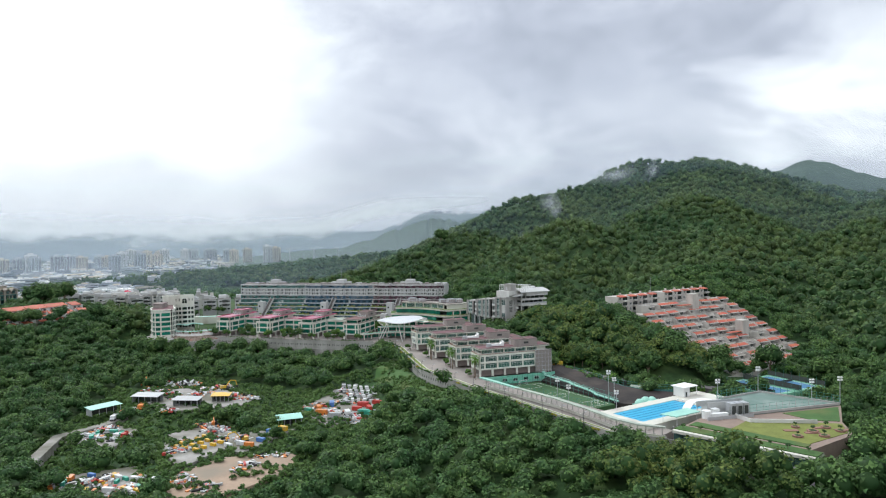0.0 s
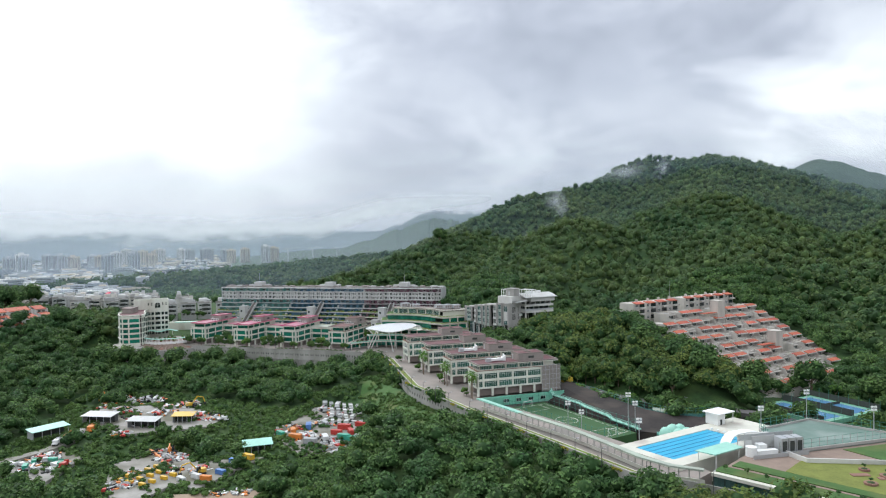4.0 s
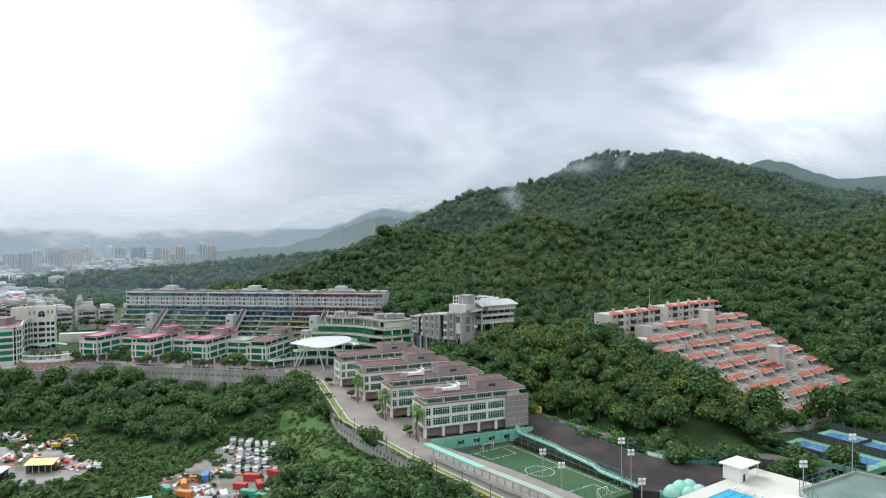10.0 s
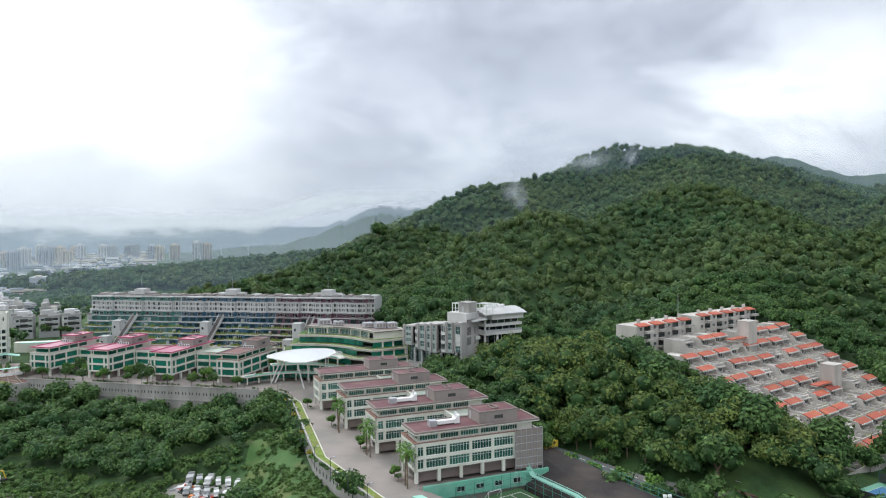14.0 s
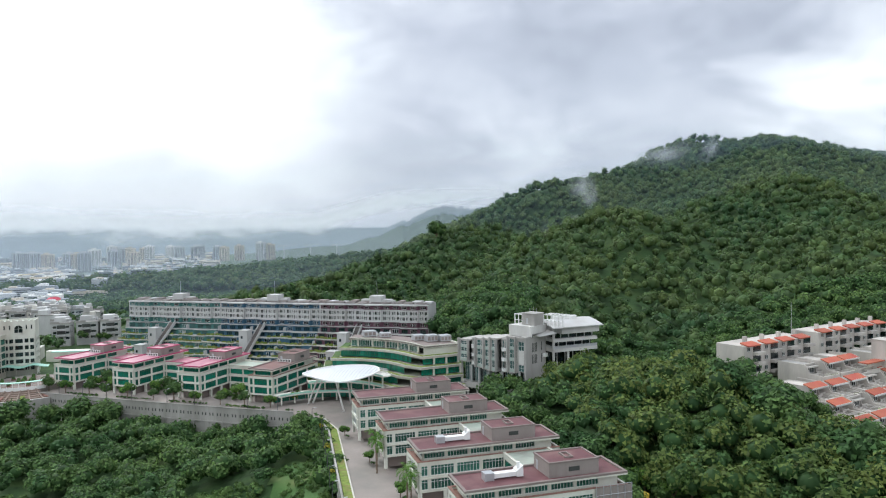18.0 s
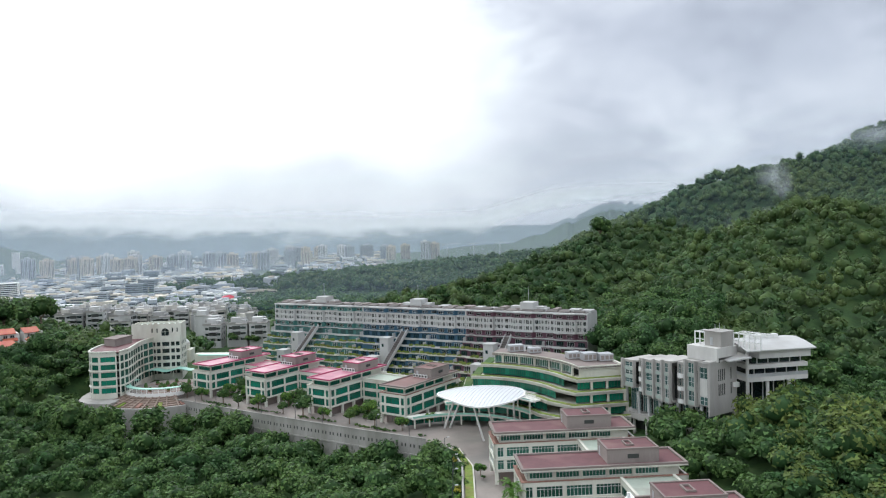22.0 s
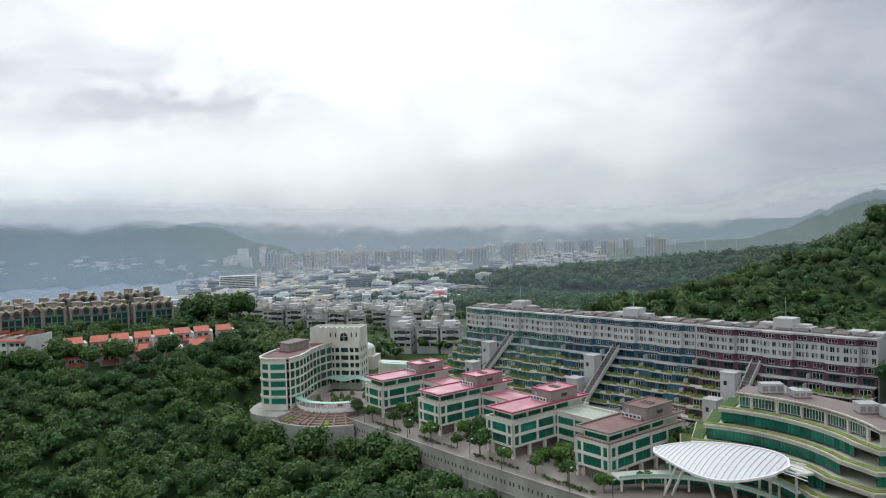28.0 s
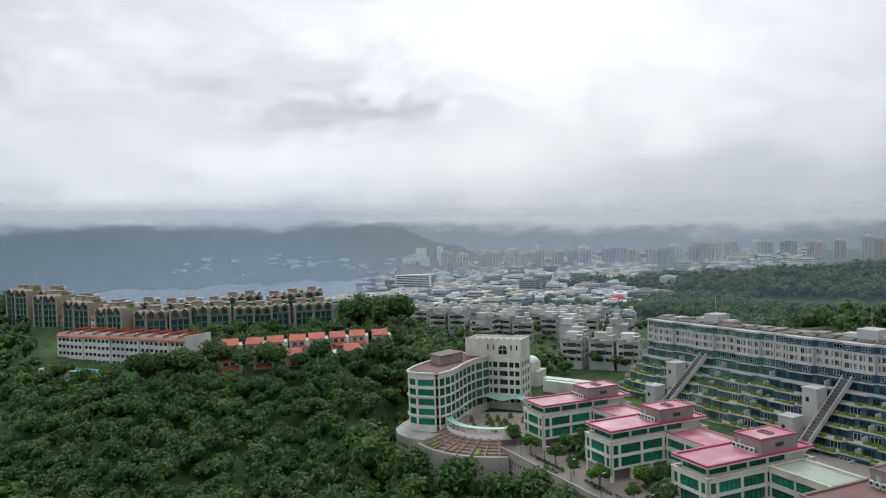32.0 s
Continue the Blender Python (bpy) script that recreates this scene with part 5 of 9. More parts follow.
rim = INNER + OUTER[::-1]
part("cornice", Shape().band(offset_line(rim, 0.35), offset_line(rim, -0.35), 18.8, 19.35), M_CREAM, rounded)
for z in (5.55, 11.65):
    part("string_course", Shape().band(offset_line(rim, 0.42), rim, z - 0.12, z + 0.12), M_CREAM, rounded)
part("interior", Shape().prism([(p[0] * 0.8 - 197.5 * 0.2, p[1] * 0.86 + 458 * 0.14) for p in full], 0, 18.5), M_CORE, rounded)
part("plant_room", Shape().prism([(-205, 458), (-198.5, 456.5), (-199.5, 468), (-206.5, 468)], 18.8, 21.6), M_PENT, rounded)
part("plant_room_roof", Shape().prism([(-205.3, 457.7), (-198.2, 456.2), (-199.2, 468.3), (-206.8, 468.3)], 21.6, 21.9), M_PARAPET, rounded)
# tower
T_A, T_B = Vector((-205.8, 475.4)), Vector((-186.9, 483.8))
tl = (T_B - T_A).length
T_M = Matrix.Translation((T_A.x, T_A.y, 0)) @ Matrix.Rotation(math.atan2(T_B.y - T_A.y, T_B.x - T_A.x), 4, "Z")
tower = thing("arched_tower", "cream tower block with square windows and one tall arched window", "building", m=T_M)
s = Shape()
put = lambda m, w, h: part("window", window_mesh(w, h, 2, M_FRAMEGREEN, M_DARKGLASS), (), tower, m=m)
trows = [(z, z + 1.8) for z in (2.9, 5.95, 9.0, 12.05, 15.1)]
wall_run(s, put, tl, trows, [(8.2, 9.75), (10.3, 11.85), (12.6, 15.6), (16.3, 17.85), (18.4, 19.95)], z0=0, z1=20.0, m=pose(0, 0, 0))
wall_run(s, put, 11.0, trows, [(1.5, 3.2), (4.6, 6.3), (7.6, 9.3)], z0=0, z1=20.0, m=pose(tl, 0, 0, 0, 0, 90))
s.box(0, 0, 20.0, tl, 0.45, 24.9).box(tl - 0.45, 0.45, 20.0, tl, 11, 24.9).box(0, 0.45, 10, 0.45, 11, 24.9).box(0, 10.55, 0, tl, 11, 24.9)
for i in range(9):
    s.box(i * tl / 9 + 0.3, -0.06, 24.9, (i + 1) * tl / 9 - 0.5, 0.4, 25.4)
part("wall", s, M_CREAM, tower)
part("roof", Shape().box(0.45, 0.45, 24.0, tl - 0.45, 10.55, 24.3), M_PALEROOF, tower)
part("interior", Shape().box(0.9, 0.9, 0, tl - 0.9, 10.2, 24.0), M_CORE, tower)
arch = Shape()
pts = [(12.4, 19.6), (15.8, 19.6)] + [(14.1 + 1.7 * math.cos(radians(a)), 21.4 + 1.7 * math.sin(radians(a))) for a in range(0, 181, 20)]
arch.face([(x, -0.06, z) for x, z in pts])
part("arched_window", arch, M_DARKGLASS, tower)
frame_s = Shape()
for p, q in zip(pts, pts[1:] + pts[:1]):
    frame_s.beam((p[0], -0.1, p[1]), (q[0], -0.1, q[1]), 0.22)
frame_s.beam((14.1, -0.1, 19.6), (14.1, -0.1, 23.1), 0.12).beam((12.4, -0.1, 21.4), (15.8, -0.1, 21.4), 0.12)
part("arch_frame", frame_s, M_CREAM, tower)
for x in (8.6, 10.7, 17.2, 19.2):
    part("small_window", Shape().box(x - 0.25, -0.04, 21.2, x + 0.25, 0.02, 23.0), M_DARKGLASS, tower)

# oval court, stepped fan below it, plinth
OC = (-177.0, 460.5)
court = solid("oval_court", Shape().prism(arc(OC, 15.5, 0, 350, 35), -12, 2.0), M_PAVE, "round paved court with planters beside the tower", "court", kind="structure")
for r in (3.2, 6.2, 10.5):
    part("paving_ring", Shape().band(arc(OC, r, 0, 360, 32), arc(OC, r - 0.5, 0, 360, 32), 2.0, 2.03), M_TERRACE, court)
for i in range(14):
    a = 2 * math.pi * i / 14
    rr = 3.0 if i % 2 else 8.5
    ob = thing("court_planter", "round red-brown planter with a clipped shrub on the court", "planter", "court planters", pose(OC[0] + rr * math.cos(a), OC[1] + rr * math.sin(a), 2.0))
    part("tub", Shape().rod((0, 0, 0), (0, 0, 0.5), 0.9, 1.0, 12), M_TERRACE, ob)
    part("shrub", Shape().dome((0, 0, 0.5), 0.8, 0.8, 1.0 + 0.4 * (i % 3), 9, 3), M_LEAF, ob)
M_BROWNPAVE = material("brown_paving", (0.235, 0.175, 0.14), 0.85, 0.18, 3.0, 2.0, 0.1)
fan_parts = thing("stepped_fan", "fan of brown-grey paved steps below the round court", "terrace steps", kind="structure")
for k in range(6):
    r0, r1, z = 15.5 + 1.75 * k, 17.25 + 1.75 * k, 1.6 - 0.42 * k
    part("tread", Shape().band(arc(OC, r0, 188, 318, 26), arc(OC, r1, 188, 318, 26), z - 6, z), M_BROWNPAVE, fan_parts)
for i in range(14):
    a = radians(190 + 9.6 * i)
    p = [(OC[0] + r * math.cos(a), OC[1] + r * math.sin(a)) for r in (15.5, 26.0)]
    d = Vector((-math.sin(a), math.cos(a))) * 0.25
    part("rib", Shape().prism([(p[0][0] - d.x, p[0][1] - d.y), (p[1][0] - d.x, p[1][1] - d.y), (p[1][0] + d.x, p[1][1] + d.y), (p[0][0] + d.x, p[0][1] + d.y)], -3, [2.0, -0.1, -0.1, 2.0]), M_BROWNPAVE, fan_parts)
    if i % 2:
        q = [(OC[0] + r * math.cos(a + 0.07), OC[1] + r * math.sin(a + 0.07)) for r in (21.5, 25.0)]
        e = d * 3
        part("flower_bed", Shape().prism([(q[0][0] - e.x, q[0][1] - e.y), (q[1][0] - e.x, q[1][1] - e.y), (q[1][0] + e.x, q[1][1] + e.y), (q[0][0] + e.x, q[0][1] + e.y)], -2, [0.7, 0.0, 0.0, 0.7]), M_TERRACE if i % 4 == 1 else M_PLANTER, fan_parts)
part("plinth", Shape().band(arc(OC, 26.0, 184, 320, 30), arc(OC, 27.0, 184, 320, 30), -15, -0.2), M_WALLCONC, fan_parts)
gal = thing("glass_walkway", "curved pale teal glass canopy round the court", "canopy")
part("roof", Shape().band(arc(OC, 13.8, 178, 330, 30), arc(OC, 16.2, 178, 330, 30), 4.6, 4.75), M_TEAL, gal)
for p in arc(OC, 16.0, 182, 326, 18):
    part("post", Shape().rod((p[0], p[1], 1.6), (p[0], p[1], 4.6), 0.09), M_WHITE, gal)
part("balustrade", Shape().band(arc(OC, 15.9, 180, 328, 30), arc(OC, 16.05, 180, 328, 30), 1.5, 2.9), M_WHITE, gal)
ent = thing("wavy_canopy", "wavy pale teal entrance canopy at the tower foot", "canopy", m=T_M)
wave = Shape()
for i in range(14):
    x0, x1 = 7 + i * 1.35, 7 + (i + 1) * 1.35
    z0, z1 = 5.0 + 0.5 * math.sin(i * 0.8), 5.0 + 0.5 * math.sin((i + 1) * 0.8)
    wave.prism([(x0, -5.5), (x1, -5.5), (x1, -0.1), (x0, -0.1)], [z0, z1, z1, z0], [z0 + 0.15, z1 + 0.15, z1 + 0.15, z0 + 0.15])
part("roof", wave, M_TEAL, ent)
for i in range(4):
    part("post", Shape().rod((9 + 4.5 * i, -5, 1.9), (9 + 4.5 * i, -5, 4.7), 0.14), M_CREAM, ent)
# plinth of the rounded end
PL = [(-184.5, 436.0), (-190, 434.6), (-196, 435.4), (-201, 438.6), (-204.6, 444), (-208, 452)]
pl = Shape().prism(PL + [(-200, 470), (-185, 452)], -16, 0.8)
plinth = solid("plinth", pl, M_WALLCONC, "curved grey concrete plinth with small square openings", "wall", kind="structure")
for (ax, ay), (bx, by) in zip(PL, PL[1:]):
    a, b = Vector((ax, ay)), Vector((bx, by))
    d = (b - a).normalized()
    o = Vector((-d.y, d.x)) * -1
    for k in (0.2, 0.5, 0.8):
        c = a.lerp(b, k)
        for z in (-2.4, -5.4):
            # Each opening is a block painted near-black, as if shaded inside.
            part("opening", Shape().prism([c + o * -0.05 - d * 0.35, c + o * -0.05 + d * 0.35, c + o * 0.3 + d * 0.35, c + o * 0.3 - d * 0.35], z, z + 0.9), M_CORE, plinth)


# ---- terraced houses on the slope ----
ROW_DIR = Vector((0.832, 0.555))
DOWN_DIR = Vector((0.40, -0.917))
HOUSE_ANG = math.degrees(math.atan2(ROW_DIR.y, ROW_DIR.x))
hill = random.Random(5)


def terrace_house(width, depth, tiled):
    """One house of a row: a block with a curved side wall that sweeps down to a deep walled terrace, a loggia, and a clay roof over one half or none."""
    ob = thing("terrace_house", "pale rendered terrace house with " + ("orange clay roof and walled terrace" if tiled else "flat roof and deep walled terrace"), "house", "houses stepping down the slope")
    w, d = width, depth
    half, span = w * 0.54, w * 0.86
    part("wall", Shape().box(0.15, 0, 0, half, d, 5.5).box(half, 1.6, 0, w - 0.15, d, 4.9).box(0.15, -0.12, 2.55, half, 0.0, 2.95), M_ROUGHCAST, ob)
    if tiled:
        part("fascia", Shape().box(0.1, -1.62, 5.0, span, -1.5, 5.42), M_WHITEWALL, ob, "white roof edge")
        part("roof", Shape().prism([(0.1, -1.5), (span, -1.5), (span, 1.0), (0.1, 1.0)], [5.2, 5.2, 6.0, 6.0], [5.4, 5.4, 6.25, 6.25]), M_ORANGE, ob, "orange clay tile roof")
        part("gable_wall", Shape().prism([(0.2, -0.1), (span - 0.3, -0.1), (span - 0.3, 1.0), (0.2, 1.0)], 4.9, [5.5, 5.5, 5.95, 5.95]), M_ROUGHCAST, ob)
    else:
        part("roof_parapet", Shape().box(0.15, -0.15, 5.5, half, 0.15, 6.0).box(half - 0.3, 0.15, 5.5, half, d, 6.0), M_ROUGHCAST, ob)
        part("roof_deck", Shape().box(0.2, 0.15, 5.5, half - 0.3, d, 5.56), M_PAVEGREY, ob)
    part("roof_terrace", Shape().box(half, 1.6, 4.9, w - 0.15, d, 5.0), M_PAVEGREY, ob)
    for x, low in ((0.0, 3.4), (half, 2.2), (w - 0.3, 3.4)):
        prof = [(d, 5.75), (0.2, 5.75), (-0.5, 5.3), (-1.0, 4.4), (-1.4, 3.6), (-4.9, low), (-4.9, -1.0)]
        if x == half:
            prof = [(d, 5.6), (0.4, 5.6), (-0.2, 4.6), (-0.6, 3.2), (-2.6, 2.9), (-2.6, -1.0)]
        side = Shape()
        side.face([(x, y, z) for y, z in prof] + [(x, d, -1)])
        side.face(([(x + 0.3, y, z) for y, z in prof] + [(x + 0.3, d, -1)])[::-1])
        for (y0, z0), (y1, z1) in zip(prof, prof[1:]):
            side.face([(x, y0, z0), (x, y1, z1), (x + 0.3, y1, z1), (x + 0.3, y0, z0)][::-1])
        part("side_wall", side, M_ROUGHCAST, ob)
    part("terrace_floor", Shape().box(0.3, -4.7, -1.0, w - 0.3, 1.6, 2.2), M_PAVEGREY, ob)
    part("terrace_parapet", Shape().prism([(0.3, -4.9), (w - 0.3, -4.9), (w - 0.3, -4.6), (0.3, -4.6)], -1.0, 3.2), M_ROUGHCAST, ob)
    part("lintel", Shape().box(0.3, -1.2, 4.95, half, -0.1, 5.3), M_ROUGHCAST, ob)
    part("balcony", Shape().box(0.3, -1.3, 2.3, half, -1.1, 3.25).box(half + 0.3, -0.3, 2.2, w - 0.4, -0.1, 3.3).prism([(half + 0.4, -2.6), (w * 0.8, -3.2), (w * 0.8, -3.0), (half + 0.4, -2.4)], 2.2, 3.1), M_ROUGHCAST, ob)
    part("window", window_mesh(round(half - 1.6, 1), 1.4, 3, M_FRAMEWHITE, M_DARKGLASS), (), ob, m=pose(half / 2 + 0.2, -0.2, 3.4))
    part("window", window_mesh(1.9, 1.5, 2, M_FRAMEWHITE, M_DARKGLASS), (), ob, m=pose((half + w) / 2, 1.4, 2.7))
    part("window", window_mesh(1.2, 0.9, 2, M_FRAMEWHITE, M_DARKGLASS), (), ob, m=pose(w * 0.3, -5.0, 1.2))
    part("planting", Shape().prism([(w * 0.62, -4.5), (w - 0.5, -4.5), (w - 0.6, -3.7), (w * 0.66, -3.9)], 2.2, [3.1, 3.3, 2.9, 3.0]), M_PLANTER, ob, "green shrubs in a terrace trough")
    return ob


T0 = Vector((92.2, 365.0))
kinds = {}
for row in range(9):
    count = 9
    for col in range(count):
        p = T0 + ROW_DIR * (col * 8.7 + (row % 2) * 0.0) + DOWN_DIR * (7.0 * row)
        z = 18.6 - 2.9 * row
        if (row, col) in ((0, 4), (5, 6), (4, 6), (0, 0)):
            continue
        m = pose(p.x + hill.uniform(-0.3, 0.3), p.y + hill.uniform(-0.3, 0.3), z + hill.uniform(-0.35, 0.35), 0, 0, HOUSE_ANG)
        tiled = (col + 2 * row) % 4 != 1
        if tiled not in kinds:
            kinds[tiled] = terrace_house(8.6, 8.0, tiled)
            kinds[tiled].matrix_world = m
        else:
            copy_thing(kinds[tiled], m)

# Top row: three-storey houses with balconies.
for k, (x0, n) in enumerate(((-4.0, 4), (36.0, 5))):
    for i in range(n):
        p = Vector((84.5, 373.5)) + ROW_DIR * (x0 + i * 8.0 + 4) + Vector((-0.555, 0.832)) * (2.5 if k else 0)
        ob = thing("row_house", "three-storey pale row house with orange roof and open balconies", "house", "row at the top of the slope", pose(p.x, p.y, 20.5, 0, 0, HOUSE_ANG))
        part("wall", Shape().box(0, 0, -6, 7.9, 9, 8.6), M_ROUGHCAST, ob)
        part("roof", Shape().prism([(1.2, -0.7), (6.8, -0.7), (6.8, 2.2), (1.2, 2.2)], [8.4, 8.4, 9.0, 9.0], [8.7, 8.7, 9.35, 9.35]), M_ORANGE, ob)
        for f in range(3):
            part("balcony", Shape().box(3.9, -1.6, 0.1 + 2.9 * f, 7.7, 0.0, 0.9 + 2.9 * f), M_ROUGHCAST, ob)
            # Each loggia is a dark glass sheet standing for the shaded recess.
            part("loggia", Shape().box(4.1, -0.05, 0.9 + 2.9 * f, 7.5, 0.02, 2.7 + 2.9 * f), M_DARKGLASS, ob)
            part("window", window_mesh(1.4, 1.2, 2, M_FRAMEWHITE, M_DARKGLASS), (), ob, m=pose(1.9, -0.22, 1.2 + 2.9 * f))
        part("chimney", Shape().box(7.0, 4.5, 8.6, 7.8, 5.6, 10.2), M_ROUGHCAST, ob)
for p, z0, z1 in (((126.6, 378.5), 8, 28.2), ((146.5, 360.0), -2, 15.8)):
    ob = thing("lift_tower", "tall plain pale lift tower among the terraces", "lift tower", "lift towers on the slope", pose(p[0], p[1], 0, 0, 0, HOUSE_ANG))
    part("shaft", Shape().box(0, 0, z0 - 6, 5.2, 4.6, z1 + 1.2), M_ROUGHCAST, ob)
    part("cap", Shape().box(-0.12, -0.12, z1 + 1.2, 5.32, 4.72, z1 + 1.4), M_ROUGHCAST, ob)
    part("bridge", Shape().box(-9, 1.0, z1 - 7.5, 0, 3.4, z1 - 7.1).box(-9, 1.0, z1 - 7.1, 0, 1.2, z1 - 6.2).box(-9, 1.0, z1 - 4.8, 0, 3.4, z1 - 4.5), M_ROUGHCAST, ob)
    part("bridge_roof", Shape().box(-9, 0.8, z1 - 4.5, 0, 3.6, z1 - 4.2), M_ORANGE, ob)
ob = thing("flag_mast", "thin steel mast behind the top row of houses", "mast", m=pose(110, 402, 24))
part("pole", Shape().rod((0, 0, 0), (0, 0, 14), 0.12, 0.06), M_STEEL, ob)


# ---- sports grounds ----
DECK_Z = 1.4
POOL = [(51.8, 238.6), (59.6, 227.2), (86.2, 245.6), (79.2, 256.8)]
pa, pb = Vector(POOL[0]), Vector(POOL[1])
px = (Vector(POOL[3]) - pa).normalized()
py = (pb - pa).normalized()


def deck_at(x, y):
    return pa + px * x + py * y


DECK = [tuple(deck_at(x, y)) for x, y in ((-3.5, 18.5), (52, 18.5), (52, -4.2), (-3.5, -4.2))]
POOL_L, POOL_W = (Vector(POOL[3]) - pa).length, (pb - pa).length
deck = Shape()
for x0, y0, x1, y1 in ((-3.5, POOL_W, 52, 18.5), (-3.5, -4.2, 52, 0), (-3.5, 0, 0, POOL_W), (POOL_L, 0, 52, POOL_W)):
    deck.prism([tuple(deck_at(x0, y1)), tuple(deck_at(x1, y1)), tuple(deck_at(x1, y0)), tuple(deck_at(x0, y0))], -8, DECK_Z)
solid("pool_deck", deck, M_SLAB, "cream tiled deck round the swimming pool", "pool deck", kind="structure")
pool = thing("swimming_pool", "long blue swimming pool with dark lane lines", "swimming pool")
part("basin", Shape().prism([tuple(deck_at(0, POOL_W)), tuple(deck_at(POOL_L, POOL_W)), tuple(deck_at(POOL_L, 0)), tuple(deck_at(0, 0))], -1.0, DECK_Z - 0.55), M_POOL, pool)
part("water", Shape().prism([tuple(deck_at(0.02, POOL_W - 0.02)), tuple(deck_at(POOL_L - 0.02, POOL_W - 0.02)), tuple(deck_at(POOL_L - 0.02, 0.02)), tuple(deck_at(0.02, 0.02))], DECK_Z - 0.5, DECK_Z - 0.2), M_POOL, pool, "rippled blue water")
M_LANE = material("lane_rope", (0.05, 0.22, 0.42), 0.5, 0.3, 0.6)
for i in range(1, 6):
    y = POOL_W * i / 6
    part("lane_rope", Shape().prism([tuple(deck_at(0.3, y + 0.1)), tuple(deck_at(POOL_L - 0.3, y + 0.1)), tuple(deck_at(POOL_L - 0.3, y - 0.1)), tuple(deck_at(0.3, y - 0.1))], DECK_Z - 0.19, DECK_Z - 0.12), M_LANE, pool)
for i in range(6):
    c = deck_at(POOL_L + 0.5, POOL_W * (i + 0.5) / 6)
    part("starting_block", Shape().box(c.x - 0.3, c.y - 0.3, DECK_Z, c.x + 0.3, c.y + 0.3, DECK_Z + 0.6), M_WHITE, pool)

hutm = Matrix.Translation((*deck_at(39, -3.0), DECK_Z)) @ Matrix.Rotation(math.atan2(px.y, px.x), 4, "Z") @ Matrix.Scale(0.8, 4)
hut = thing("pool_pavilion", "white flat-roofed pool pavilion", "pavilion", m=hutm)
part("wall", Shape().box(0, -3, 0, 4.5, 3, 4.4), M_WHITE, hut)
part("roof", Shape().box(-0.8, -4, 4.4, 9.5, 4, 4.8), M_WHITE, hut)
part("door", Shape().box(1.4, -3.05, 0, 2.6, -2.98, 2.2), M_DARKGLASS, hut)
for x, y in ((8.8, -3.6), (8.8, 3.6)):
    part("post", Shape().rod((x, y, 0), (x, y, 4.4), 0.12), M_WHITE, hut)
slide = thing("pool_canopy", "white curved shelter beside the pool", "shelter", m=Matrix.Translation((*deck_at(22, 17.0), DECK_Z)) @ Matrix.Rotation(math.atan2(px.y, px.x), 4, "Z"))
sl = Shape()
prof = [(-5, 0), (-3.4, 2.6), (-1.8, 3.9), (0, 4.3), (6, 4.0), (10, 3.2)]
for (x0, z0), (x1, z1) in zip(prof, prof[1:]):
    sl.prism([(x0, -1.6), (x1, -1.6), (x1, 1.6), (x0, 1.6)], [z0, z1, z1, z0], [z0 + 0.3, z1 + 0.3, z1 + 0.3, z0 + 0.3])
part("shell", sl, M_WHITE, slide)
for x in (2, 9.5):
    part("post", Shape().rod((x, 0, 0), (x, 0, 3.6), 0.15), M_WHITE, slide)
awn = thing("deck_awning", "pale green glazed awning at the pool corner", "awning", m=Matrix.Translation((*deck_at(11, 20.5), 0)) @ Matrix.Rotation(math.atan2(px.y, px.x), 4, "Z"))
part("roof", Shape().prism([(-6, -3), (6, -3), (7, 3), (-7, 3)], 4.0, [4.3, 4.3, 4.15, 4.15]), M_TEAL, awn)
for x, y in ((-5, -2.5), (5, -2.5), (-6, 2.5), (6, 2.5)):
    part("post", Shape().rod((x, y, -1), (x, y, 4.0), 0.12), M_WHITE, awn)

# Covered walk along the street: a long white roof on posts.
WALK = [(8.5, 291), (22, 270), (35, 251.5), (44, 235), (50.5, 222), (56, 215.5), (63, 212)]
walkway = thing("covered_walkway", "long white-roofed open walkway on slim posts", "walkway")
wo = offset_line(WALK, 2.6)
for i in range(len(WALK) - 1):
    part("roof", Shape().prism([WALK[i], WALK[i + 1], wo[i + 1], wo[i]], [3.9] * 4, [4.05, 4.05, 4.35, 4.35]), M_TEAL if i == 0 else M_PALEROOF, walkway)
    a, b = Vector(WALK[i]), Vector(WALK[i + 1])
    n = round((b - a).length / 3)
    for k in range(n):
        c = a.lerp(b, (k + 0.5) / n)
        part("post", Shape().box(c.x - 0.13, c.y - 0.13, 0, c.x + 0.13, c.y + 0.13, 3.9), M_CONC, walkway)
    part("parapet", Shape().prism([WALK[i], WALK[i + 1], offset_line(WALK, 0.25)[i + 1], offset_line(WALK, 0.25)[i]], 0, 1.0), M_SLAB, walkway)

# Football pitch below the nearest wing.
PITCH = [(16.8, 301.0), (44.5, 258.0), (59.2, 267.4), (33.7, 311.5)]
solid("pitch_base", Shape().prism(PITCH, -14, -2.6), M_TURF, "green artificial turf of a small football pitch", "pitch", kind="structure")
pitch = thing("pitch_markings", "white lines of a small football pitch", "pitch markings", kind="structure")


def on_pitch(u, v, inset=0.06):
    a, b, c, d = (Vector(p) for p in PITCH)
    return a.lerp(b, u).lerp(d.lerp(c, u), v)


def pitch_line(*points):
    for (u0, v0), (u1, v1) in zip(points, points[1:]):
        p, q = on_pitch(u0, v0), on_pitch(u1, v1)
        d = (q - p).normalized()
        n = Vector((-d.y, d.x)) * 0.09
        part("line", Shape().prism([p - n, q - n, q + n, p + n], -2.59, -2.58), M_MARK, pitch)


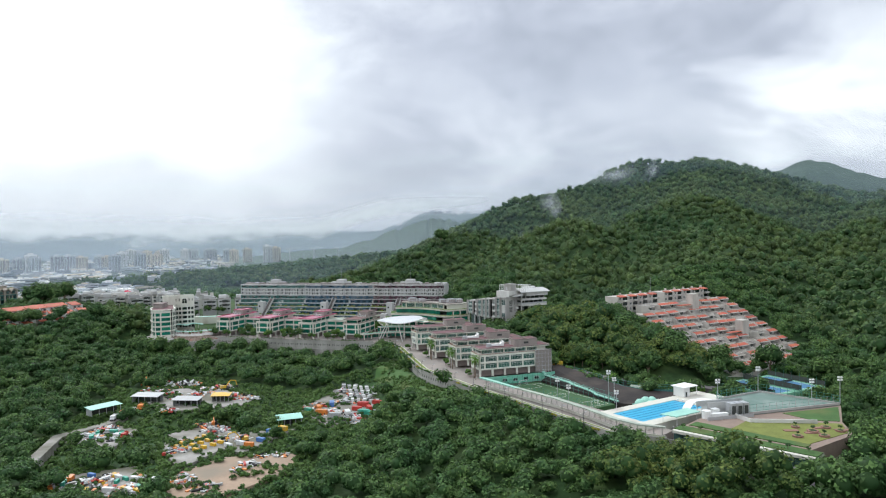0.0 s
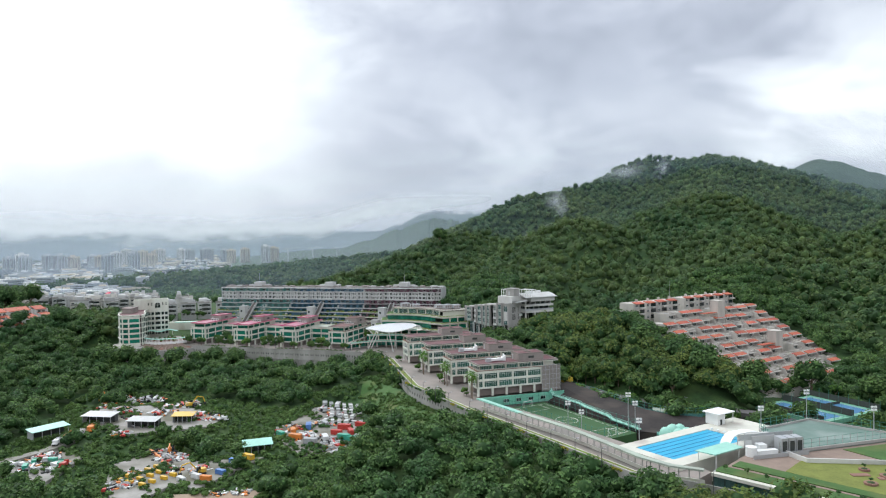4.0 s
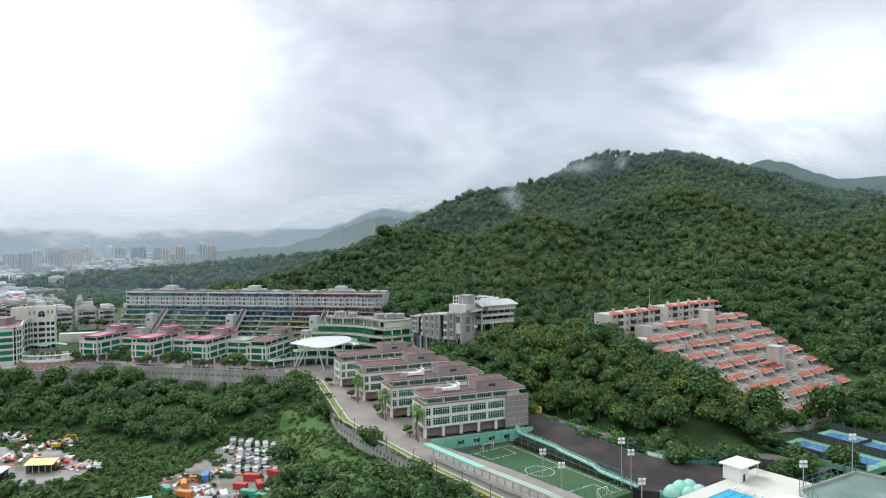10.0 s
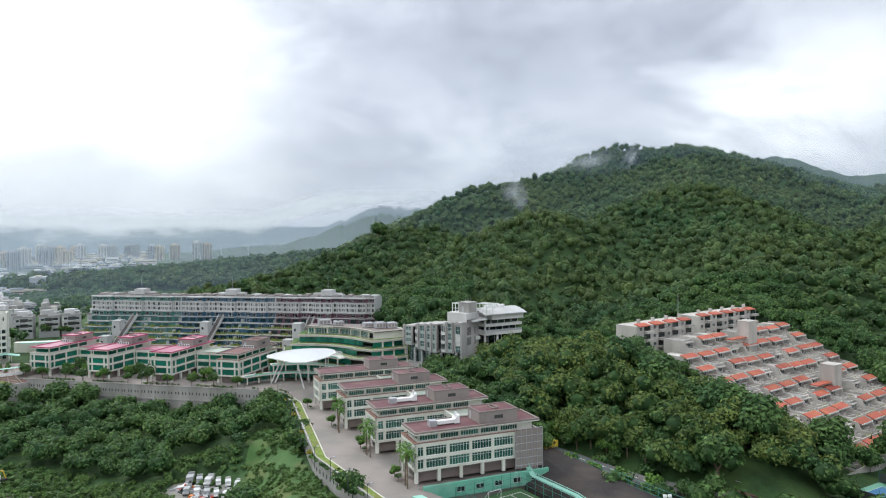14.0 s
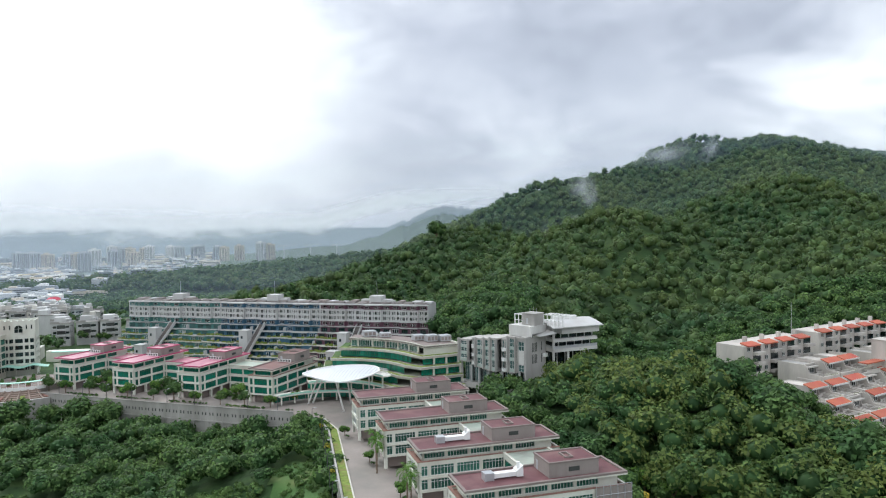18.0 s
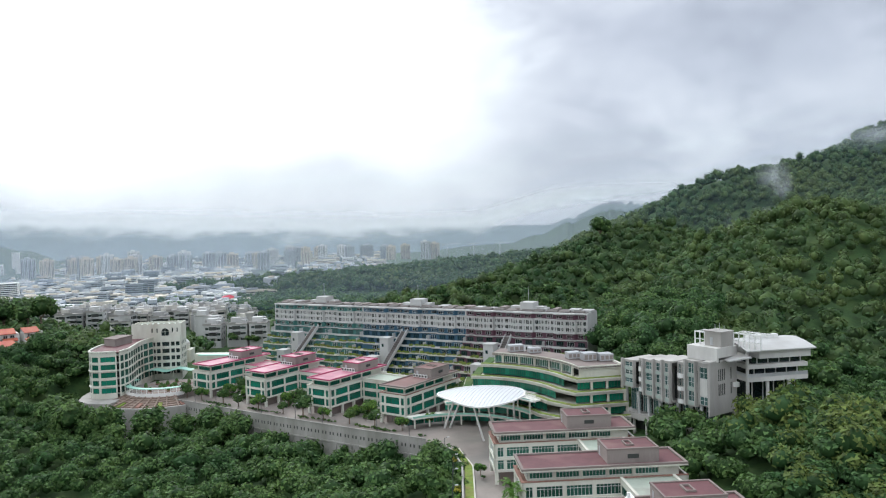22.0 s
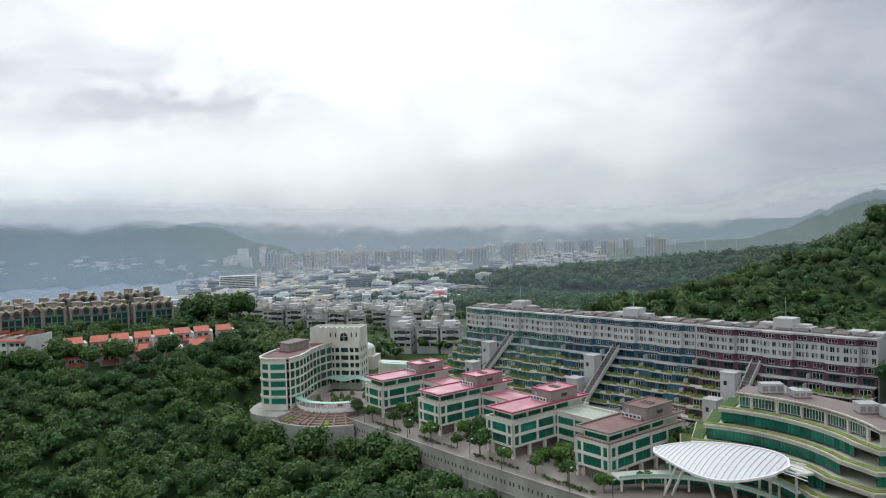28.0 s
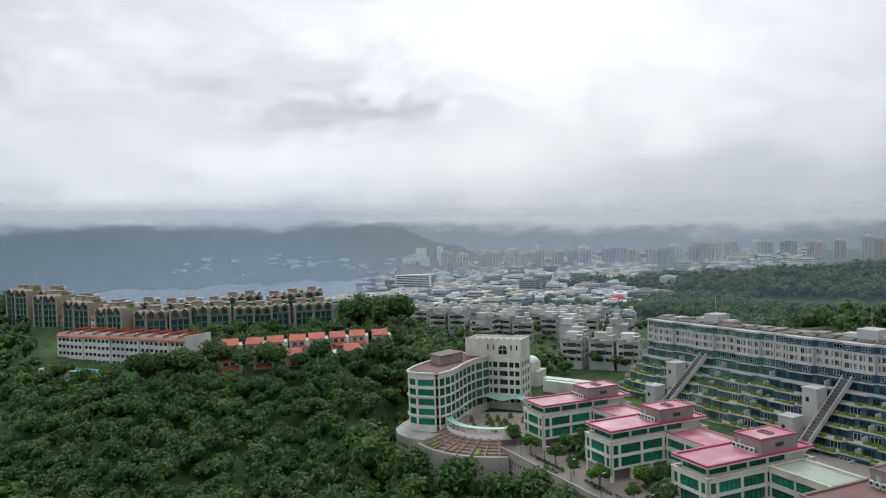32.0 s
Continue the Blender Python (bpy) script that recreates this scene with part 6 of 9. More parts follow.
pitch_line((0.05, 0.08), (0.95, 0.08), (0.95, 0.92), (0.05, 0.92), (0.05, 0.08))
pitch_line((0.5, 0.08), (0.5, 0.92))
pitch_line((0.05, 0.25), (0.19, 0.25), (0.19, 0.75), (0.05, 0.75))
pitch_line((0.95, 0.25), (0.81, 0.25), (0.81, 0.75), (0.95, 0.75))
pitch_line(*[(0.5 + 0.085 * math.cos(a), 0.5 + 0.2 * math.sin(a)) for a in np.linspace(0, 2 * math.pi, 22)])
for u, s_ in ((0.05, -1), (0.95, 1)):
    p, q = on_pitch(u, 0.40), on_pitch(u, 0.60)
    g = thing("football_goal", "white football goal on the pitch", "goal", "football goals")
    bd = (on_pitch(u + 0.03 * s_, 0.5) - on_pitch(u, 0.5))
    for a, b in (((p.x, p.y, -2.58), (p.x, p.y, -0.4)), ((q.x, q.y, -2.58), (q.x, q.y, -0.4)), ((p.x, p.y, -0.4), (q.x, q.y, -0.4))):
        part("post", Shape().rod(a, b, 0.08), M_WHITE, g)
    for e in (p, q):
        part("stay", Shape().rod((e.x, e.y, -0.4), (e.x + bd.x, e.y + bd.y, -2.58), 0.05), M_WHITE, g)

# Fence, teal stair rail and dark netted embankment on the far side of the pitch.
fence = thing("pitch_fence", "tall green steel fence posts and rails round the pitch", "fence")
for a, b, n in ((PITCH[0], PITCH[3], 7), (PITCH[3], PITCH[2], 16), (PITCH[1], PITCH[2], 6), (PITCH[0], PITCH[1], 18)):
    a, b = Vector(a), Vector(b)
    for i in range(n + 1):
        c = a.lerp(b, i / n)
        part("post", Shape().rod((c.x, c.y, -2.6), (c.x, c.y, 1.8), 0.06, n=6), M_TEALSTEEL, fence)
    for z in (-1.2, 0.3, 1.7):
        part("rail", Shape().rod((a.x, a.y, z), (b.x, b.y, z), 0.04, n=5), M_TEALSTEEL, fence)
SL = [(35.5, 313.5), (60.5, 267.5), (80, 261), (93, 278), (84, 282), (75, 284), (68, 291), (61.5, 302.5), (54.5, 317), (46, 332), (41.5, 325)]
solid("netted_slope", Shape().prism(SL, -14, [-2.2, -2.2, -2.4, -1.6, -1.2, -0.9, -0.6, -0.3, 0.4, 1.3, 1.4]), M_DARKSLOPE, "dark net-covered embankment above the pitch", "embankment", kind="structure")
stair = thing("slope_stair", "pale teal zigzag stair with rails down the embankment edge", "stair")
SR = [(39.0, 322, 2.4), (36.6, 318, 1.6), (37.5, 311.5, 0.2), (45.6, 297.5, 0.0), (47.2, 294, -0.4), (53, 282.5, -0.8), (54.2, 279.5, -1.4), (60.5, 268, -1.6)]
for (a, b) in zip(SR, SR[1:]):
    for dz, w in ((0.0, 1.3), (1.0, 0.12), (0.55, 0.1)):
        part("tread_run" if dz == 0 else "rail", Shape().beam((a[0], a[1], a[2] + dz), (b[0], b[1], b[2] + dz), w, 0.3 if dz == 0 else 0.12), M_TEAL, stair)
solid("teal_wall", Shape().prism([(9.2, 303.9), (42.2, 315.4), (42.0, 316.0), (9.0, 304.5)], -2.6, 1.0), M_TEALPAINT, "teal painted basement wall above the pitch", "wall", kind="structure")
for i in range(5):
    c = Vector((9.2, 303.9)).lerp(Vector((42.2, 315.4)), 0.28 + 0.15 * i)
    ob = thing("basement_window", "dark basement window in the teal wall", "window", "basement windows", Matrix.Translation((c.x, c.y, -1.5)) @ Matrix.Rotation(radians(19.2), 4, "Z"))
    part("frame", window_mesh(2.2, 1.3, 2, M_FRAMEWHITE, M_DARKGLASS), (), ob, m=pose(0, -0.1, 0))
scaf = thing("scaffold_screen", "grey scaffold mesh over the end bays of a cream wing", "scaffold")
base = Vector((7.1, 306.0))
wdir, vdir = Vector((0.945, 0.327)), Vector((0.327, -0.945))
for i in range(6):
    c = base + wdir * (27.5 + 1.6 * i) + vdir * 0.7
    part("standard", Shape().rod((c.x, c.y, -1.5), (c.x, c.y, 11.5), 0.07, n=6), M_STEEL, scaf)
for k in range(6):
    a, b = base + wdir * 27.5 + vdir * 0.7, base + wdir * 35.5 + vdir * 0.7
    part("ledger", Shape().rod((a.x, a.y, 2 + 1.9 * k), (b.x, b.y, 2 + 1.9 * k), 0.06, n=6), M_STEEL, scaf)
a, b = base + wdir * 27.4 + vdir * 0.55, base + wdir * 35.6 + vdir * 0.55
part("netting", Shape().prism([a, b, b - vdir * 0.03, a - vdir * 0.03], 1.2, 11.2), M_PENT, scaf)


def floodlight(x, y, z, h, heads=2):
    ob = thing("floodlight_mast", "grey steel floodlight mast with lamp heads", "floodlight", "floodlights", pose(x, y, z))
    part("pole", Shape().rod((0, 0, 0), (0, 0, h), 0.16, 0.09), M_STEEL, ob)
    part("crossarm", Shape().box(-0.9, -0.06, h - 0.2, 0.9, 0.06, h), M_STEEL, ob)
    for k in range(heads):
        for dz in (0.25, -0.75):
            part("lamp_head", Shape().box(-0.85 + 1.0 * k, -0.25, h + dz, -0.15 + 1.0 * k, 0.15, h + dz + 0.5), M_WHITE, ob)


for x, y, z, h in ((57.5, 271.5, -2.5, 11.8), (59.2, 269, -2.5, 9.5), (37.5, 274.5, -2.5, 8.5), (41.0, 268, -2.5, 7.0), (56, 251, 0, 6.0), (92, 247, 1.4, 9), (112.5, 261, 3, 9), (133, 241, 3, 9), (126, 247, 3, 7)):
    floodlight(x, y, z, h)
domes = thing("inflated_domes", "cluster of pale green inflated fabric domes", "dome cover")
for x, y, r, h in ((0, 0, 2.4, 3.2), (2.9, 1.6, 2.2, 2.8), (-2.6, -1.2, 2.1, 2.6), (1.2, -2.4, 2.0, 2.4), (4.6, -0.6, 2.0, 2.2)):
    smooth(part("dome", Shape().dome((70.5 + x, 265.0 + y, -2.3), r, r, h, 14, 5), M_TEAL, domes))
part("dome_base", Shape().rod((71.5, 264.5, -4.5), (71.5, 264.5, -2.2), 6.2, n=18), M_TEALSTEEL, domes)

# Fenced court, roof garden and glazed low range on the east side.
COURT = [(92.5, 249.5), (88.5, 226.5), (132.5, 240.5), (113, 260.5)]
M_COURT = material("worn_green_court", (0.12, 0.185, 0.155), 0.6, 0.18, 5.0, 1.0, 0.05, dirt=(0.21, 0.265, 0.235), dirt_at=0.5)
solid("court_slab", Shape().prism([COURT[1], COURT[2], COURT[3], COURT[0]], -8, 3.0), M_COURT, "pale worn green rooftop sports court", "court", kind="structure")
cf = thing("court_fence", "green steel fence with cream posts round the court", "fence")
for a, b, n in ((COURT[0], COURT[1], 9), (COURT[1], COURT[2], 17), (COURT[2], COURT[3], 11), (COURT[3], COURT[0], 9)):
    a, b = Vector(a), Vector(b)
    for i in range(n):
        c = a.lerp(b, i / n)
        part("post", Shape().rod((c.x, c.y, 3.0), (c.x, c.y, 6.2), 0.08, n=6), M_TEALSTEEL if n != 17 else M_CONC, cf)
    for z in (3.9, 5.0, 6.15):
        part("rail", Shape().rod((a.x, a.y, z), (b.x, b.y, z), 0.05, n=5), M_TEALSTEEL, cf)
    part("kerb_wall", Shape().beam((a.x, a.y, 3.2), (b.x, b.y, 3.2), 0.4, 0.8), M_CONC, cf)
GARDEN = [(70.5, 217.5), (98, 190.5), (118, 205), (122, 219), (132.8, 240.2), (88.7, 226.3), (84, 232)]
garden = solid("garden_roof", Shape().prism(GARDEN, -8, 2.6), M_BROWNPAVE, "planted flat roof with lawn and timber decks", "roof garden", kind="structure")
part("lawn", Shape().prism([(97.8, 194.5), (117, 206.5), (120.5, 216.5), (93.5, 223), (84, 213)], 2.6, 2.75), M_YGRASS, garden)
part("green_roof_strip", Shape().prism([(72, 217.5), (97.5, 192.5), (100, 195), (75.5, 221)], 2.6, 2.85), M_GRASS, garden)
part("grass_plot", Shape().prism([(113.5, 221), (121.5, 219.5), (130.5, 237.5), (108, 230.5)], 2.6, 2.78), M_GRASS, garden)
part("balustrade", Shape().prism([(90, 226.2), (92.5, 219.5), (113, 217), (113, 217.4), (92.8, 219.9), (90.4, 226.4)], 2.6, 3.9), M_WHITEWALL, garden)
for x, y, r in ((100, 203, 1.6), (107, 208, 1.8), (113, 212, 1.5), (108, 203, 1.6), (115.5, 208, 1.5), (104, 213, 1.3)):
    ob = thing("timber_planter", "round red-brown timber bench planter with a small tree", "planter", "roof garden planters", pose(x, y, 2.75))
    part("bench", Shape().rod((0, 0, 0), (0, 0, 0.5), r, n=10), M_TERRACE, ob)
    part("soil", Shape().rod((0, 0, 0.5), (0, 0, 0.55), r * 0.6, n=10), M_SOIL, ob)
for k in range(4):
    c = Vector((101 + 5.2 * k, 209.5 + 1.2 * k - (k % 2) * 4))
    solid("timber_deck", Shape().box(c.x - 2.2, c.y - 0.9, 2.751, c.x + 2.2, c.y + 0.9, 2.95), M_TERRACE, "red-brown timber deck on the roof lawn", "deck", "roof garden decks")
plant = thing("cooling_plant", "grey cooling towers and ducts on the sports building roof", "cooling plant", m=pose(84.5, 226.5, 2.6, 0, 0, 14))
for k in range(3):
    part("tower", Shape().box(4.2 + 2.4 * k, -1.4, 0.4, 6.2 + 2.4 * k, 1.8, 4.6), M_STEEL, plant)
    part("intake", Shape().box(4.5 + 2.4 * k, -1.48, 1.0, 5.9 + 2.4 * k, -1.38, 3.8), M_CORE, plant)
part("duct", Shape().box(-3, -1.0, 0.4, 3.4, 0.6, 1.6).box(-1, 1.0, 0.4, 1.4, 3.2, 2.6), M_WHITE, plant)
part("tank", Shape().rod((-4, 0.5, 0), (-4, 0.5, 2.6), 1.5, n=14), M_WHITE, plant)
part("housing", Shape().box(-1.5, 3.6, 0, 6, 7.2, 4.2), M_FACADE, plant)
part("railing", Shape().box(-5.5, -2.6, 0, 12, -2.45, 1.1).box(-5.5, 4.0, 3.2, 12, 4.1, 4.9), M_STEEL, plant)
low = thing("glazed_range", "long low range with teal glass band under a concrete ledge", "building")
A0, A1 = Vector((66.0, 214.5)), Vector((96.5, 184.5))
ld = (A1 - A0).normalized()
ln = Vector((-ld.y, ld.x)) * -1
part("ledge", Shape().prism([A0 + ln * 1.2, A1 + ln * 1.2, A1 - ln * 6, A0 - ln * 6], 1.5, 2.3), M_SLAB, low)
part("terrace_bed", Shape().prism([A0 - ln * 0.5, A1 - ln * 0.5, A1 - ln * 5.5, A0 - ln * 5.5], 2.3, 2.55), M_GRASS, low)
for i in range(14):
    c = A0.lerp(A1, (i + 0.5) / 14)
    part("window", window_mesh(2.9, 2.9, 3, M_FRAMEGREEN, M_GREYGREEN), (), low, m=Matrix.Translation((c.x, c.y, -1.6)) @ Matrix.Rotation(math.atan2(ld.y, ld.x), 4, "Z"))
part("lower_wall", Shape().prism([A0 + ln * 0.1, A1 + ln * 0.1, A1 - ln * 6, A0 - ln * 6], -12, -1.6), M_CONC, low)
part("interior", Shape().prism([A0 - ln * 1.0, A1 - ln * 1.0, A1 - ln * 6, A0 - ln * 6], -1.6, 1.5), M_CORE, low)
solid("lower_road", Shape().prism([A0 + ln * 8 - ld * 6, A1 + ln * 8 + ld * 10, A1 + ln * 0.2 + ld * 10, A0 + ln * 0.2 - ld * 6], -18, -4.2), M_ASPHALT, "grey service road below the glazed range", "road", kind="structure")
rw = Shape().prism([A0 + ln * 8.5 - ld * 6, A1 + ln * 8.5 + ld * 10, A1 + ln * 8.0 + ld * 10, A0 + ln * 8.0 - ld * 6], -20, -3.2)
solid("service_road_wall", rw, M_WALLCONC, "grey parapet wall of the service road", "wall", kind="structure")
for k in range(3):
    c = A0.lerp(A1, 0.25 + 0.22 * k) + ln * 5
    solid("road_marking", Shape().box(c.x - 1.4, c.y - 0.15, -4.199, c.x + 1.4, c.y + 0.15, -4.18), M_YELLOW, "yellow painted road marking", "marking", kind="structure", m=None)

sf = thing("slope_fence", "green steel fence along the top of the dark embankment", "fence")
FENCE = [(46, 332.5), (54.6, 317.6), (61.7, 303), (68.2, 291.6), (75, 284.6), (84, 282.6), (92, 284), (98, 288)]
for (ax, ay), (bx, by) in zip(FENCE, FENCE[1:]):
    a, b = Vector((ax, ay)), Vector((bx, by))
    n = max(1, round((b - a).length / 3.0))
    for i in range(n):
        c = a.lerp(b, i / n)
        part("post", Shape().rod((c.x, c.y, -1.5), (c.x, c.y, 1.6), 0.07, n=6), M_TEALSTEEL, sf)
    for z in (-0.4, 0.6, 1.55):
        part("rail", Shape().rod((ax, ay, z), (bx, by, z), 0.06, n=5), M_TEALSTEEL, sf)
    part("toe_wall", Shape().beam((ax, ay, -1.1), (bx, by, -1.1), 0.3, 0.9), M_TEALWALL, sf)

# Road, parking bay, tennis courts at the foot of the slope houses.
ROAD = [(45, 340), (50, 333), (58, 320), (66, 309), (76, 301.5), (86, 297), (97, 292), (106, 285), (114, 274)]
solid("campus_road", Shape().prism(offset_line(ROAD, -2.8) + offset_line(ROAD, 2.8)[::-1], -8, -0.9), M_ASPHALT, "dark road winding past the wooded knoll", "road", kind="structure")
for i in range(9):
    c = Vector((50, 333)).lerp(Vector((66, 309)), i / 8)
    solid("road_line", Shape().prism([c + Vector((-0.62, 0.78)), c + Vector((0.46, -0.9)), c + Vector((0.62, -0.78)), c + Vector((-0.46, 0.9))], -0.895, -0.88), M_MARK, "white dashed road line", "marking", "road lines", kind="structure")
solid("parking_bay", Shape().prism([(84, 300), (92, 292), (102, 304), (94, 311)], -6, -0.5), M_MAROON, "red paved parking bay under trees", "parking", kind="structure")
solid("green_circle", Shape().rod((75.6, 291.2, -4), (75.6, 291.2, -0.8), 4.6, n=28), M_PALEROOF, "pale green round play area", "play area", kind="structure")
solid("yellow_mat", Shape().prism([(45, 334), (49, 336), (48, 338.5), (44, 336.5)], 0, 1.9), M_YELLOW, "bright yellow cover beside the road", "cover")
M_COURTBLUE = material("blue_court_paint", (0.05, 0.16, 0.30), 0.6, 0.08, 5.0)
M_COURTGREEN = material("green_court_paint", (0.16, 0.36, 0.24), 0.6, 0.1, 5.0)
for k in range(2):
    tc = thing("tennis_court", "blue and green tennis court with white lines and a dark net", "tennis court", "tennis courts", pose(109.6 + 14.2 * k, 302 + 7.6 * k, -1.6, 0, 0, -62))
    part("surround", Shape().box(4, 0, -1.6, 32, 15, 0.0), M_COURTGREEN, tc)
    part("playing_area", Shape().box(6, 2.5, 0.0, 30, 12.5, 0.03), M_COURTBLUE, tc)
    for x0, y0, x1, y1 in ((6, 2.5, 30, 2.62), (6, 12.38, 30, 12.5), (6, 2.62, 6.12, 12.38), (29.88, 2.62, 30, 12.38), (11.5, 7.45, 24.5, 7.55), (11.5, 4, 11.6, 11), (24.4, 4, 24.5, 11)):
        part("line", Shape().box(x0, y0, 0.03, x1, y1, 0.045), M_MARK, tc)
    part("net", Shape().box(17.95, 2, 0.03, 18.05, 13, 1.0), M_CORE, tc)
    for x in range(4, 33, 4):
        for y in (0, 15):
            part("fence_post", Shape().rod((x, y, 0), (x, y, 3.6), 0.06, n=6), M_TEALSTEEL, tc)
    for y in (0, 15):
        part("fence_screen", Shape().box(4, y - 0.02, 0.2, 32, y + 0.02, 2.2), M_CORE, tc, "dark windbreak netting")


# ---- scrap and lorry yards in the valley ----
for name, m, z, outline in PADS:
    solid(name, Shape().prism(outline, -34, z), m, "rough open yard of " + ("pale concrete" if m is M_YARD else "bare brown earth") + " among trees", "yard", kind="structure")
solid("yard_track", Shape().prism([(-172, 279), (-163, 243), (-159, 245), (-167, 277), (-156, 298), (-154, 327), (-159, 328), (-160, 298)], -34, -15.2), M_YARD, "pale rough track between the yards", "track", kind="structure")

M_PAINTS = [material("lorry_paint", c, 0.4, 0.15, 1.5, 4, 0.03, dirt=(0.3, 0.27, 0.22), dirt_at=0.66) for c in ((0.58, 0.58, 0.57), (0.45, 0.05, 0.04), (0.62, 0.38, 0.03), (0.05, 0.32, 0.22), (0.08, 0.18, 0.42), (0.6, 0.2, 0.04), (0.35, 0.36, 0.36))]
M_TYRE = material("tyre_rubber", (0.025, 0.025, 0.025), 0.9, 0.1)
yard_rng = random.Random(11)
_wheel = Shape().rod((-0.14, 0, 0.48), (0.14, 0, 0.48), 0.48, n=10).mesh("wheel", M_TYRE)
_protos = {}


def lorry(paint, m, label_colour):
    key = ("lorry", paint)
    if key in _protos:
        return copy_thing(_protos[key], m)
    ob = thing("lorry", f"parked {label_colour} lorry with a box body", "lorry", "parked lorries", m)
    part("cab", Shape().prism([(-1.1, 2.6), (1.1, 2.6), (1.1, 4.4), (-1.1, 4.4)], 0.5, [2.9, 2.9, 2.5, 2.5]), M_PAINTS[paint], ob)
    part("windscreen", Shape().box(-0.95, 4.2, 1.5, 0.95, 4.42, 2.35), M_DARKGLASS, ob)
    part("box_body", Shape().box(-1.2, -3.6, 0.95, 1.2, 2.3, 1.5).box(-1.2, -2.4, 1.5, 1.2, 1.0, 2.7), M_PAINTS[paint if paint else 0], ob)
    part("chassis", Shape().box(-0.5, -3.5, 0.55, 0.5, 2.6, 0.95), M_TYRE, ob)
    for x in (-1.05, 1.05):
        for y in (3.4, -1.2, -2.5):
            part("wheel", _wheel, (), ob, m=pose(x, y, 0))
    _protos[key] = ob
    return ob


def container(paint, m, label_colour):
    key = ("container", paint)
    if key in _protos:
        return copy_thing(_protos[key], m)
    ob = thing("container", f"{label_colour} steel container standing in a yard", "container", "steel containers", m)
    s = Shape().box(-1.2, -3.0, 0.1, 1.2, 3.0, 2.55)
    for i in range(12):
        y = -2.8 + i * 0.5
        s.box(-1.26, y, 0.2, -1.2, y + 0.22, 2.45).box(1.2, y, 0.2, 1.26, y + 0.22, 2.45)
    part("body", s, M_PAINTS[paint], ob)
    part("door", Shape().box(-1.1, -3.08, 0.2, -0.05, -3.0, 2.4).box(0.05, -3.08, 0.2, 1.1, -3.0, 2.4), M_PAINTS[paint], ob)
    part("skid", Shape().box(-1.1, -2.9, 0, -0.8, 2.9, 0.1).box(0.8, -2.9, 0, 1.1, 2.9, 0.1), M_TYRE, ob)
    _protos[key] = ob
    return ob


def shed(x, y, z, w, d, h, angle, roof, label):
    ob = thing("shed", label, "shed", "yard sheds", pose(x, y, z, 0, 0, angle))
    part("roof", Shape().prism([(-0.6, -0.6), (w + 0.6, -0.6), (w + 0.6, d + 0.6), (-0.6, d + 0.6)], [h, h, h + 0.7, h + 0.7], [h + 0.15, h + 0.15, h + 0.85, h + 0.85]), roof, ob)
    part("back_wall", Shape().box(0, d - 0.2, 0, w, d, h + 0.5), M_PAINTS[6], ob)
    part("side_wall", Shape().box(0, 0, 0, 0.2, d - 0.2, h), M_PAINTS[6], ob)
    for i in range(5):
        part("post", Shape().box(i * (w - 0.2) / 4, 0, 0, i * (w - 0.2) / 4 + 0.2, 0.2, h), M_STEEL, ob)
    # Near-black panel that paints the shade under the shed roof.
    part("shade_wall", Shape().box(0.3, d * 0.6, 0, w - 0.3, d * 0.6 + 0.1, h - 0.4), M_CORE, ob)


COLOURS = ("white", "red", "yellow", "green", "blue", "orange", "grey")
for r in range(4):
    for c in range(6):
        if yard_rng.random() < 0.92:
            p = Vector((-62, 354)) + Vector((3.1 * c, -0.9 * c)) + Vector((1.8, -9.2)) * r
            lorry(yard_rng.choice((0, 0, 0, 6)), pose(p.x, p.y, -14, 0, 0, 10 + yard_rng.uniform(-14, 14)) @ Matrix.Scale(yard_rng.uniform(0.72, 0.9), 4), "white")
for x, y, k, a in ((-47, 316, 1, 80), (-43.5, 310, 1, 20), (-41, 320, 1, 60), (-49, 309, 1, 75), (-45, 302, 3, 70), (-41.5, 300, 3, 65), (-52, 301, 0, 20), (-57, 297, 6, 80), (-64, 303, 5, 70), (-67, 312, 5, 20), (-71, 308, 3, 40), (-62, 318, 4, 10), (-56, 322, 6, 35)):
    container(k, pose(x, y, -14, 0, 0, a) @ Matrix.Scale(0.85, 4), COLOURS[k])
for x, y, k, a in ((-78, 288, 2, 60), (-82, 284, 4, 70), (-80, 280, 0, 65), (-90, 268, 0, 60), (-86, 266, 5, 75), (-83, 272, 4, 60), (-94, 265, 0, 50)):
    container(k, pose(x, y, -16.8, 0, 0, a) @ Matrix.Scale(0.75, 4), COLOURS[k])
for i in range(13):
    p = Vector((-116, 266)) + Vector((2.0, 3.2)) * (i // 3) + Vector((5.4, -2.6)) * (i % 3)
    container(2, pose(p.x + yard_rng.uniform(-0.4, 0.4), p.y, -16.8, 0, 0, 62 + yard_rng.uniform(-6, 6)) @ Matrix.Scale(0.6, 4), "yellow")
for i in range(22):
    p = Vector((-124 - yard_rng.uniform(-16, 18), 224 + yard_rng.uniform(-6, 12)))
    container(yard_rng.choice((5, 4, 2, 0, 3, 5)), pose(p.x, p.y, -17.6, 0, 0, yard_rng.uniform(0, 90)) @ Matrix.Scale(yard_rng.uniform(0.5, 0.8), 4), "painted")
for i in range(12):
    p = Vector((-153 + yard_rng.uniform(-12, 12), 283 + yard_rng.uniform(-8, 8)))
    (container if i % 2 else lorry)(yard_rng.choice((0, 1, 3, 6)), pose(p.x, p.y, -16.4, 0, 0, yard_rng.uniform(0, 90)) @ Matrix.Scale(0.75, 4), "painted")
for i in range(5):
    lorry(5 if i % 2 else 0, pose(-158 + i * 1.5, 303 + 6 * i, -15.2, 0, 0, 10), "painted")
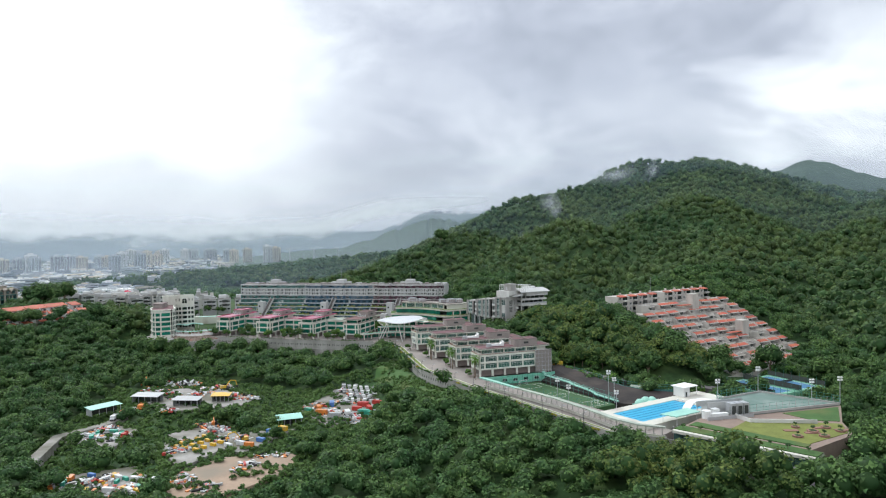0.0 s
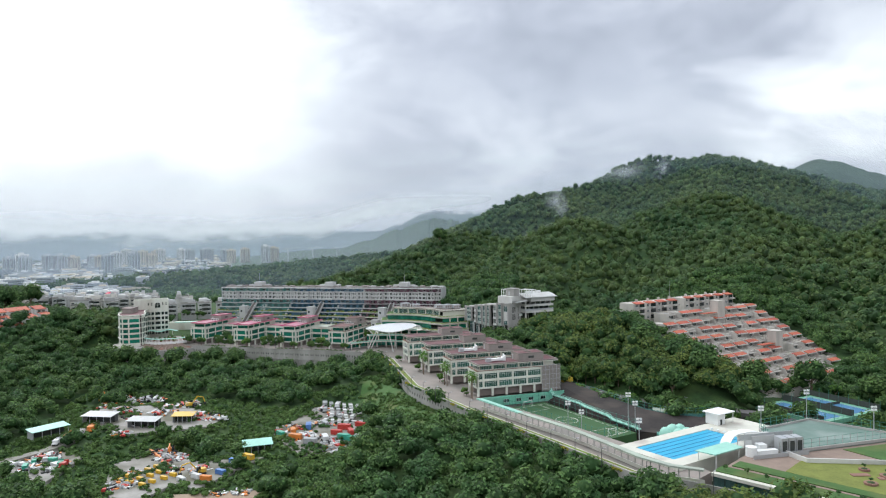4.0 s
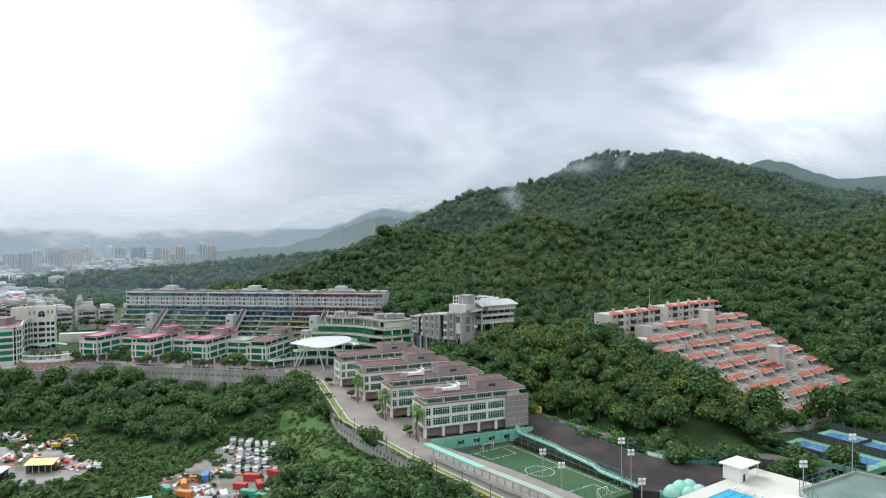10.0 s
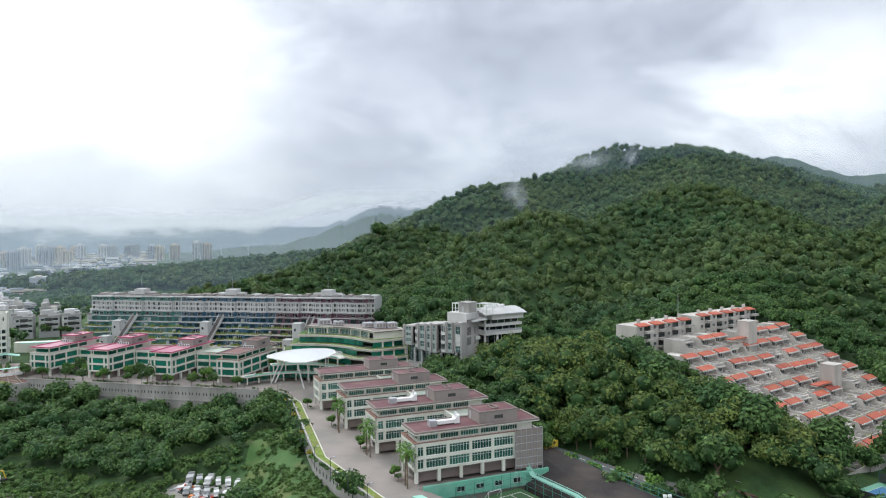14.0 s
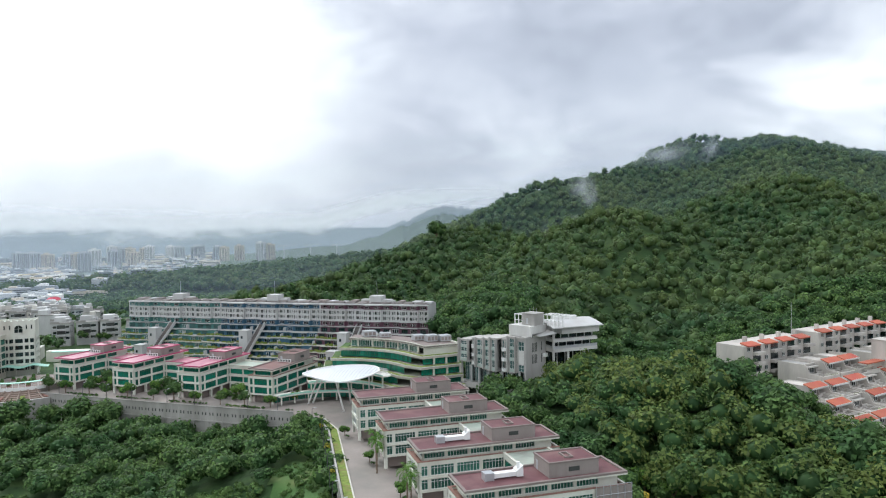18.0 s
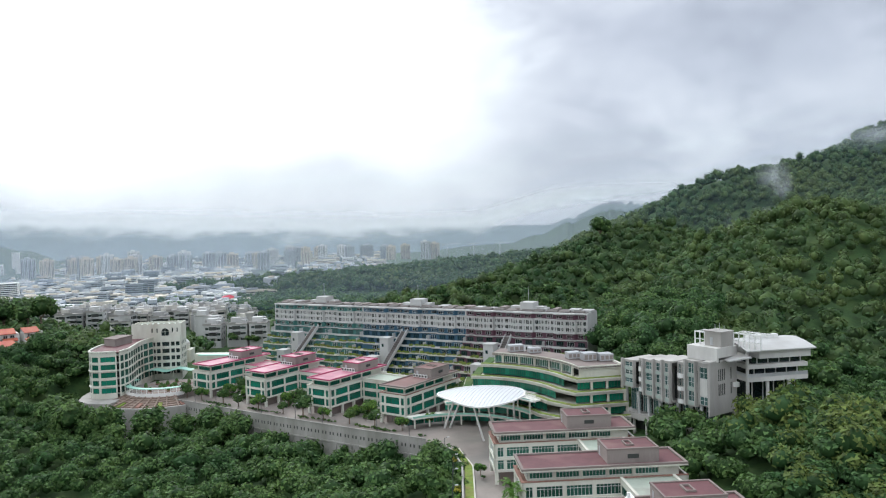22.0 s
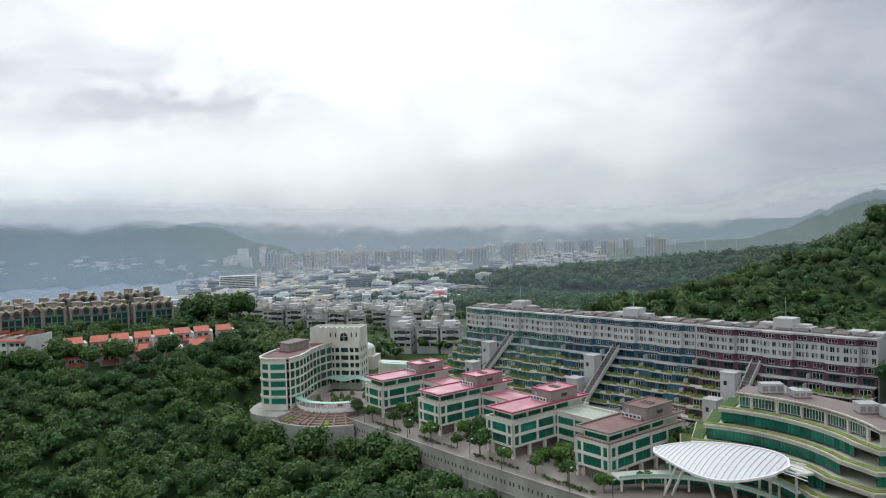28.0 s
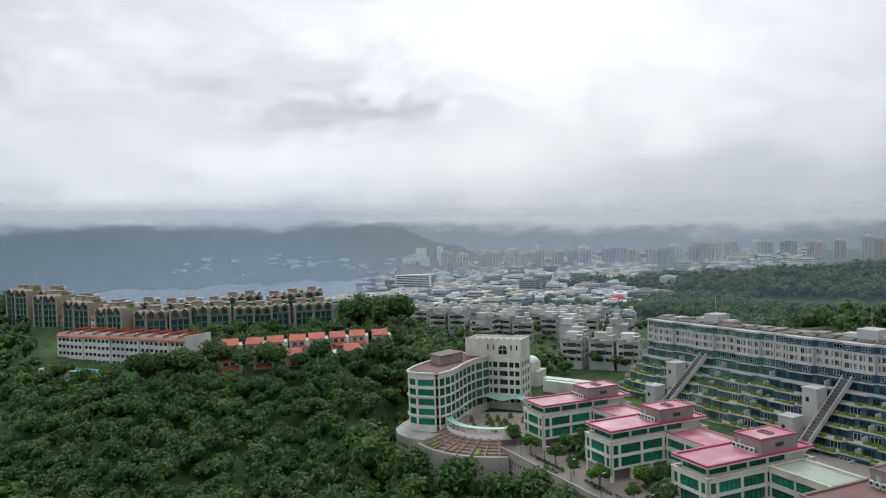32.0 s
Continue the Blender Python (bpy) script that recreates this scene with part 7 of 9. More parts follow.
shed(-160, 326, -13, 13, 5.5, 3.0, -8, M_PAINTS[6], "open yard shed with a pale sheet roof")
shed(-137, 318, -13, 12, 5, 2.8, -6, M_PAINTS[6], "open yard shed with a grey sheet roof")
shed(-121, 325, -13, 8, 4, 2.8, 2, M_PAINTS[2], "yard shed with a yellow-edged roof")
shed(-171, 309, -15.2, 14, 5, 3.0, 55, M_TEAL, "yard shed with a pale teal sheet roof")
shed(-81, 293, -16.8, 10, 6, 3.0, 20, M_TEAL, "yard hut with a pale teal roof")


def scrap_heap(x, y, z, r, n, seed):
    """A heap of scrap: tilted sheets, bars and boxes."""
    q = random.Random(seed)
    s = Shape()
    for i in range(n):
        a, d = q.uniform(0, 6.28), r * math.sqrt(q.random())
        h = max(0.2, (1 - d / r) * r * 0.35) * q.uniform(0.5, 1.2)
        cx, cy = x + d * math.cos(a), y + d * math.sin(a)
        e = Vector((q.uniform(-1, 1), q.uniform(-1, 1), q.uniform(-0.4, 0.4))) * q.uniform(0.6, 1.8)
        s.beam((cx - e.x, cy - e.y, z + h * 0.5), (cx + e.x, cy + e.y, z + h + e.z * 0.5), q.uniform(0.3, 1.4), q.uniform(0.15, 1.0), q.choice((0, 0, 1, 1, 0, 3, 3, 2, 4)))
    ob = solid("scrap_heap", s, (M_PAINTS[6], M_PAINTS[0], M_PAINTS[1], M_TYRE, M_PAINTS[5]), "heap of mixed metal and timber scrap in a yard", "scrap heap", "scrap heaps", kind="stuff")


for k, (x, y, z, r, n) in enumerate(((-166, 368, -13, 8, 60), (-149, 366, -13, 8, 60), (-126, 356, -13, 6, 40), (-112, 335, -13, 7, 40), (-104, 330, -13, 5, 30), (-147, 340, -13, 6, 30), (-130, 340, -13, 6, 30), (-108, 290, -16.8, 6, 50), (-102, 276, -16.8, 4, 30), (-92, 276, -16.8, 4, 24), (-155, 290, -16.4, 6, 40), (-128, 226, -17.6, 8, 60), (-112, 218, -17.6, 7, 60), (-100, 232, -17.6, 4, 26), (-88, 222, -17.6, 5, 30), (-80, 246, -17.6, 4, 24), (-70, 318, -14, 6, 40), (-60, 306, -14, 6, 40), (-50, 293, -14, 5, 36), (-48, 326, -14, 4, 20), (-114, 262, -16.8, 5, 34), (-141, 228, -17.6, 5, 30))):
    scrap_heap(x, y, z, r, n, 100 + k)
for k in range(34):
    name, mat, z, outline = PADS[(1, 0, 3, 4, 5, 1, 0, 2)[k % 8]]
    for attempt in range(30):
        x, y = yard_rng.uniform(min(p[0] for p in outline), max(p[0] for p in outline)), yard_rng.uniform(min(p[1] for p in outline), max(p[1] for p in outline))
        if inside(np.array(x), np.array(y), outline):
            scrap_heap(x, y, z, yard_rng.uniform(1.8, 4.2), 26, 300 + k)
            break
for x, y, z, k, a in ((-168, 362, -13, 5, 40), (-110, 296, -16.8, 5, 200), (-90, 272, -16.8, 2, 120), (-124, 352, -13, 2, 300)):
    ob = thing("excavator", f"parked {COLOURS[k]} excavator with a bent boom", "excavator", "excavators", pose(x, y, z, 0, 0, a))
    for sx in (-1.1, 1.1):
        part("track", Shape().prism([(sx - 0.3, -1.7), (sx + 0.3, -1.7), (sx + 0.3, 1.7), (sx - 0.3, 1.7)], 0.0, 0.9), M_TYRE, ob)
    part("house", Shape().box(-1.2, -1.8, 0.9, 1.2, 1.0, 2.1), M_PAINTS[k], ob)
    part("cab", Shape().prism([(-1.2, 0.1), (-0.2, 0.1), (-0.2, 1.5), (-1.2, 1.5)], 0.9, [3.0, 3.0, 2.8, 2.8]), M_DARKGLASS, ob)
    part("boom", Shape().beam((0.3, 1.0, 1.6), (0.3, 3.4, 4.6), 0.4).beam((0.3, 3.4, 4.6), (0.3, 6.0, 4.0), 0.35), M_PAINTS[k], ob)
    part("arm", Shape().beam((0.3, 6.0, 4.0), (0.3, 6.8, 1.4), 0.28), M_PAINTS[k], ob)
    part("bucket", Shape().prism([(-0.3, 6.2), (0.9, 6.2), (0.9, 7.2), (-0.3, 7.2)], [0.6, 0.6, 0.9, 0.9], 1.5), M_TYRE, ob)


# ---- cars ----
def car(paint, m):
    key = ("car", paint)
    if key in _protos:
        return copy_thing(_protos[key], m)
    ob = thing("car", f"parked {COLOURS[paint]} car on a paved bay", "car", "parked cars", m)
    part("body", Shape().prism([(-0.85, -2.1), (0.85, -2.1), (0.9, 0), (0.85, 2.1), (-0.85, 2.1), (-0.9, 0)], 0.3, [0.9, 0.9, 0.95, 0.75, 0.75, 0.95]), M_PAINTS[paint], ob)
    part("cabin", Shape().prism([(-0.75, -1.6), (0.75, -1.6), (0.75, 0.9), (-0.75, 0.9)], 0.88, [1.2, 1.2, 1.0, 1.0]).prism([(-0.65, -1.2), (0.65, -1.2), (0.65, 0.2), (-0.65, 0.2)], 1.0, 1.45), M_DARKGLASS, ob)
    part("roof", Shape().box(-0.62, -1.15, 1.45, 0.62, 0.15, 1.5), M_PAINTS[paint], ob)
    for x in (-0.8, 0.8):
        for y in (-1.3, 1.3):
            part("wheel", Shape().rod((x - 0.1, y, 0.32), (x + 0.1, y, 0.32), 0.32, n=10), M_TYRE, ob)
    _protos[key] = ob
    return ob


for i, k in enumerate((6, 4, 0, 0, 6, 2)):
    car(k, pose(86.5 + 2.0 * i, 302.5 + 1.7 * i, -0.5, 0, 0, 42))
for i, k in enumerate((6, 0, 0, 6, 4, 0, 6)):
    q = G_M @ pose(9 + 4.2 * i, -3.6, -4.0, 0, 0, 70)
    car(k, pose(q.translation.x, q.translation.y, 0.0, 0, 0, 20))


# ---- housing beyond the valley ----
town = random.Random(23)


def row_block(m, count, label):
    """A long white four-storey block whose clay roofs step along it, with a walled pool side."""
    w = 8.2
    ob = thing("white_housing_block", label, "apartment block", "white housing blocks", m)
    wall = Shape()
    rows = [(1.2 + 2.9 * k, 2.7 + 2.9 * k) for k in range(4)]
    panes = Shape()
    put = window_join(panes)
    for i in range(count):
        wall_run(wall, put, w, rows, [(0.7, 2.6), (3.2, 5.1), (5.7, 7.5)], thick=0.4, z0=-14, z1=12.2, m=pose(i * w, -0.5 if i % 2 else 0, 0))
        wall.box(i * w - 0.2, 0.4, -6, i * w + 0.2, 13, 13.4)
    wall.box(count * w - 0.2, 0, -14, count * w + 0.3, 14, 14.0)
    part("wall", wall, M_WHITEWALL, ob)
    tagged(part("windows", panes, (M_FRAMEWHITE, M_DARKGLASS), ob), kind="stuff")
    part("interior", Shape().box(0.3, 1.2, -14, count * w - 0.3, 12.5, 12.0), M_CORE, ob)
    part("roof_terrace", Shape().box(0, 0.5, 12.0, count * w, 13, 12.3), M_PAVEGREY, ob)
    for i in range(count):
        part("roof", Shape().prism([(i * w + 0.3, 4.5), (i * w + 6.6, 4.5), (i * w + 6.6, 11.5), (i * w + 0.3, 11.5)], [12.6, 14.2, 14.2, 12.6], [13.0, 15.2, 15.2, 13.0]), M_ORANGE, ob)
        part("attic", Shape().box(i * w + 0.5, 5, 12.3, i * w + 6.4, 11, 13.6), M_WHITEWALL, ob)
        part("eaves", Shape().prism([(i * w, -0.9), (i * w + w, -0.9), (i * w + w, 0.5), (i * w, 0.5)], [12.0, 12.0, 12.5, 12.5], [12.2, 12.2, 12.8, 12.8]), M_ORANGE, ob)
    return ob


row_block(pose(-364.0, 381.5, 12.0, 0, 0, 22.6), 9, "long white housing block with stepped orange clay roofs")
row_block(pose(-438.0, 396.0, 16.0, 0, 0, 12), 7, "white housing block with orange clay roofs on the hilltop")
solid("garden_pool", Shape().prism([(-334, 373.5), (-312, 382), (-315, 389), (-337, 380.5)], 2, 13.6), M_POOL, "small turquoise pool below the white block", "pool", kind="structure")
solid("garden_wall", Shape().prism([(-340, 368.5), (-300, 384), (-301, 386), (-341, 370.5)], 2, 14.6), M_SLAB, "cream garden wall below the white block", "wall", kind="structure")


def cottage(m):
    ob = thing("clay_roofed_house", "white house with an orange clay roof above trees", "house", "clay-roofed houses", m)
    part("wall", Shape().box(0, 0, -9, 8, 9, 5.6), M_WHITEWALL, ob)
    part("roof", Shape().prism([(-0.3, -0.8), (6.6, -0.8), (6.6, 6.2), (-0.3, 6.2)], [5.5, 5.5, 7.3, 7.3], [5.8, 5.8, 7.65, 7.65]), M_ORANGE, ob)
    part("lean_to", Shape().prism([(1, -3), (7, -3), (7, 0), (1, 0)], [2.4, 2.4, 3.4, 3.4], [2.7, 2.7, 3.7, 3.7]), M_ORANGE, ob)
    part("gable", Shape().prism([(0.2, 5.9), (6.2, 5.9), (6.2, 9), (0.2, 9)], 5.6, 7.3), M_WHITEWALL, ob)
    for x in (1.4, 4.2):
        part("window", window_mesh(1.8, 1.4, 2, M_FRAMEWHITE, M_DARKGLASS), (), ob, m=pose(x + 0.8, -0.22, 3.6))
    return ob


house0 = None
for i in range(8):
    p = Vector((-291, 422)).lerp(Vector((-276, 486)), i / 7)
    m = pose(p.x + town.uniform(-2, 2), p.y, 15.6 - 0.3 * i, 0, 0, 60 + town.uniform(-6, 6))
    if house0 is None:
        house0 = cottage(m)
    else:
        copy_thing(house0, m)
for i in range(6):
    p = Vector((-281, 417)).lerp(Vector((-264, 478)), i / 5)
    copy_thing(house0, pose(p.x, p.y, 11.2 - 0.3 * i, 0, 0, 60 + town.uniform(-6, 6)))

M_BROWNWALL = material("pinkish_brown_render", (0.33, 0.285, 0.235), 0.85, 0.15, 4.0, 2.0, 0.06)


M_DARKTEAL = glass("dark_teal_glass", (0.03, 0.085, 0.085))


def gabled_house(m):
    """A tall narrow town house: brown piers, teal glass front, curved double gable."""
    ob = thing("gabled_town_house", "brown rendered town house with teal glass front and curved gable", "house", "gabled town houses", m)
    part("wall", Shape().box(0, 0.5, -8, 9.6, 12, 12.5).box(0, -0.6, -8, 0.9, 0.5, 12.8).box(8.7, -0.6, -8, 9.6, 0.5, 12.8), M_BROWNWALL, ob)
    part("glazing", Shape().box(1.0, -0.1, -6, 8.6, 0.45, 9.0), M_DARKTEAL, ob)
    bal = Shape()
    for z in (-3, 0, 3, 6, 9):
        bal.box(0.9, -0.7, z - 0.5, 8.7, 0.4, z)
    part("balcony", bal, M_TEALWALL, ob)
    part("mullion_pier", Shape().box(3.4, -0.3, -6, 3.8, 0.4, 9.0).box(5.8, -0.3, -6, 6.2, 0.4, 9.0), M_BROWNWALL, ob)
    for k in range(2):
        g = Shape()
        prof = [(0.6 + 4.2 * k + 4.2 * t, 11.2 + 2.2 * math.sin(math.pi * t)) for t in (0, 0.2, 0.4, 0.5, 0.6, 0.8, 1)]
        for x, z in prof:
            g.v += [(x, -1.0, z - 0.5), (x, -1.0, z), (x, 4.5, z), (x, 4.5, z - 0.5)]
        for i in range(6):
            g.f += [(4 * i + e, 4 * i + 4 + e, 4 * i + 4 + (e + 1) % 4, 4 * i + (e + 1) % 4) for e in range(4)]
        g.f += [(0, 1, 2, 3), (27, 26, 25, 24)]
        g.m = [0] * len(g.f)
        part("gable", g, M_BROWNWALL, ob)
    for x in (1.8, 6.0):
        part("gable_window", Shape().box(x, -0.3, 9.6, x + 2.0, 0.4, 11.6), M_DARKTEAL, ob)
    part("roof_room", Shape().box(1.5, 6.5, 12.5, 5.8, 11.5, 14.8), M_BROWNWALL, ob)
    part("roof_slab", Shape().box(1.2, 6.1, 14.8, 6.1, 11.9, 15.1), M_PENT, ob)
    part("roof_garden", Shape().prism([(6.2, 5), (9.2, 5.4), (9.0, 8), (6.4, 7.6)], 12.5, [13.3, 14.2, 13.6, 13.0]), M_PLANTER, ob, "green shrubs on the roof")
    part("pergola", Shape().box(6.3, 8.6, 14.2, 9.3, 11.6, 14.35).box(6.3, 8.6, 12.5, 6.5, 8.8, 14.2).box(9.1, 8.6, 12.5, 9.3, 8.8, 14.2), M_WHITEWALL, ob)
    return ob


gab = gabled_house(pose(-355, 416, 18.8, 0, 0, 63))
for i in range(1, 9):
    p = Vector((-355, 416)) + Vector((0.40, 0.917)) * 9.5 * i + Vector((2.5 * math.sin(i * 1.9), 0))
    copy_thing(gab, pose(p.x, p.y, 18.8 - 0.1 * i + town.uniform(-1.0, 1.0), 0, 0, 63 + town.uniform(-3, 3)))
for i in range(12):
    p = Vector((-366, 408)) + Vector((-0.93, -0.22)) * (10.2 * i)
    copy_thing(gab, pose(p.x, p.y + (7 if i % 3 == 0 else 0), 19.2 + 0.75 * i + town.uniform(-1, 1), 0, 0, 30 + town.uniform(-5, 5)))
for i in range(9):
    p = Vector((-384, 424)) + Vector((0.40, 0.917)) * 10.2 * i + Vector((3 * math.sin(i * 2.3), 0))
    copy_thing(gab, pose(p.x, p.y, 20.8 + town.uniform(-1.3, 1.0), 0, 0, 60 + town.uniform(-8, 8)))

# Dense pale villas between the campus and the city.
M_VILLA = [material("villa_render", c, 0.85, 0.12, 5.0, 1.5, 0.05, each=0.25, dirt=(0.30, 0.30, 0.29), dirt_at=0.58, streak=4) for c in ((0.50, 0.50, 0.49), (0.40, 0.40, 0.39), (0.55, 0.53, 0.48))]


def villa(kind, m):
    ob = thing("villa", ("white", "grey", "cream")[kind] + " weathered villa with balconies and roof rooms", "house", "dense villas", m)
    s, panes = Shape(), Shape()
    put = window_join(panes)
    w, d = 9.5 + kind, 10.0
    rows = [(1.0 + 3.0 * k, 2.5 + 3.0 * k) for k in range(3)]
    wall_run(s, put, w, rows, [(0.8, 2.8), (3.6, 6.0), (6.8, w - 0.6)], thick=0.4, z0=-8, z1=9.6, m=pose(0, 0, 0))
    wall_run(s, put, d, rows, [(1.2, 3.0), (5.0, 7.4)], thick=0.4, z0=-8, z1=9.6, m=pose(w, 0, 0, 0, 0, 90))
    s.box(0, 0.4, -8, 0.4, d, 9.6).box(0.4, d - 0.4, -8, w - 0.4, d, 9.6)
    part("wall", s, M_VILLA[kind], ob)
    tagged(part("windows", panes, (M_FRAMEWHITE, M_DARKGLASS), ob), kind="stuff")
    part("interior", Shape().box(0.8, 0.8, -8, w - 0.8, d - 0.8, 9.0), M_CORE, ob)
    part("roof", Shape().box(-0.3, -0.3, 9.6, w + 0.3, d + 0.3, 9.9).box(-0.3, -0.3, 9.9, w * 0.45, -0.1, 10.8).box(w + 0.1, 0, 9.9, w + 0.3, d * 0.6, 10.8), M_PAVEGREY, ob)
    part("roof_room", Shape().box(1, 4 + kind, 9.9, w - 3 + kind, d - 0.6, 12.6), M_VILLA[kind], ob)
    part("stair_hut", Shape().box(w * 0.55, d * 0.62, 12.6 if kind else 9.9, w * 0.55 + 2.6, d * 0.62 + 2.8, 14.6 if kind else 12.4), M_VILLA[(kind + 1) % 3], ob)
    # Flat near-black panels on the wall paint the shade of recessed balconies.
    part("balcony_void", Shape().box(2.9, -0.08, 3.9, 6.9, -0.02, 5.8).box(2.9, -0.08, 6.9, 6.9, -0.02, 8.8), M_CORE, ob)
    part("pergola", Shape().box(w - 3, 0.4, 11.8, w - 0.4, 3.4, 11.95).box(w - 3, 0.4, 9.9, w - 2.85, 0.55, 11.8).box(w - 0.55, 0.4, 9.9, w - 0.4, 0.55, 11.8), M_VILLA[kind], ob)
    part("balcony", Shape().box(2.8, -1.5, 3.0, 7.0, 0.0, 3.9).box(2.8, -1.5, 6.0, 7.0, 0.0, 6.9), M_VILLA[kind], ob)
    part("water_tank", Shape().rod((w - 1.6, d - 1.6, 9.9), (w - 1.6, d - 1.6, 11.4), 0.7, n=10), M_STEEL, ob)
    return ob


protos = [villa(k, pose(-320 + 12 * k, 556 + 5 * k, 3.5, 0, 0, 30)) for k in range(3)]
V_DIR, V_IN = Vector((0.80, 0.30)), Vector((-0.62, 0.78))
for r in range(13):
    for c in range(16):
        p = Vector((-352, 545)) + V_DIR * (14.0 * c) + V_IN * (15.5 * r) + Vector((town.uniform(-2.5, 2.5), town.uniform(-3, 3)))
        if town.random() < 0.14 or (r < 3 and c < 3) or (c > 12 and r < 2) or (c > 10 + r * 0.3 and r > 1):
            continue
        h = float(land(p.x, p.y))
        copy_thing(town.choice(protos), pose(p.x, p.y, h + 1.2 + town.uniform(-1, 1.5), 0, 0, 25 + town.uniform(-12, 12) + town.choice((0, 0, 90))))
for x, y, z, k, a in ((-214, 540, 6, 0, 20), (-203, 545, 6, 1, 20), (-192, 549, 6, 0, 22), (-181, 556, 5.5, 0, 15), (-170, 566, 5, 1, 15), (-226, 560, 5, 0, 25)):
    copy_thing(protos[k], pose(x, y, z, 0, 0, a))
gatehouse = thing("garden_pavilion", "cream domed garden pavilion on columns", "pavilion", m=pose(-207, 512, 5, 0, 0, 20))
part("base", Shape().box(-5, -4, -5, 5, 4, 3.2), M_CREAM, gatehouse)
part("upper", Shape().box(-3, -3, 3.2, 3, 3, 6.4), M_CREAM, gatehouse)
part("dome", Shape().dome((0, 0, 6.4), 3.4, 3.4, 2.2, 14, 4), M_WHITE, gatehouse)
for x in (-4.6, -2.3, 2.3, 4.6):
    part("column", Shape().rod((x, -4.8, -2), (x, -4.8, 3.2), 0.3), M_CREAM, gatehouse)
bridge = solid("garden_wall_block", Shape().prism([(-196, 506), (-170, 510), (-171, 514), (-197, 510)], -3, 7.0), M_CREAM, "cream garden terrace wall behind the wings", "wall", kind="structure")
solid("teal_pergola", Shape().prism([(-190, 500), (-172, 503), (-172.5, 505.5), (-190.5, 502.5)], 7.4, 7.7), M_TEAL, "pale teal pergola roof on the terrace wall", "pergola")


# ---- city, bay and mountains ----
M_CITY = [material("city_block", c, 0.85, 0.1, 14.0, 0.4, 0.0, each=0.3) for c in ((0.66, 0.66, 0.63), (0.44, 0.46, 0.47), (0.60, 0.53, 0.42), (0.26, 0.29, 0.31))]
city = random.Random(31)


def city_block(k, w, d, h, m):
    """A plain town block with window bands and roof rooms."""
    ob = thing("city_block", "pale flat-roofed city block with rows of windows", "building", "city blocks", m)
    part("wall", Shape().box(0, 0, -8, w, d, h), M_CITY[k], ob)
    n = max(2, int(h // 4.5))
    bands = Shape()
    for i in range(n):
        z = 1.6 + i * (h - 2) / n
        bands.box(1.0, -0.12, z, w - 1.0, 0.0, z + 1.7).box(w, 1.0, z, w + 0.12, d - 1.0, z + 1.7)
    part("window_bands", bands, M_DARKGLASS, ob)
    part("roof_room", Shape().box(w * 0.2, d * 0.3, h, w * 0.5, d * 0.7, h + 3.5), M_CITY[(k + 1) % 4], ob)
    part("parapet", Shape().box(-0.2, -0.2, h, w + 0.2, 0.5, h + 1.0).box(w - 0.5, 0.5, h, w + 0.2, d, h + 1.0), M_CITY[k], ob)
    return ob


blocks = [city_block(k, w, d, h, pose(-620 - 70 * k, 800 + 40 * k, -15, 0, 0, 25) @ Matrix.Diagonal((0.8, 0.8, 0.55, 1))) for k, (w, d, h) in enumerate(((46, 24, 16), (34, 22, 24), (60, 26, 13), (28, 20, 30)))]
for r in range(9):
    for c in range(13):
        a, dist = radians(-54 + 2.35 * c + city.uniform(-0.8, 0.8)), 830 + 75 * r + city.uniform(-25, 25)
        if city.random() < 0.12 or (c > 9 and r > 2):
            continue
        x, y = -21 + dist * math.sin(a), 298 + dist * math.cos(a)
        if x > -430:
            continue
        copy_thing(city.choice(blocks), pose(x, y, float(land(x, y)) + 0.5, 0, 0, 20 + city.choice((0, 0, 90)) + city.uniform(-6, 6)))
fabric, spread = Shape(), random.Random(57)
for i in range(900):
    a, dist = radians(spread.uniform(-57, -21)), 690 + 1500 * spread.random() ** 1.15
    x, y = -21 + dist * math.sin(a), 298 + dist * math.cos(a)
    if (x > -420 and y < 1150) or (a > radians(-33) and dist < 1250) or (a < radians(-53) and dist > 900) or (dist < 800 and y < 860 and x > -520):
        continue
    w, d, h = spread.uniform(10, 34), spread.uniform(9, 18), spread.choice((5, 6, 8, 9, 11, 13))
    ca, sa = math.cos(0.35), math.sin(0.35)
    if spread.random() < 0.3:
        ca, sa = math.cos(-0.9), math.sin(-0.9)
    z = float(land(x, y))
    turn = lambda u, v: (x + u * ca - v * sa, y + u * sa + v * ca)
    slot = spread.randrange(4)
    fabric.prism([turn(0, 0), turn(w, 0), turn(w, d), turn(0, d)], z - 4, z + h, slot)
    fabric.prism([turn(w * 0.2, d * 0.3), turn(w * 0.55, d * 0.3), turn(w * 0.55, d * 0.8), turn(w * 0.2, d * 0.8)], z + h, z + h + spread.uniform(1, 3.5), (slot + 1) % 4)
    for f in range(int(h // 3.3)):
        zz = z + 1.2 + 3.3 * f
        fabric.prism([turn(0.8, -0.15), turn(w - 0.8, -0.15), turn(w - 0.8, 0), turn(0.8, 0)], zz, zz + 1.5, 4)
        fabric.prism([turn(w, 0.8), turn(w + 0.15, 0.8), turn(w + 0.15, d - 0.8), turn(w, d - 0.8)], zz, zz + 1.5, 4)
tagged(new("city_fabric", fabric.mesh("city_fabric", *M_CITY, M_DARKGLASS)), "crowded low pale city buildings with window rows", "city", kind="stuff")
hosp = thing("slab_block", "tall white slab building with even rows of windows", "building", m=pose(-800, 915, -17, 0, 0, 42) @ Matrix.Diagonal((0.85, 0.9, 0.62, 1)))
part("wall", Shape().box(0, 0, -6, 58, 18, 42), M_CITY[0], hosp)
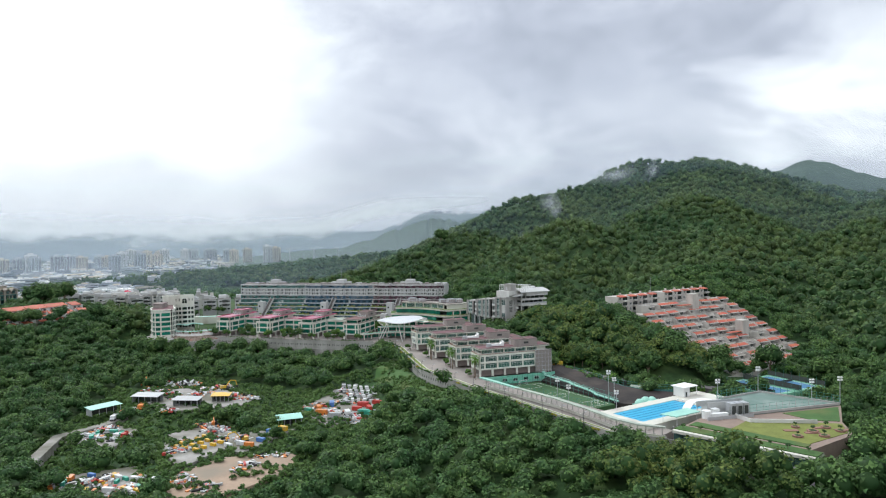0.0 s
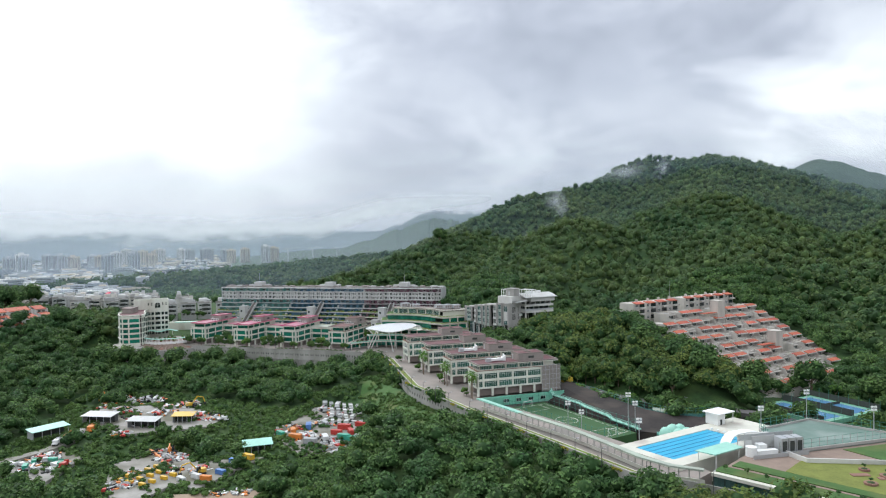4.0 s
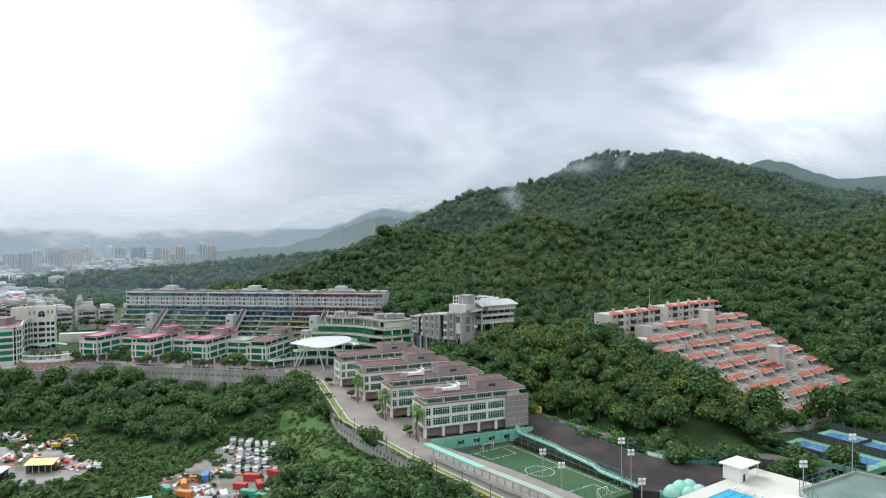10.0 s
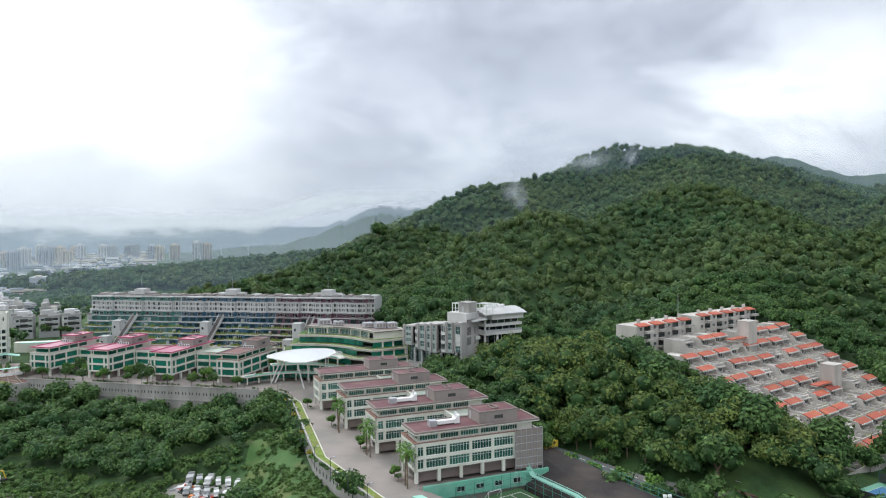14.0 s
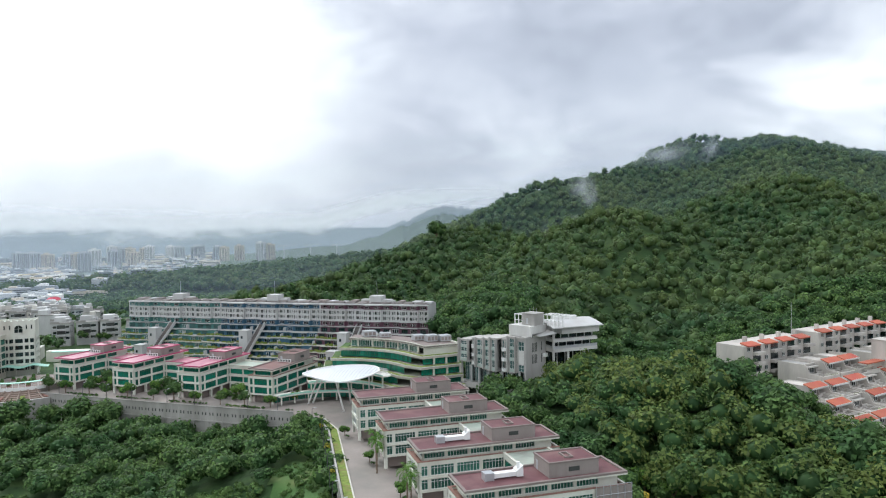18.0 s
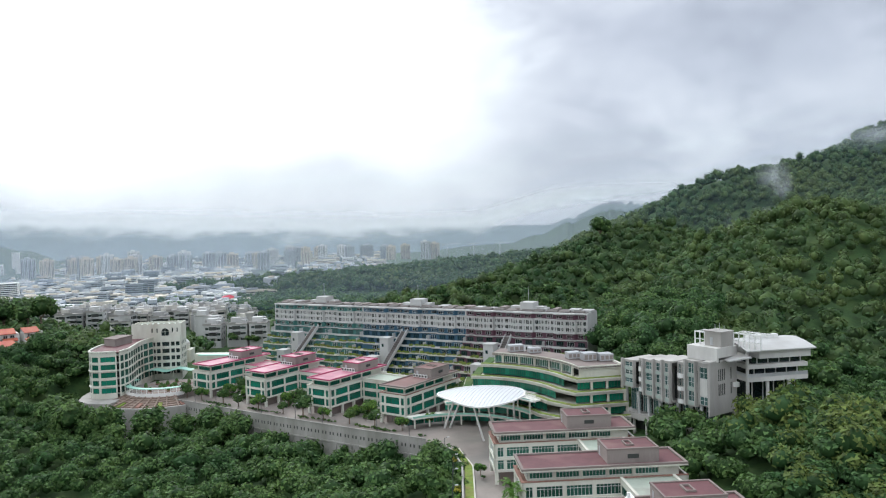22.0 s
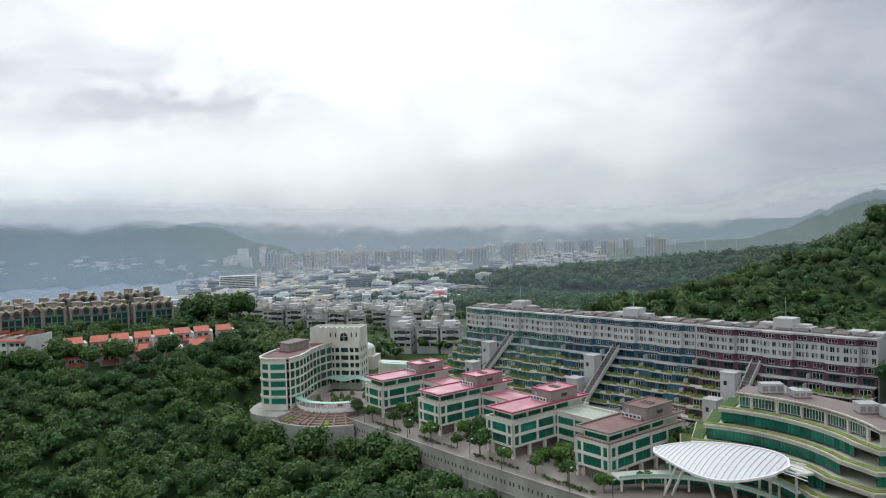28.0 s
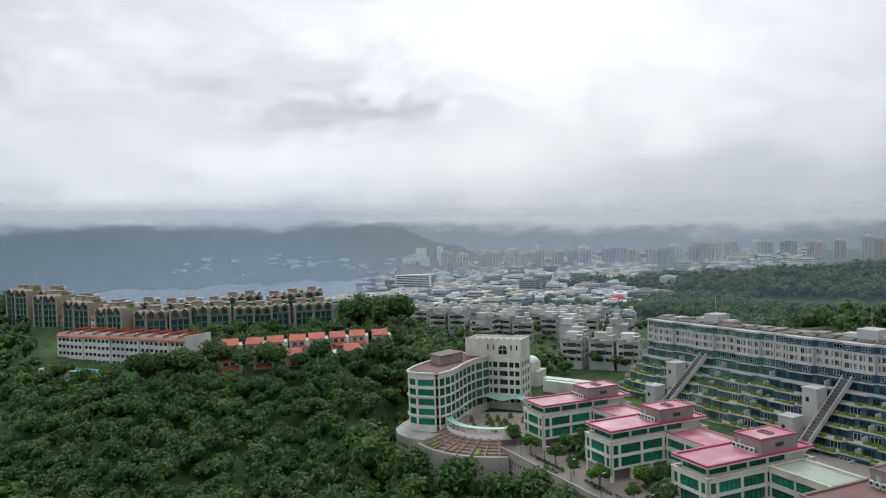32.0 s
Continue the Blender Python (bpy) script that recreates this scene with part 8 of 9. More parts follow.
for i in range(10):
    part("window_band", Shape().box(2, -0.15, 3 + 3.9 * i, 56, 0, 5 + 3.9 * i), M_DARKGLASS, hosp)
M_REDBALL = material("red_fabric", (0.62, 0.02, 0.05), 0.5, 0.1, 3.0)
ball = thing("red_hall", "rounded bright red hall among the city blocks", "hall", m=pose(-437, 915, -14, 0, 0, 35) @ Matrix.Scale(0.62, 4))
smooth(part("shell", Shape().dome((0, 0, 0), 17, 12, 17, 18, 6), M_REDBALL, ball))
part("base", Shape().box(-18, -13, -4, 18, 13, 3), M_REDBALL, ball)


def tower_block(k, h, m):
    ob = thing("tower_block", "distant residential tower with vertical window strips", "tower block", "distant tower blocks", m)
    s = Shape()
    for i in range(4):
        s.box(i * 9.0, (i % 2) * -2.0, -8, i * 9.0 + 7.6, 16, h - (i % 3) * 2)
    s.box(7, 3, -8, 28, 14, h)
    part("wall", s, M_CITY[k], ob)
    strips = Shape()
    for i in range(4):
        strips.box(i * 9 + 1.4, (i % 2) * -2.0 - 0.2, 2, i * 9 + 2.6, (i % 2) * -2.0, h - 4).box(i * 9 + 4.6, (i % 2) * -2.0 - 0.2, 2, i * 9 + 6.0, (i % 2) * -2.0, h - 4)
    part("window_strips", strips, M_DARKGLASS, ob)
    part("roof_crown", Shape().box(9, 4, h, 22, 12, h + 6), M_CITY[k], ob)
    return ob


towers = [tower_block(k, (84, 78, 72)[k], pose(-780 + 34 * k, 1610 + 14 * k, -18, 0, 0, 32) @ Matrix.Diagonal((0.72, 0.72, 0.56, 1))) for k in range(3)]
for a0, a1, n, dist, hs in ((-47.5, -29.8, 19, 1520, 0.56), (-44, -40, 4, 1640, 0.58), (-28.5, -24.8, 5, 1900, 0.56), (-24.5, -18.5, 7, 1800, 0.57), (-17.4, -16.2, 2, 1750, 0.6), (-51, -48, 3, 1700, 0.46)):
    for i in range(n):
        a = radians(a0 + (a1 - a0) * (i + city.uniform(-0.25, 0.25)) / n)
        x, y = -11 + dist * math.sin(a), 283 + dist * math.cos(a) + city.uniform(-30, 30)
        copy_thing(city.choice(towers), pose(x, y, -18, 0, 0, math.degrees(-a) + city.uniform(-8, 8)) @ Matrix.Diagonal((1, 1, hs / 0.56 * city.uniform(0.94, 1.04), 1)))
for i in range(3):
    a = radians(-15.2 + 2.2 * i)
    crane = thing("tower_crane", "distant tower crane over the city", "crane", "tower cranes", pose(-11 + 1650 * math.sin(a), 283 + 1650 * math.cos(a), -30) @ Matrix.Scale(0.6, 4))
    part("mast", Shape().beam((0, 0, 0), (0, 0, 92), 3.0), M_STEEL, crane)
    part("jib", Shape().beam((-18, 0, 92), (48, 6, 95), 2.2), M_STEEL, crane)
    part("counterweight", Shape().box(-20, -2, 88, -13, 2, 92), M_CONC, crane)

solid("bay_water", Shape().prism([(-2100, 250), (-900, 300), (-760, 700), (-800, 1100), (-1150, 1350), (-2100, 1350)], -40, -17.5), M_WATER, "grey still water of the bay", "water", kind="structure")


def far_range(name, label, pts, depth, seed, mat, rough=0.12):
    """A distant mountain range: a rough double slope along a crest line of (x, y, z)."""
    q = random.Random(seed)
    line = []
    for (a, b) in zip(pts, pts[1:]):
        for i in range(12):
            t = i / 12
            z = a[2] + (b[2] - a[2]) * (3 * t * t - 2 * t * t * t)
            line.append(Vector((a[0] + (b[0] - a[0]) * t, a[1] + (b[1] - a[1]) * t, z * (1 + q.uniform(-rough, rough) * 0.5))))
    line.append(Vector(pts[-1]))
    s = Shape()
    rows = []
    for k in range(8):
        f = k / 7
        row = []
        for i, p in enumerate(line):
            eye = Vector((-10, 200, 0))
            out = (eye - Vector((p.x, p.y, 0))).normalized()
            fold = 0.72 + 0.28 * math.sin(i * 0.9 + seed) * math.sin(i * 0.37 + k * 0.8)
            z = -16 + (p.z + 16) * (1 - f) ** (0.8 + 0.4 * fold)
            c = p + out * depth * f * (0.8 + 0.4 * fold)
            row.append((c.x, c.y, z))
        rows.append(row)
    n = len(line)
    s.v = [v for r in rows for v in r] + [(p.x * 1.08, p.y * 1.08, -30) for p in line]
    s.f = [(k * n + i, (k + 1) * n + i, (k + 1) * n + i + 1, k * n + i + 1) for k in range(7) for i in range(n - 1)] + [(8 * n + i, i, i + 1, 8 * n + i + 1) for i in range(n - 1)]
    s.m = [0] * len(s.f)
    return smooth(solid(name, s, mat, label, "mountains", kind="structure"))


M_FARHILL = material("distant_woods", (0.045, 0.075, 0.05), 0.95, 0.25, 160.0, 0.03, 0.0)
far_range("backdrop_mountain", "distant wooded mountain under cloud", [(-760, 2450, -14), (-455, 2700, 8), (-343, 2740, 42), (-235, 2770, 88), (-142, 2790, 126), (-80, 2800, 140), (20, 2820, 130), (200, 2850, 138), (600, 2900, 140)], 700, 3, M_FARHILL)
far_range("backdrop_mountain", "distant wooded mountains to the north-east under cloud", [(560, 1900, 120), (760, 1900, 175), (944, 1900, 232), (1150, 1900, 182), (1400, 1850, 205), (1800, 1700, 160)], 500, 4, M_FARHILL, 0.03)
far_range("backdrop_mountain", "long dim mountain range beyond the bay", [(-4100, 900, 120), (-3600, 1500, 130), (-3000, 2000, 130), (-2500, 2400, 128), (-2250, 2650, 120), (-1950, 2950, 84), (-1500, 3300, 76), (-900, 3700, 70), (-300, 3900, 70), (500, 4000, 70)], 900, 5, M_FARHILL)
far_range("backdrop_mountain", "dark blue-green mountain on the far shore of the bay", [(-2220, 300, 120), (-2188, 680, 132), (-2088, 1050, 122), (-1963, 1331, 118), (-1874, 1483, 126), (-1755, 1652, 96), (-1630, 1798, 34), (-1549, 1880, -8)], 740, 9, M_FARHILL, 0.06)


shore, far_rng = Shape(), random.Random(41)
for at, dist, n in ((-68, 1560, 4), (-65, 1580, 5), (-62, 1540, 5), (-60, 1600, 8), (-57.5, 1560, 5), (-54.5, 1540, 4), (-51, 1560, 6), (-48.5, 1650, 6)):
    for i in range(n):
        a, d = radians(at + far_rng.uniform(-1.4, 1.4)), dist + far_rng.uniform(-50, 110)
        x, y, w, h = -11 + d * math.sin(a), 283 + d * math.cos(a), far_rng.uniform(8, 24), far_rng.uniform(3, 8)
        z = -12 + 142 * max(0.0, (d - 1460) / 740) ** 1.15
        shore.prism([(x, y), (x + w * 0.8, y + w * 0.6), (x + w * 0.8 - 8, y + w * 0.6 + 10), (x - 8, y + 10)], z - 30, z + h, far_rng.choice((0, 0, 0, 2)))
tagged(new("shore_settlement", shore.mesh("shore_settlement", *M_CITY)), "scattered pale buildings on the far shore slopes", "settlement", kind="stuff")


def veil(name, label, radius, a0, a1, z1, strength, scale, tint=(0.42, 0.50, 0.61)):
    """A thin tinted sheet that paints the air's haze over what lies behind: clear at its upper edge, thicker near the
    ground.
    """
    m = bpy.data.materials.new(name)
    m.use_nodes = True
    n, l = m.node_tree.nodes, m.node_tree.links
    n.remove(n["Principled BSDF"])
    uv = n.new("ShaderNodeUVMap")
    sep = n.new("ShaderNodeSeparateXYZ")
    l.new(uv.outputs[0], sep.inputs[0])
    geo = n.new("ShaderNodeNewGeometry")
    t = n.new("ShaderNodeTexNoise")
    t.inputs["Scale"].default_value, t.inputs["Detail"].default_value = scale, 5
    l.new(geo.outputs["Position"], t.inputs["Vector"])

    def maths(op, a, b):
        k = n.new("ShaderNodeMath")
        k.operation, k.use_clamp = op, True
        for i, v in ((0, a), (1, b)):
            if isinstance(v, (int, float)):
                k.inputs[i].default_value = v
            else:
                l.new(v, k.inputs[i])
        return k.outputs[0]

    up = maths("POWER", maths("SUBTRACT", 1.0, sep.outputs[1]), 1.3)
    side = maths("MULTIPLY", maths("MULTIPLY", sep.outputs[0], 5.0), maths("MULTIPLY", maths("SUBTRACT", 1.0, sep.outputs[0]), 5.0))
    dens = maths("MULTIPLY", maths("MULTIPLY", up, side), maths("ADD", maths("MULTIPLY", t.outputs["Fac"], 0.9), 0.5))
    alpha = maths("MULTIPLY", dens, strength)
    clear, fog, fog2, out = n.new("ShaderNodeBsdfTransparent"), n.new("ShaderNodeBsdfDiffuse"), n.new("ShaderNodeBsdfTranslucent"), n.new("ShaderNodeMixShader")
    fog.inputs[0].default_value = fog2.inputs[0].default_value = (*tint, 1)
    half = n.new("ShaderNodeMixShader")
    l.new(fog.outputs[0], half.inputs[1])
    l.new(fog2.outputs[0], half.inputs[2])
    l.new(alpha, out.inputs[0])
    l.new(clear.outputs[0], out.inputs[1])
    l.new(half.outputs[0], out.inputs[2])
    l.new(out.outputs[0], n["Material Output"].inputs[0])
    me = bpy.data.meshes.new(name)
    k = 40
    vs, fs, uvs = [], [], []
    for i in range(k + 1):
        a = radians(a0 + (a1 - a0) * i / k)
        x, y = -5 + radius * math.sin(a), 180 + radius * math.cos(a)
        vs += [(x, y, -20), (x, y, z1)]
    for i in range(k):
        fs.append((2 * i, 2 * i + 2, 2 * i + 3, 2 * i + 1))
        uvs += [(i / k, 0), ((i + 1) / k, 0), ((i + 1) / k, 1), (i / k, 1)]
    me.from_pydata(vs, [], fs)
    layer = me.uv_layers.new(name="UVMap")
    layer.data.foreach_set("uv", [c for p in uvs for c in p])
    me.materials.append(m)
    ob = tagged(new(name, me), label, "mist", kind="structure")
    ob.visible_shadow = False
    return ob


# Sheets added to tint the distance, since the air itself holds no haze.
veil("backdrop_haze_sheet", "tinted sheet painting faint haze over the valley and mountainside", 560, -95, 75, 330, 0.10, 0.004, (0.38, 0.50, 0.66))
veil("backdrop_haze_sheet", "pale tinted sheet standing in for haze over the near city", 800, -85, 4, 150, 0.12, 0.004)
veil("backdrop_haze_sheet", "blue tinted sheet standing in for haze before the summit", 740, -8, 75, 420, 0.16, 0.004, (0.36, 0.48, 0.64))
veil("backdrop_haze_sheet", "blue tinted sheet standing in for haze before the shore", 1130, -92, -44, 260, 0.40, 0.003, (0.30, 0.46, 0.66))
veil("backdrop_haze_sheet", "pale tinted sheet standing in for haze before the distant towers", 1380, -90, 60, 260, 0.40, 0.003, (0.52, 0.59, 0.68))
veil("backdrop_haze_sheet", "dense pale sheet standing in for haze before far mountains", 2480, -90, 60, 420, 0.66, 0.002, (0.52, 0.60, 0.72))


def cloud_base(radius, crest):
    """The torn lower edge of the cloud cover, lying on the far mountains: clear below, closed above, thinning upwards. crest: (bearing, height of the edge)."""
    m = bpy.data.materials.new("cloud_base")
    m.use_nodes = True
    n, l = m.node_tree.nodes, m.node_tree.links
    n.remove(n["Principled BSDF"])
    uv, sep, geo, t = n.new("ShaderNodeUVMap"), n.new("ShaderNodeSeparateXYZ"), n.new("ShaderNodeNewGeometry"), n.new("ShaderNodeTexNoise")
    l.new(uv.outputs[0], sep.inputs[0])
    squeeze = n.new("ShaderNodeMapping")
    squeeze.inputs["Scale"].default_value = (0.004, 0.004, 0.011)
    l.new(geo.outputs["Position"], squeeze.inputs[0])
    l.new(squeeze.outputs[0], t.inputs["Vector"])
    t.inputs["Scale"].default_value, t.inputs["Detail"].default_value, t.inputs["Roughness"].default_value = 1.0, 7, 0.6

    def maths(op, a, b):
        k = n.new("ShaderNodeMath")
        k.operation = op
        for i, v in ((0, a), (1, b)):
            if isinstance(v, (int, float)):
                k.inputs[i].default_value = v
            else:
                l.new(v, k.inputs[i])
        return k.outputs[0]

    level = maths("ADD", sep.outputs[1], maths("MULTIPLY", maths("SUBTRACT", t.outputs["Fac"], 0.5), 1.3))
    fades = []
    for lo, hi, a, b in ((0.16, 0.60, 0.0, 0.92), (0.55, 1.0, 1.0, 0.0)):
        r = n.new("ShaderNodeMapRange")
        r.interpolation_type = "SMOOTHSTEP"
        for i, v in ((1, lo), (2, hi), (3, a), (4, b)):
            r.inputs[i].default_value = v
        l.new(level if lo < 0.2 else sep.outputs[1], r.inputs[0])
        fades.append(r.outputs[0])
    r = n.new("ShaderNodeMapRange")
    r.inputs[1].default_value, r.inputs[2].default_value, r.inputs[3].default_value, r.inputs[4].default_value = 0.86, 1.0, 1.0, 0.0
    l.new(sep.outputs[0], r.inputs[0])
    alpha = maths("MULTIPLY", maths("MULTIPLY", fades[0], fades[1]), r.outputs[0])
    clear, fog, fog2, half, out = n.new("ShaderNodeBsdfTransparent"), n.new("ShaderNodeBsdfDiffuse"), n.new("ShaderNodeBsdfTranslucent"), n.new("ShaderNodeMixShader"), n.new("ShaderNodeMixShader")
    fog.inputs[0].default_value = fog2.inputs[0].default_value = (0.93, 0.945, 0.965, 1)
    l.new(fog.outputs[0], half.inputs[1])
    l.new(fog2.outputs[0], half.inputs[2])
    l.new(alpha, out.inputs[0])
    l.new(clear.outputs[0], out.inputs[1])
    l.new(half.outputs[0], out.inputs[2])
    l.new(out.outputs[0], n["Material Output"].inputs[0])
    vs, fs, uvs, k = [], [], [], 60
    for i in range(k + 1):
        deg = crest[0][0] + (crest[-1][0] - crest[0][0]) * i / k
        a, z = radians(deg), float(np.interp(deg, [c[0] for c in crest], [c[1] for c in crest]))
        x, y = -5 + radius * math.sin(a), 180 + radius * math.cos(a)
        vs += [(x, y, z - 40), (x, y, z + 55)]
        if i < k:
            fs.append((2 * i, 2 * i + 2, 2 * i + 3, 2 * i + 1))
            uvs += [(i / k, 0), ((i + 1) / k, 0), ((i + 1) / k, 1), (i / k, 1)]
    me = bpy.data.meshes.new("cloud_base")
    me.from_pydata(vs, [], fs)
    me.uv_layers.new(name="UVMap").data.foreach_set("uv", [c for p in uvs for c in p])
    me.materials.append(m)
    ob = tagged(new("backdrop_cloud", me), "torn lower edge of the cloud cover on the far mountains", "cloud", kind="structure")
    ob.visible_shadow = False
    return ob


cloud_base(1790, ((-100, 118), (-68, 116), (-57, 106), (-41, 84), (-33, 72), (-22, 58), (-12, 66), (-6, 118), (8, 140)))


def mist_wisp(x, y, z, wide, tall, lean, strength, seed):
    """A thin torn rag of low cloud hanging before the mountainside: three bowed sheets that fade out at their edges."""
    m = bpy.data.materials.new("mist_wisp")
    m.use_nodes = True
    n, l = m.node_tree.nodes, m.node_tree.links
    n.remove(n["Principled BSDF"])
    uv, t, ball = n.new("ShaderNodeUVMap"), n.new("ShaderNodeTexNoise"), n.new("ShaderNodeTexGradient")
    ball.gradient_type = "SPHERICAL"
    place = n.new("ShaderNodeMapping")
    place.inputs["Location"].default_value, place.inputs["Scale"].default_value = (-1, -1, 0), (2, 2, 0)
    l.new(uv.outputs[0], place.inputs[0])
    l.new(place.outputs[0], ball.inputs[0])
    t.inputs["Scale"].default_value, t.inputs["Detail"].default_value, t.inputs["Distortion"].default_value = 2.0, 3, 0.4
    off = n.new("ShaderNodeMapping")
    off.inputs["Location"].default_value = (seed * 3.1, seed * 1.7, 0)
    l.new(uv.outputs[0], off.inputs[0])
    l.new(off.outputs[0], t.inputs["Vector"])
    torn = n.new("ShaderNodeMapRange")
    torn.inputs[1].default_value, torn.inputs[2].default_value = 0.38, 0.72
    l.new(t.outputs["Fac"], torn.inputs[0])
    a, b = n.new("ShaderNodeMath"), n.new("ShaderNodeMath")
    a.operation = b.operation = "MULTIPLY"
    l.new(torn.outputs[0], a.inputs[0])
    l.new(ball.outputs["Fac"], a.inputs[1])
    l.new(a.outputs[0], b.inputs[0])
    b.inputs[1].default_value, b.use_clamp = strength, True
    clear, fog, fog2, half, out = n.new("ShaderNodeBsdfTransparent"), n.new("ShaderNodeBsdfDiffuse"), n.new("ShaderNodeBsdfTranslucent"), n.new("ShaderNodeMixShader"), n.new("ShaderNodeMixShader")
    fog.inputs[0].default_value = fog2.inputs[0].default_value = (0.72, 0.76, 0.8, 1)
    half.inputs[0].default_value = 0.5
    l.new(fog.outputs[0], half.inputs[1])
    l.new(fog2.outputs[0], half.inputs[2])
    l.new(b.outputs[0], out.inputs[0])
    l.new(clear.outputs[0], out.inputs[1])
    l.new(half.outputs[0], out.inputs[2])
    l.new(out.outputs[0], n["Material Output"].inputs[0])
    me = bpy.data.meshes.new("mist_wisp")
    vs, fs, uvs = [], [], []
    for sheet in range(3):
        k0 = len(vs)
        for i in range(7):
            for j in range(7):
                u, v = i / 6, j / 6
                vs.append((x + (u - 0.5) * wide + (v - 0.5) * lean, y - 5 * sheet - 12 * math.sin(math.pi * u), z + (v - 0.5) * tall + sheet * 2))
        for i in range(6):
            for j in range(6):
                q = (i * 7 + j, i * 7 + 7 + j, i * 7 + 8 + j, i * 7 + 1 + j)
                fs.append(tuple(k0 + e for e in q))
                uvs += [((e // 7) / 6, (e % 7) / 6) for e in q]
    me.from_pydata(vs, [], fs)
    me.uv_layers.new(name="UVMap").data.foreach_set("uv", [c for e in uvs for c in e])
    me.materials.append(m)
    ob = tagged(new("mist_wisp", me), "thin rag of low cloud before the mountainside", "mist", kind="structure")
    ob.visible_shadow = False
    return ob


mist_wisp(246, 900, 132, 20, 44, 16, 0.42, 1)
mist_wisp(200, 905, 132, 60, 22, 34, 0.38, 2)
mist_wisp(104, 790, 92, 26, 36, -8, 0.45, 3)
mist_wisp(255, 770, 78, 36, 26, 14, 0.22, 4)
mist_wisp(74, 670, 62, 34, 22, 12, 0.3, 5)
mist_wisp(-90, 2480, 150, 300, 60, 60, 1.1, 6)


# ---- woods ----
rng = np.random.default_rng(7)
ICO_V = np.array([(0, 0, 1), *[(0.894 * math.cos(a), 0.894 * math.sin(a), 0.447) for a in np.arange(5) * 2 * math.pi / 5], *[(0.894 * math.cos(a), 0.894 * math.sin(a), -0.447) for a in (np.arange(5) + 0.5) * 2 * math.pi / 5], (0, 0, -1)])
ICO_F = np.array([(0, 1 + i, 1 + (i + 1) % 5) for i in range(5)] + [(1 + i, 6 + i, 1 + (i + 1) % 5) for i in range(5)] + [(1 + (i + 1) % 5, 6 + i, 6 + (i + 1) % 5) for i in range(5)] + [(11, 6 + (i + 1) % 5, 6 + i) for i in range(5)])


def mesh_from_arrays(name, verts, faces, sizes, slots, mats):
    me = bpy.data.meshes.new(name)
    me.vertices.add(len(verts))
    me.vertices.foreach_set("co", verts.astype(np.float32).ravel())
    me.loops.add(len(faces))
    me.loops.foreach_set("vertex_index", faces.astype(np.int32))
    me.polygons.add(len(sizes))
    me.polygons.foreach_set("loop_start", np.concatenate([[0], np.cumsum(sizes)[:-1]]).astype(np.int32))
    me.polygons.foreach_set("loop_total", sizes.astype(np.int32))
    for m in mats:
        me.materials.append(m)
    me.polygons.foreach_set("material_index", slots.astype(np.int32))
    me.update(calc_edges=True)
    return me


def crown_arrays(at, radius, lobes, cards, card, squash=0.75, spread=0.55, lift=None):
    """Crowns at the given places (n, 3: middle of the crown) with the given radii: inner lumps (slot 1, most in a
    shade-darkened green) and leaf clumps round them.
    """
    n = len(at)
    off = rng.normal(0, 1, (n, lobes, 3))
    off /= np.linalg.norm(off, axis=2, keepdims=True) + 1e-6
    off *= spread * rng.uniform(0.5, 1.1, (n, lobes, 1))
    off[:, :, 2] = np.abs(off[:, :, 2]) * 0.9 - 0.12
    if lobes == 1:
        off *= 0.2
    centre = at[:, None] + off * radius[:, None, None]
    r = radius[:, None] * rng.uniform(0.42, 0.68, (n, lobes)) if lobes > 1 else radius[:, None] * rng.uniform(0.8, 1.0, (n, 1))
    centre, r = centre.reshape(-1, 3), r.reshape(-1)
    k = len(r)
    jit = rng.uniform(0.72, 1.08, (k, 12, 1))
    core = centre[:, None] + ICO_V[None] * jit * r[:, None, None] * 0.86 * np.array([1, 1, squash])
    core_f = (ICO_F[None] + 12 * np.arange(k)[:, None, None]).reshape(-1)
    way = rng.normal(0, 1, (k, cards, 3))
    way /= np.linalg.norm(way, axis=2, keepdims=True)
    way[:, :, 2] = np.where(way[:, :, 2] < -0.35, -way[:, :, 2], way[:, :, 2])
    middle = centre[:, None] + way * r[:, None, None] * rng.uniform(0.82, 1.12, (k, cards, 1)) * np.array([1, 1, squash])
    normal = way + rng.normal(0, 0.45, way.shape) + np.array([0, 0, 0.35])
    normal /= np.linalg.norm(normal, axis=2, keepdims=True)
    a = np.cross(normal, rng.normal(0, 1, way.shape))
    a /= np.linalg.norm(a, axis=2, keepdims=True) + 1e-6
    b = np.cross(normal, a)
    size = card * (r / np.median(r))[:, None, None] ** 0.5 * rng.uniform(0.6, 1.35, (k, cards, 1))
    quad = np.stack([middle + a * size, middle - a * size * 0.55 + b * size * 0.85 - normal * size * 0.2, middle - a * size * 0.6 - b * size * 0.8], 2)
    quad = quad.reshape(-1, 3)
    q = k * cards
    verts = np.concatenate([core.reshape(-1, 3), quad])
    faces = np.concatenate([core_f, 12 * k + np.arange(3 * q)])
    sizes = np.concatenate([np.full(20 * k, 3), np.full(q, 3)])
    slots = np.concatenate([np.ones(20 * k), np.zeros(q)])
    return verts, faces, sizes, slots


def scatter(x0, x1, y0, y1, step, keep):
    gx, gy = np.meshgrid(np.arange(x0, x1, step), np.arange(y0, y1, step))
    x = gx.ravel() + rng.uniform(-0.45, 0.45, gx.size) * step
    y = gy.ravel() + rng.uniform(-0.45, 0.45, gx.size) * step
    ok = keep(x, y)
    return x[ok], y[ok]


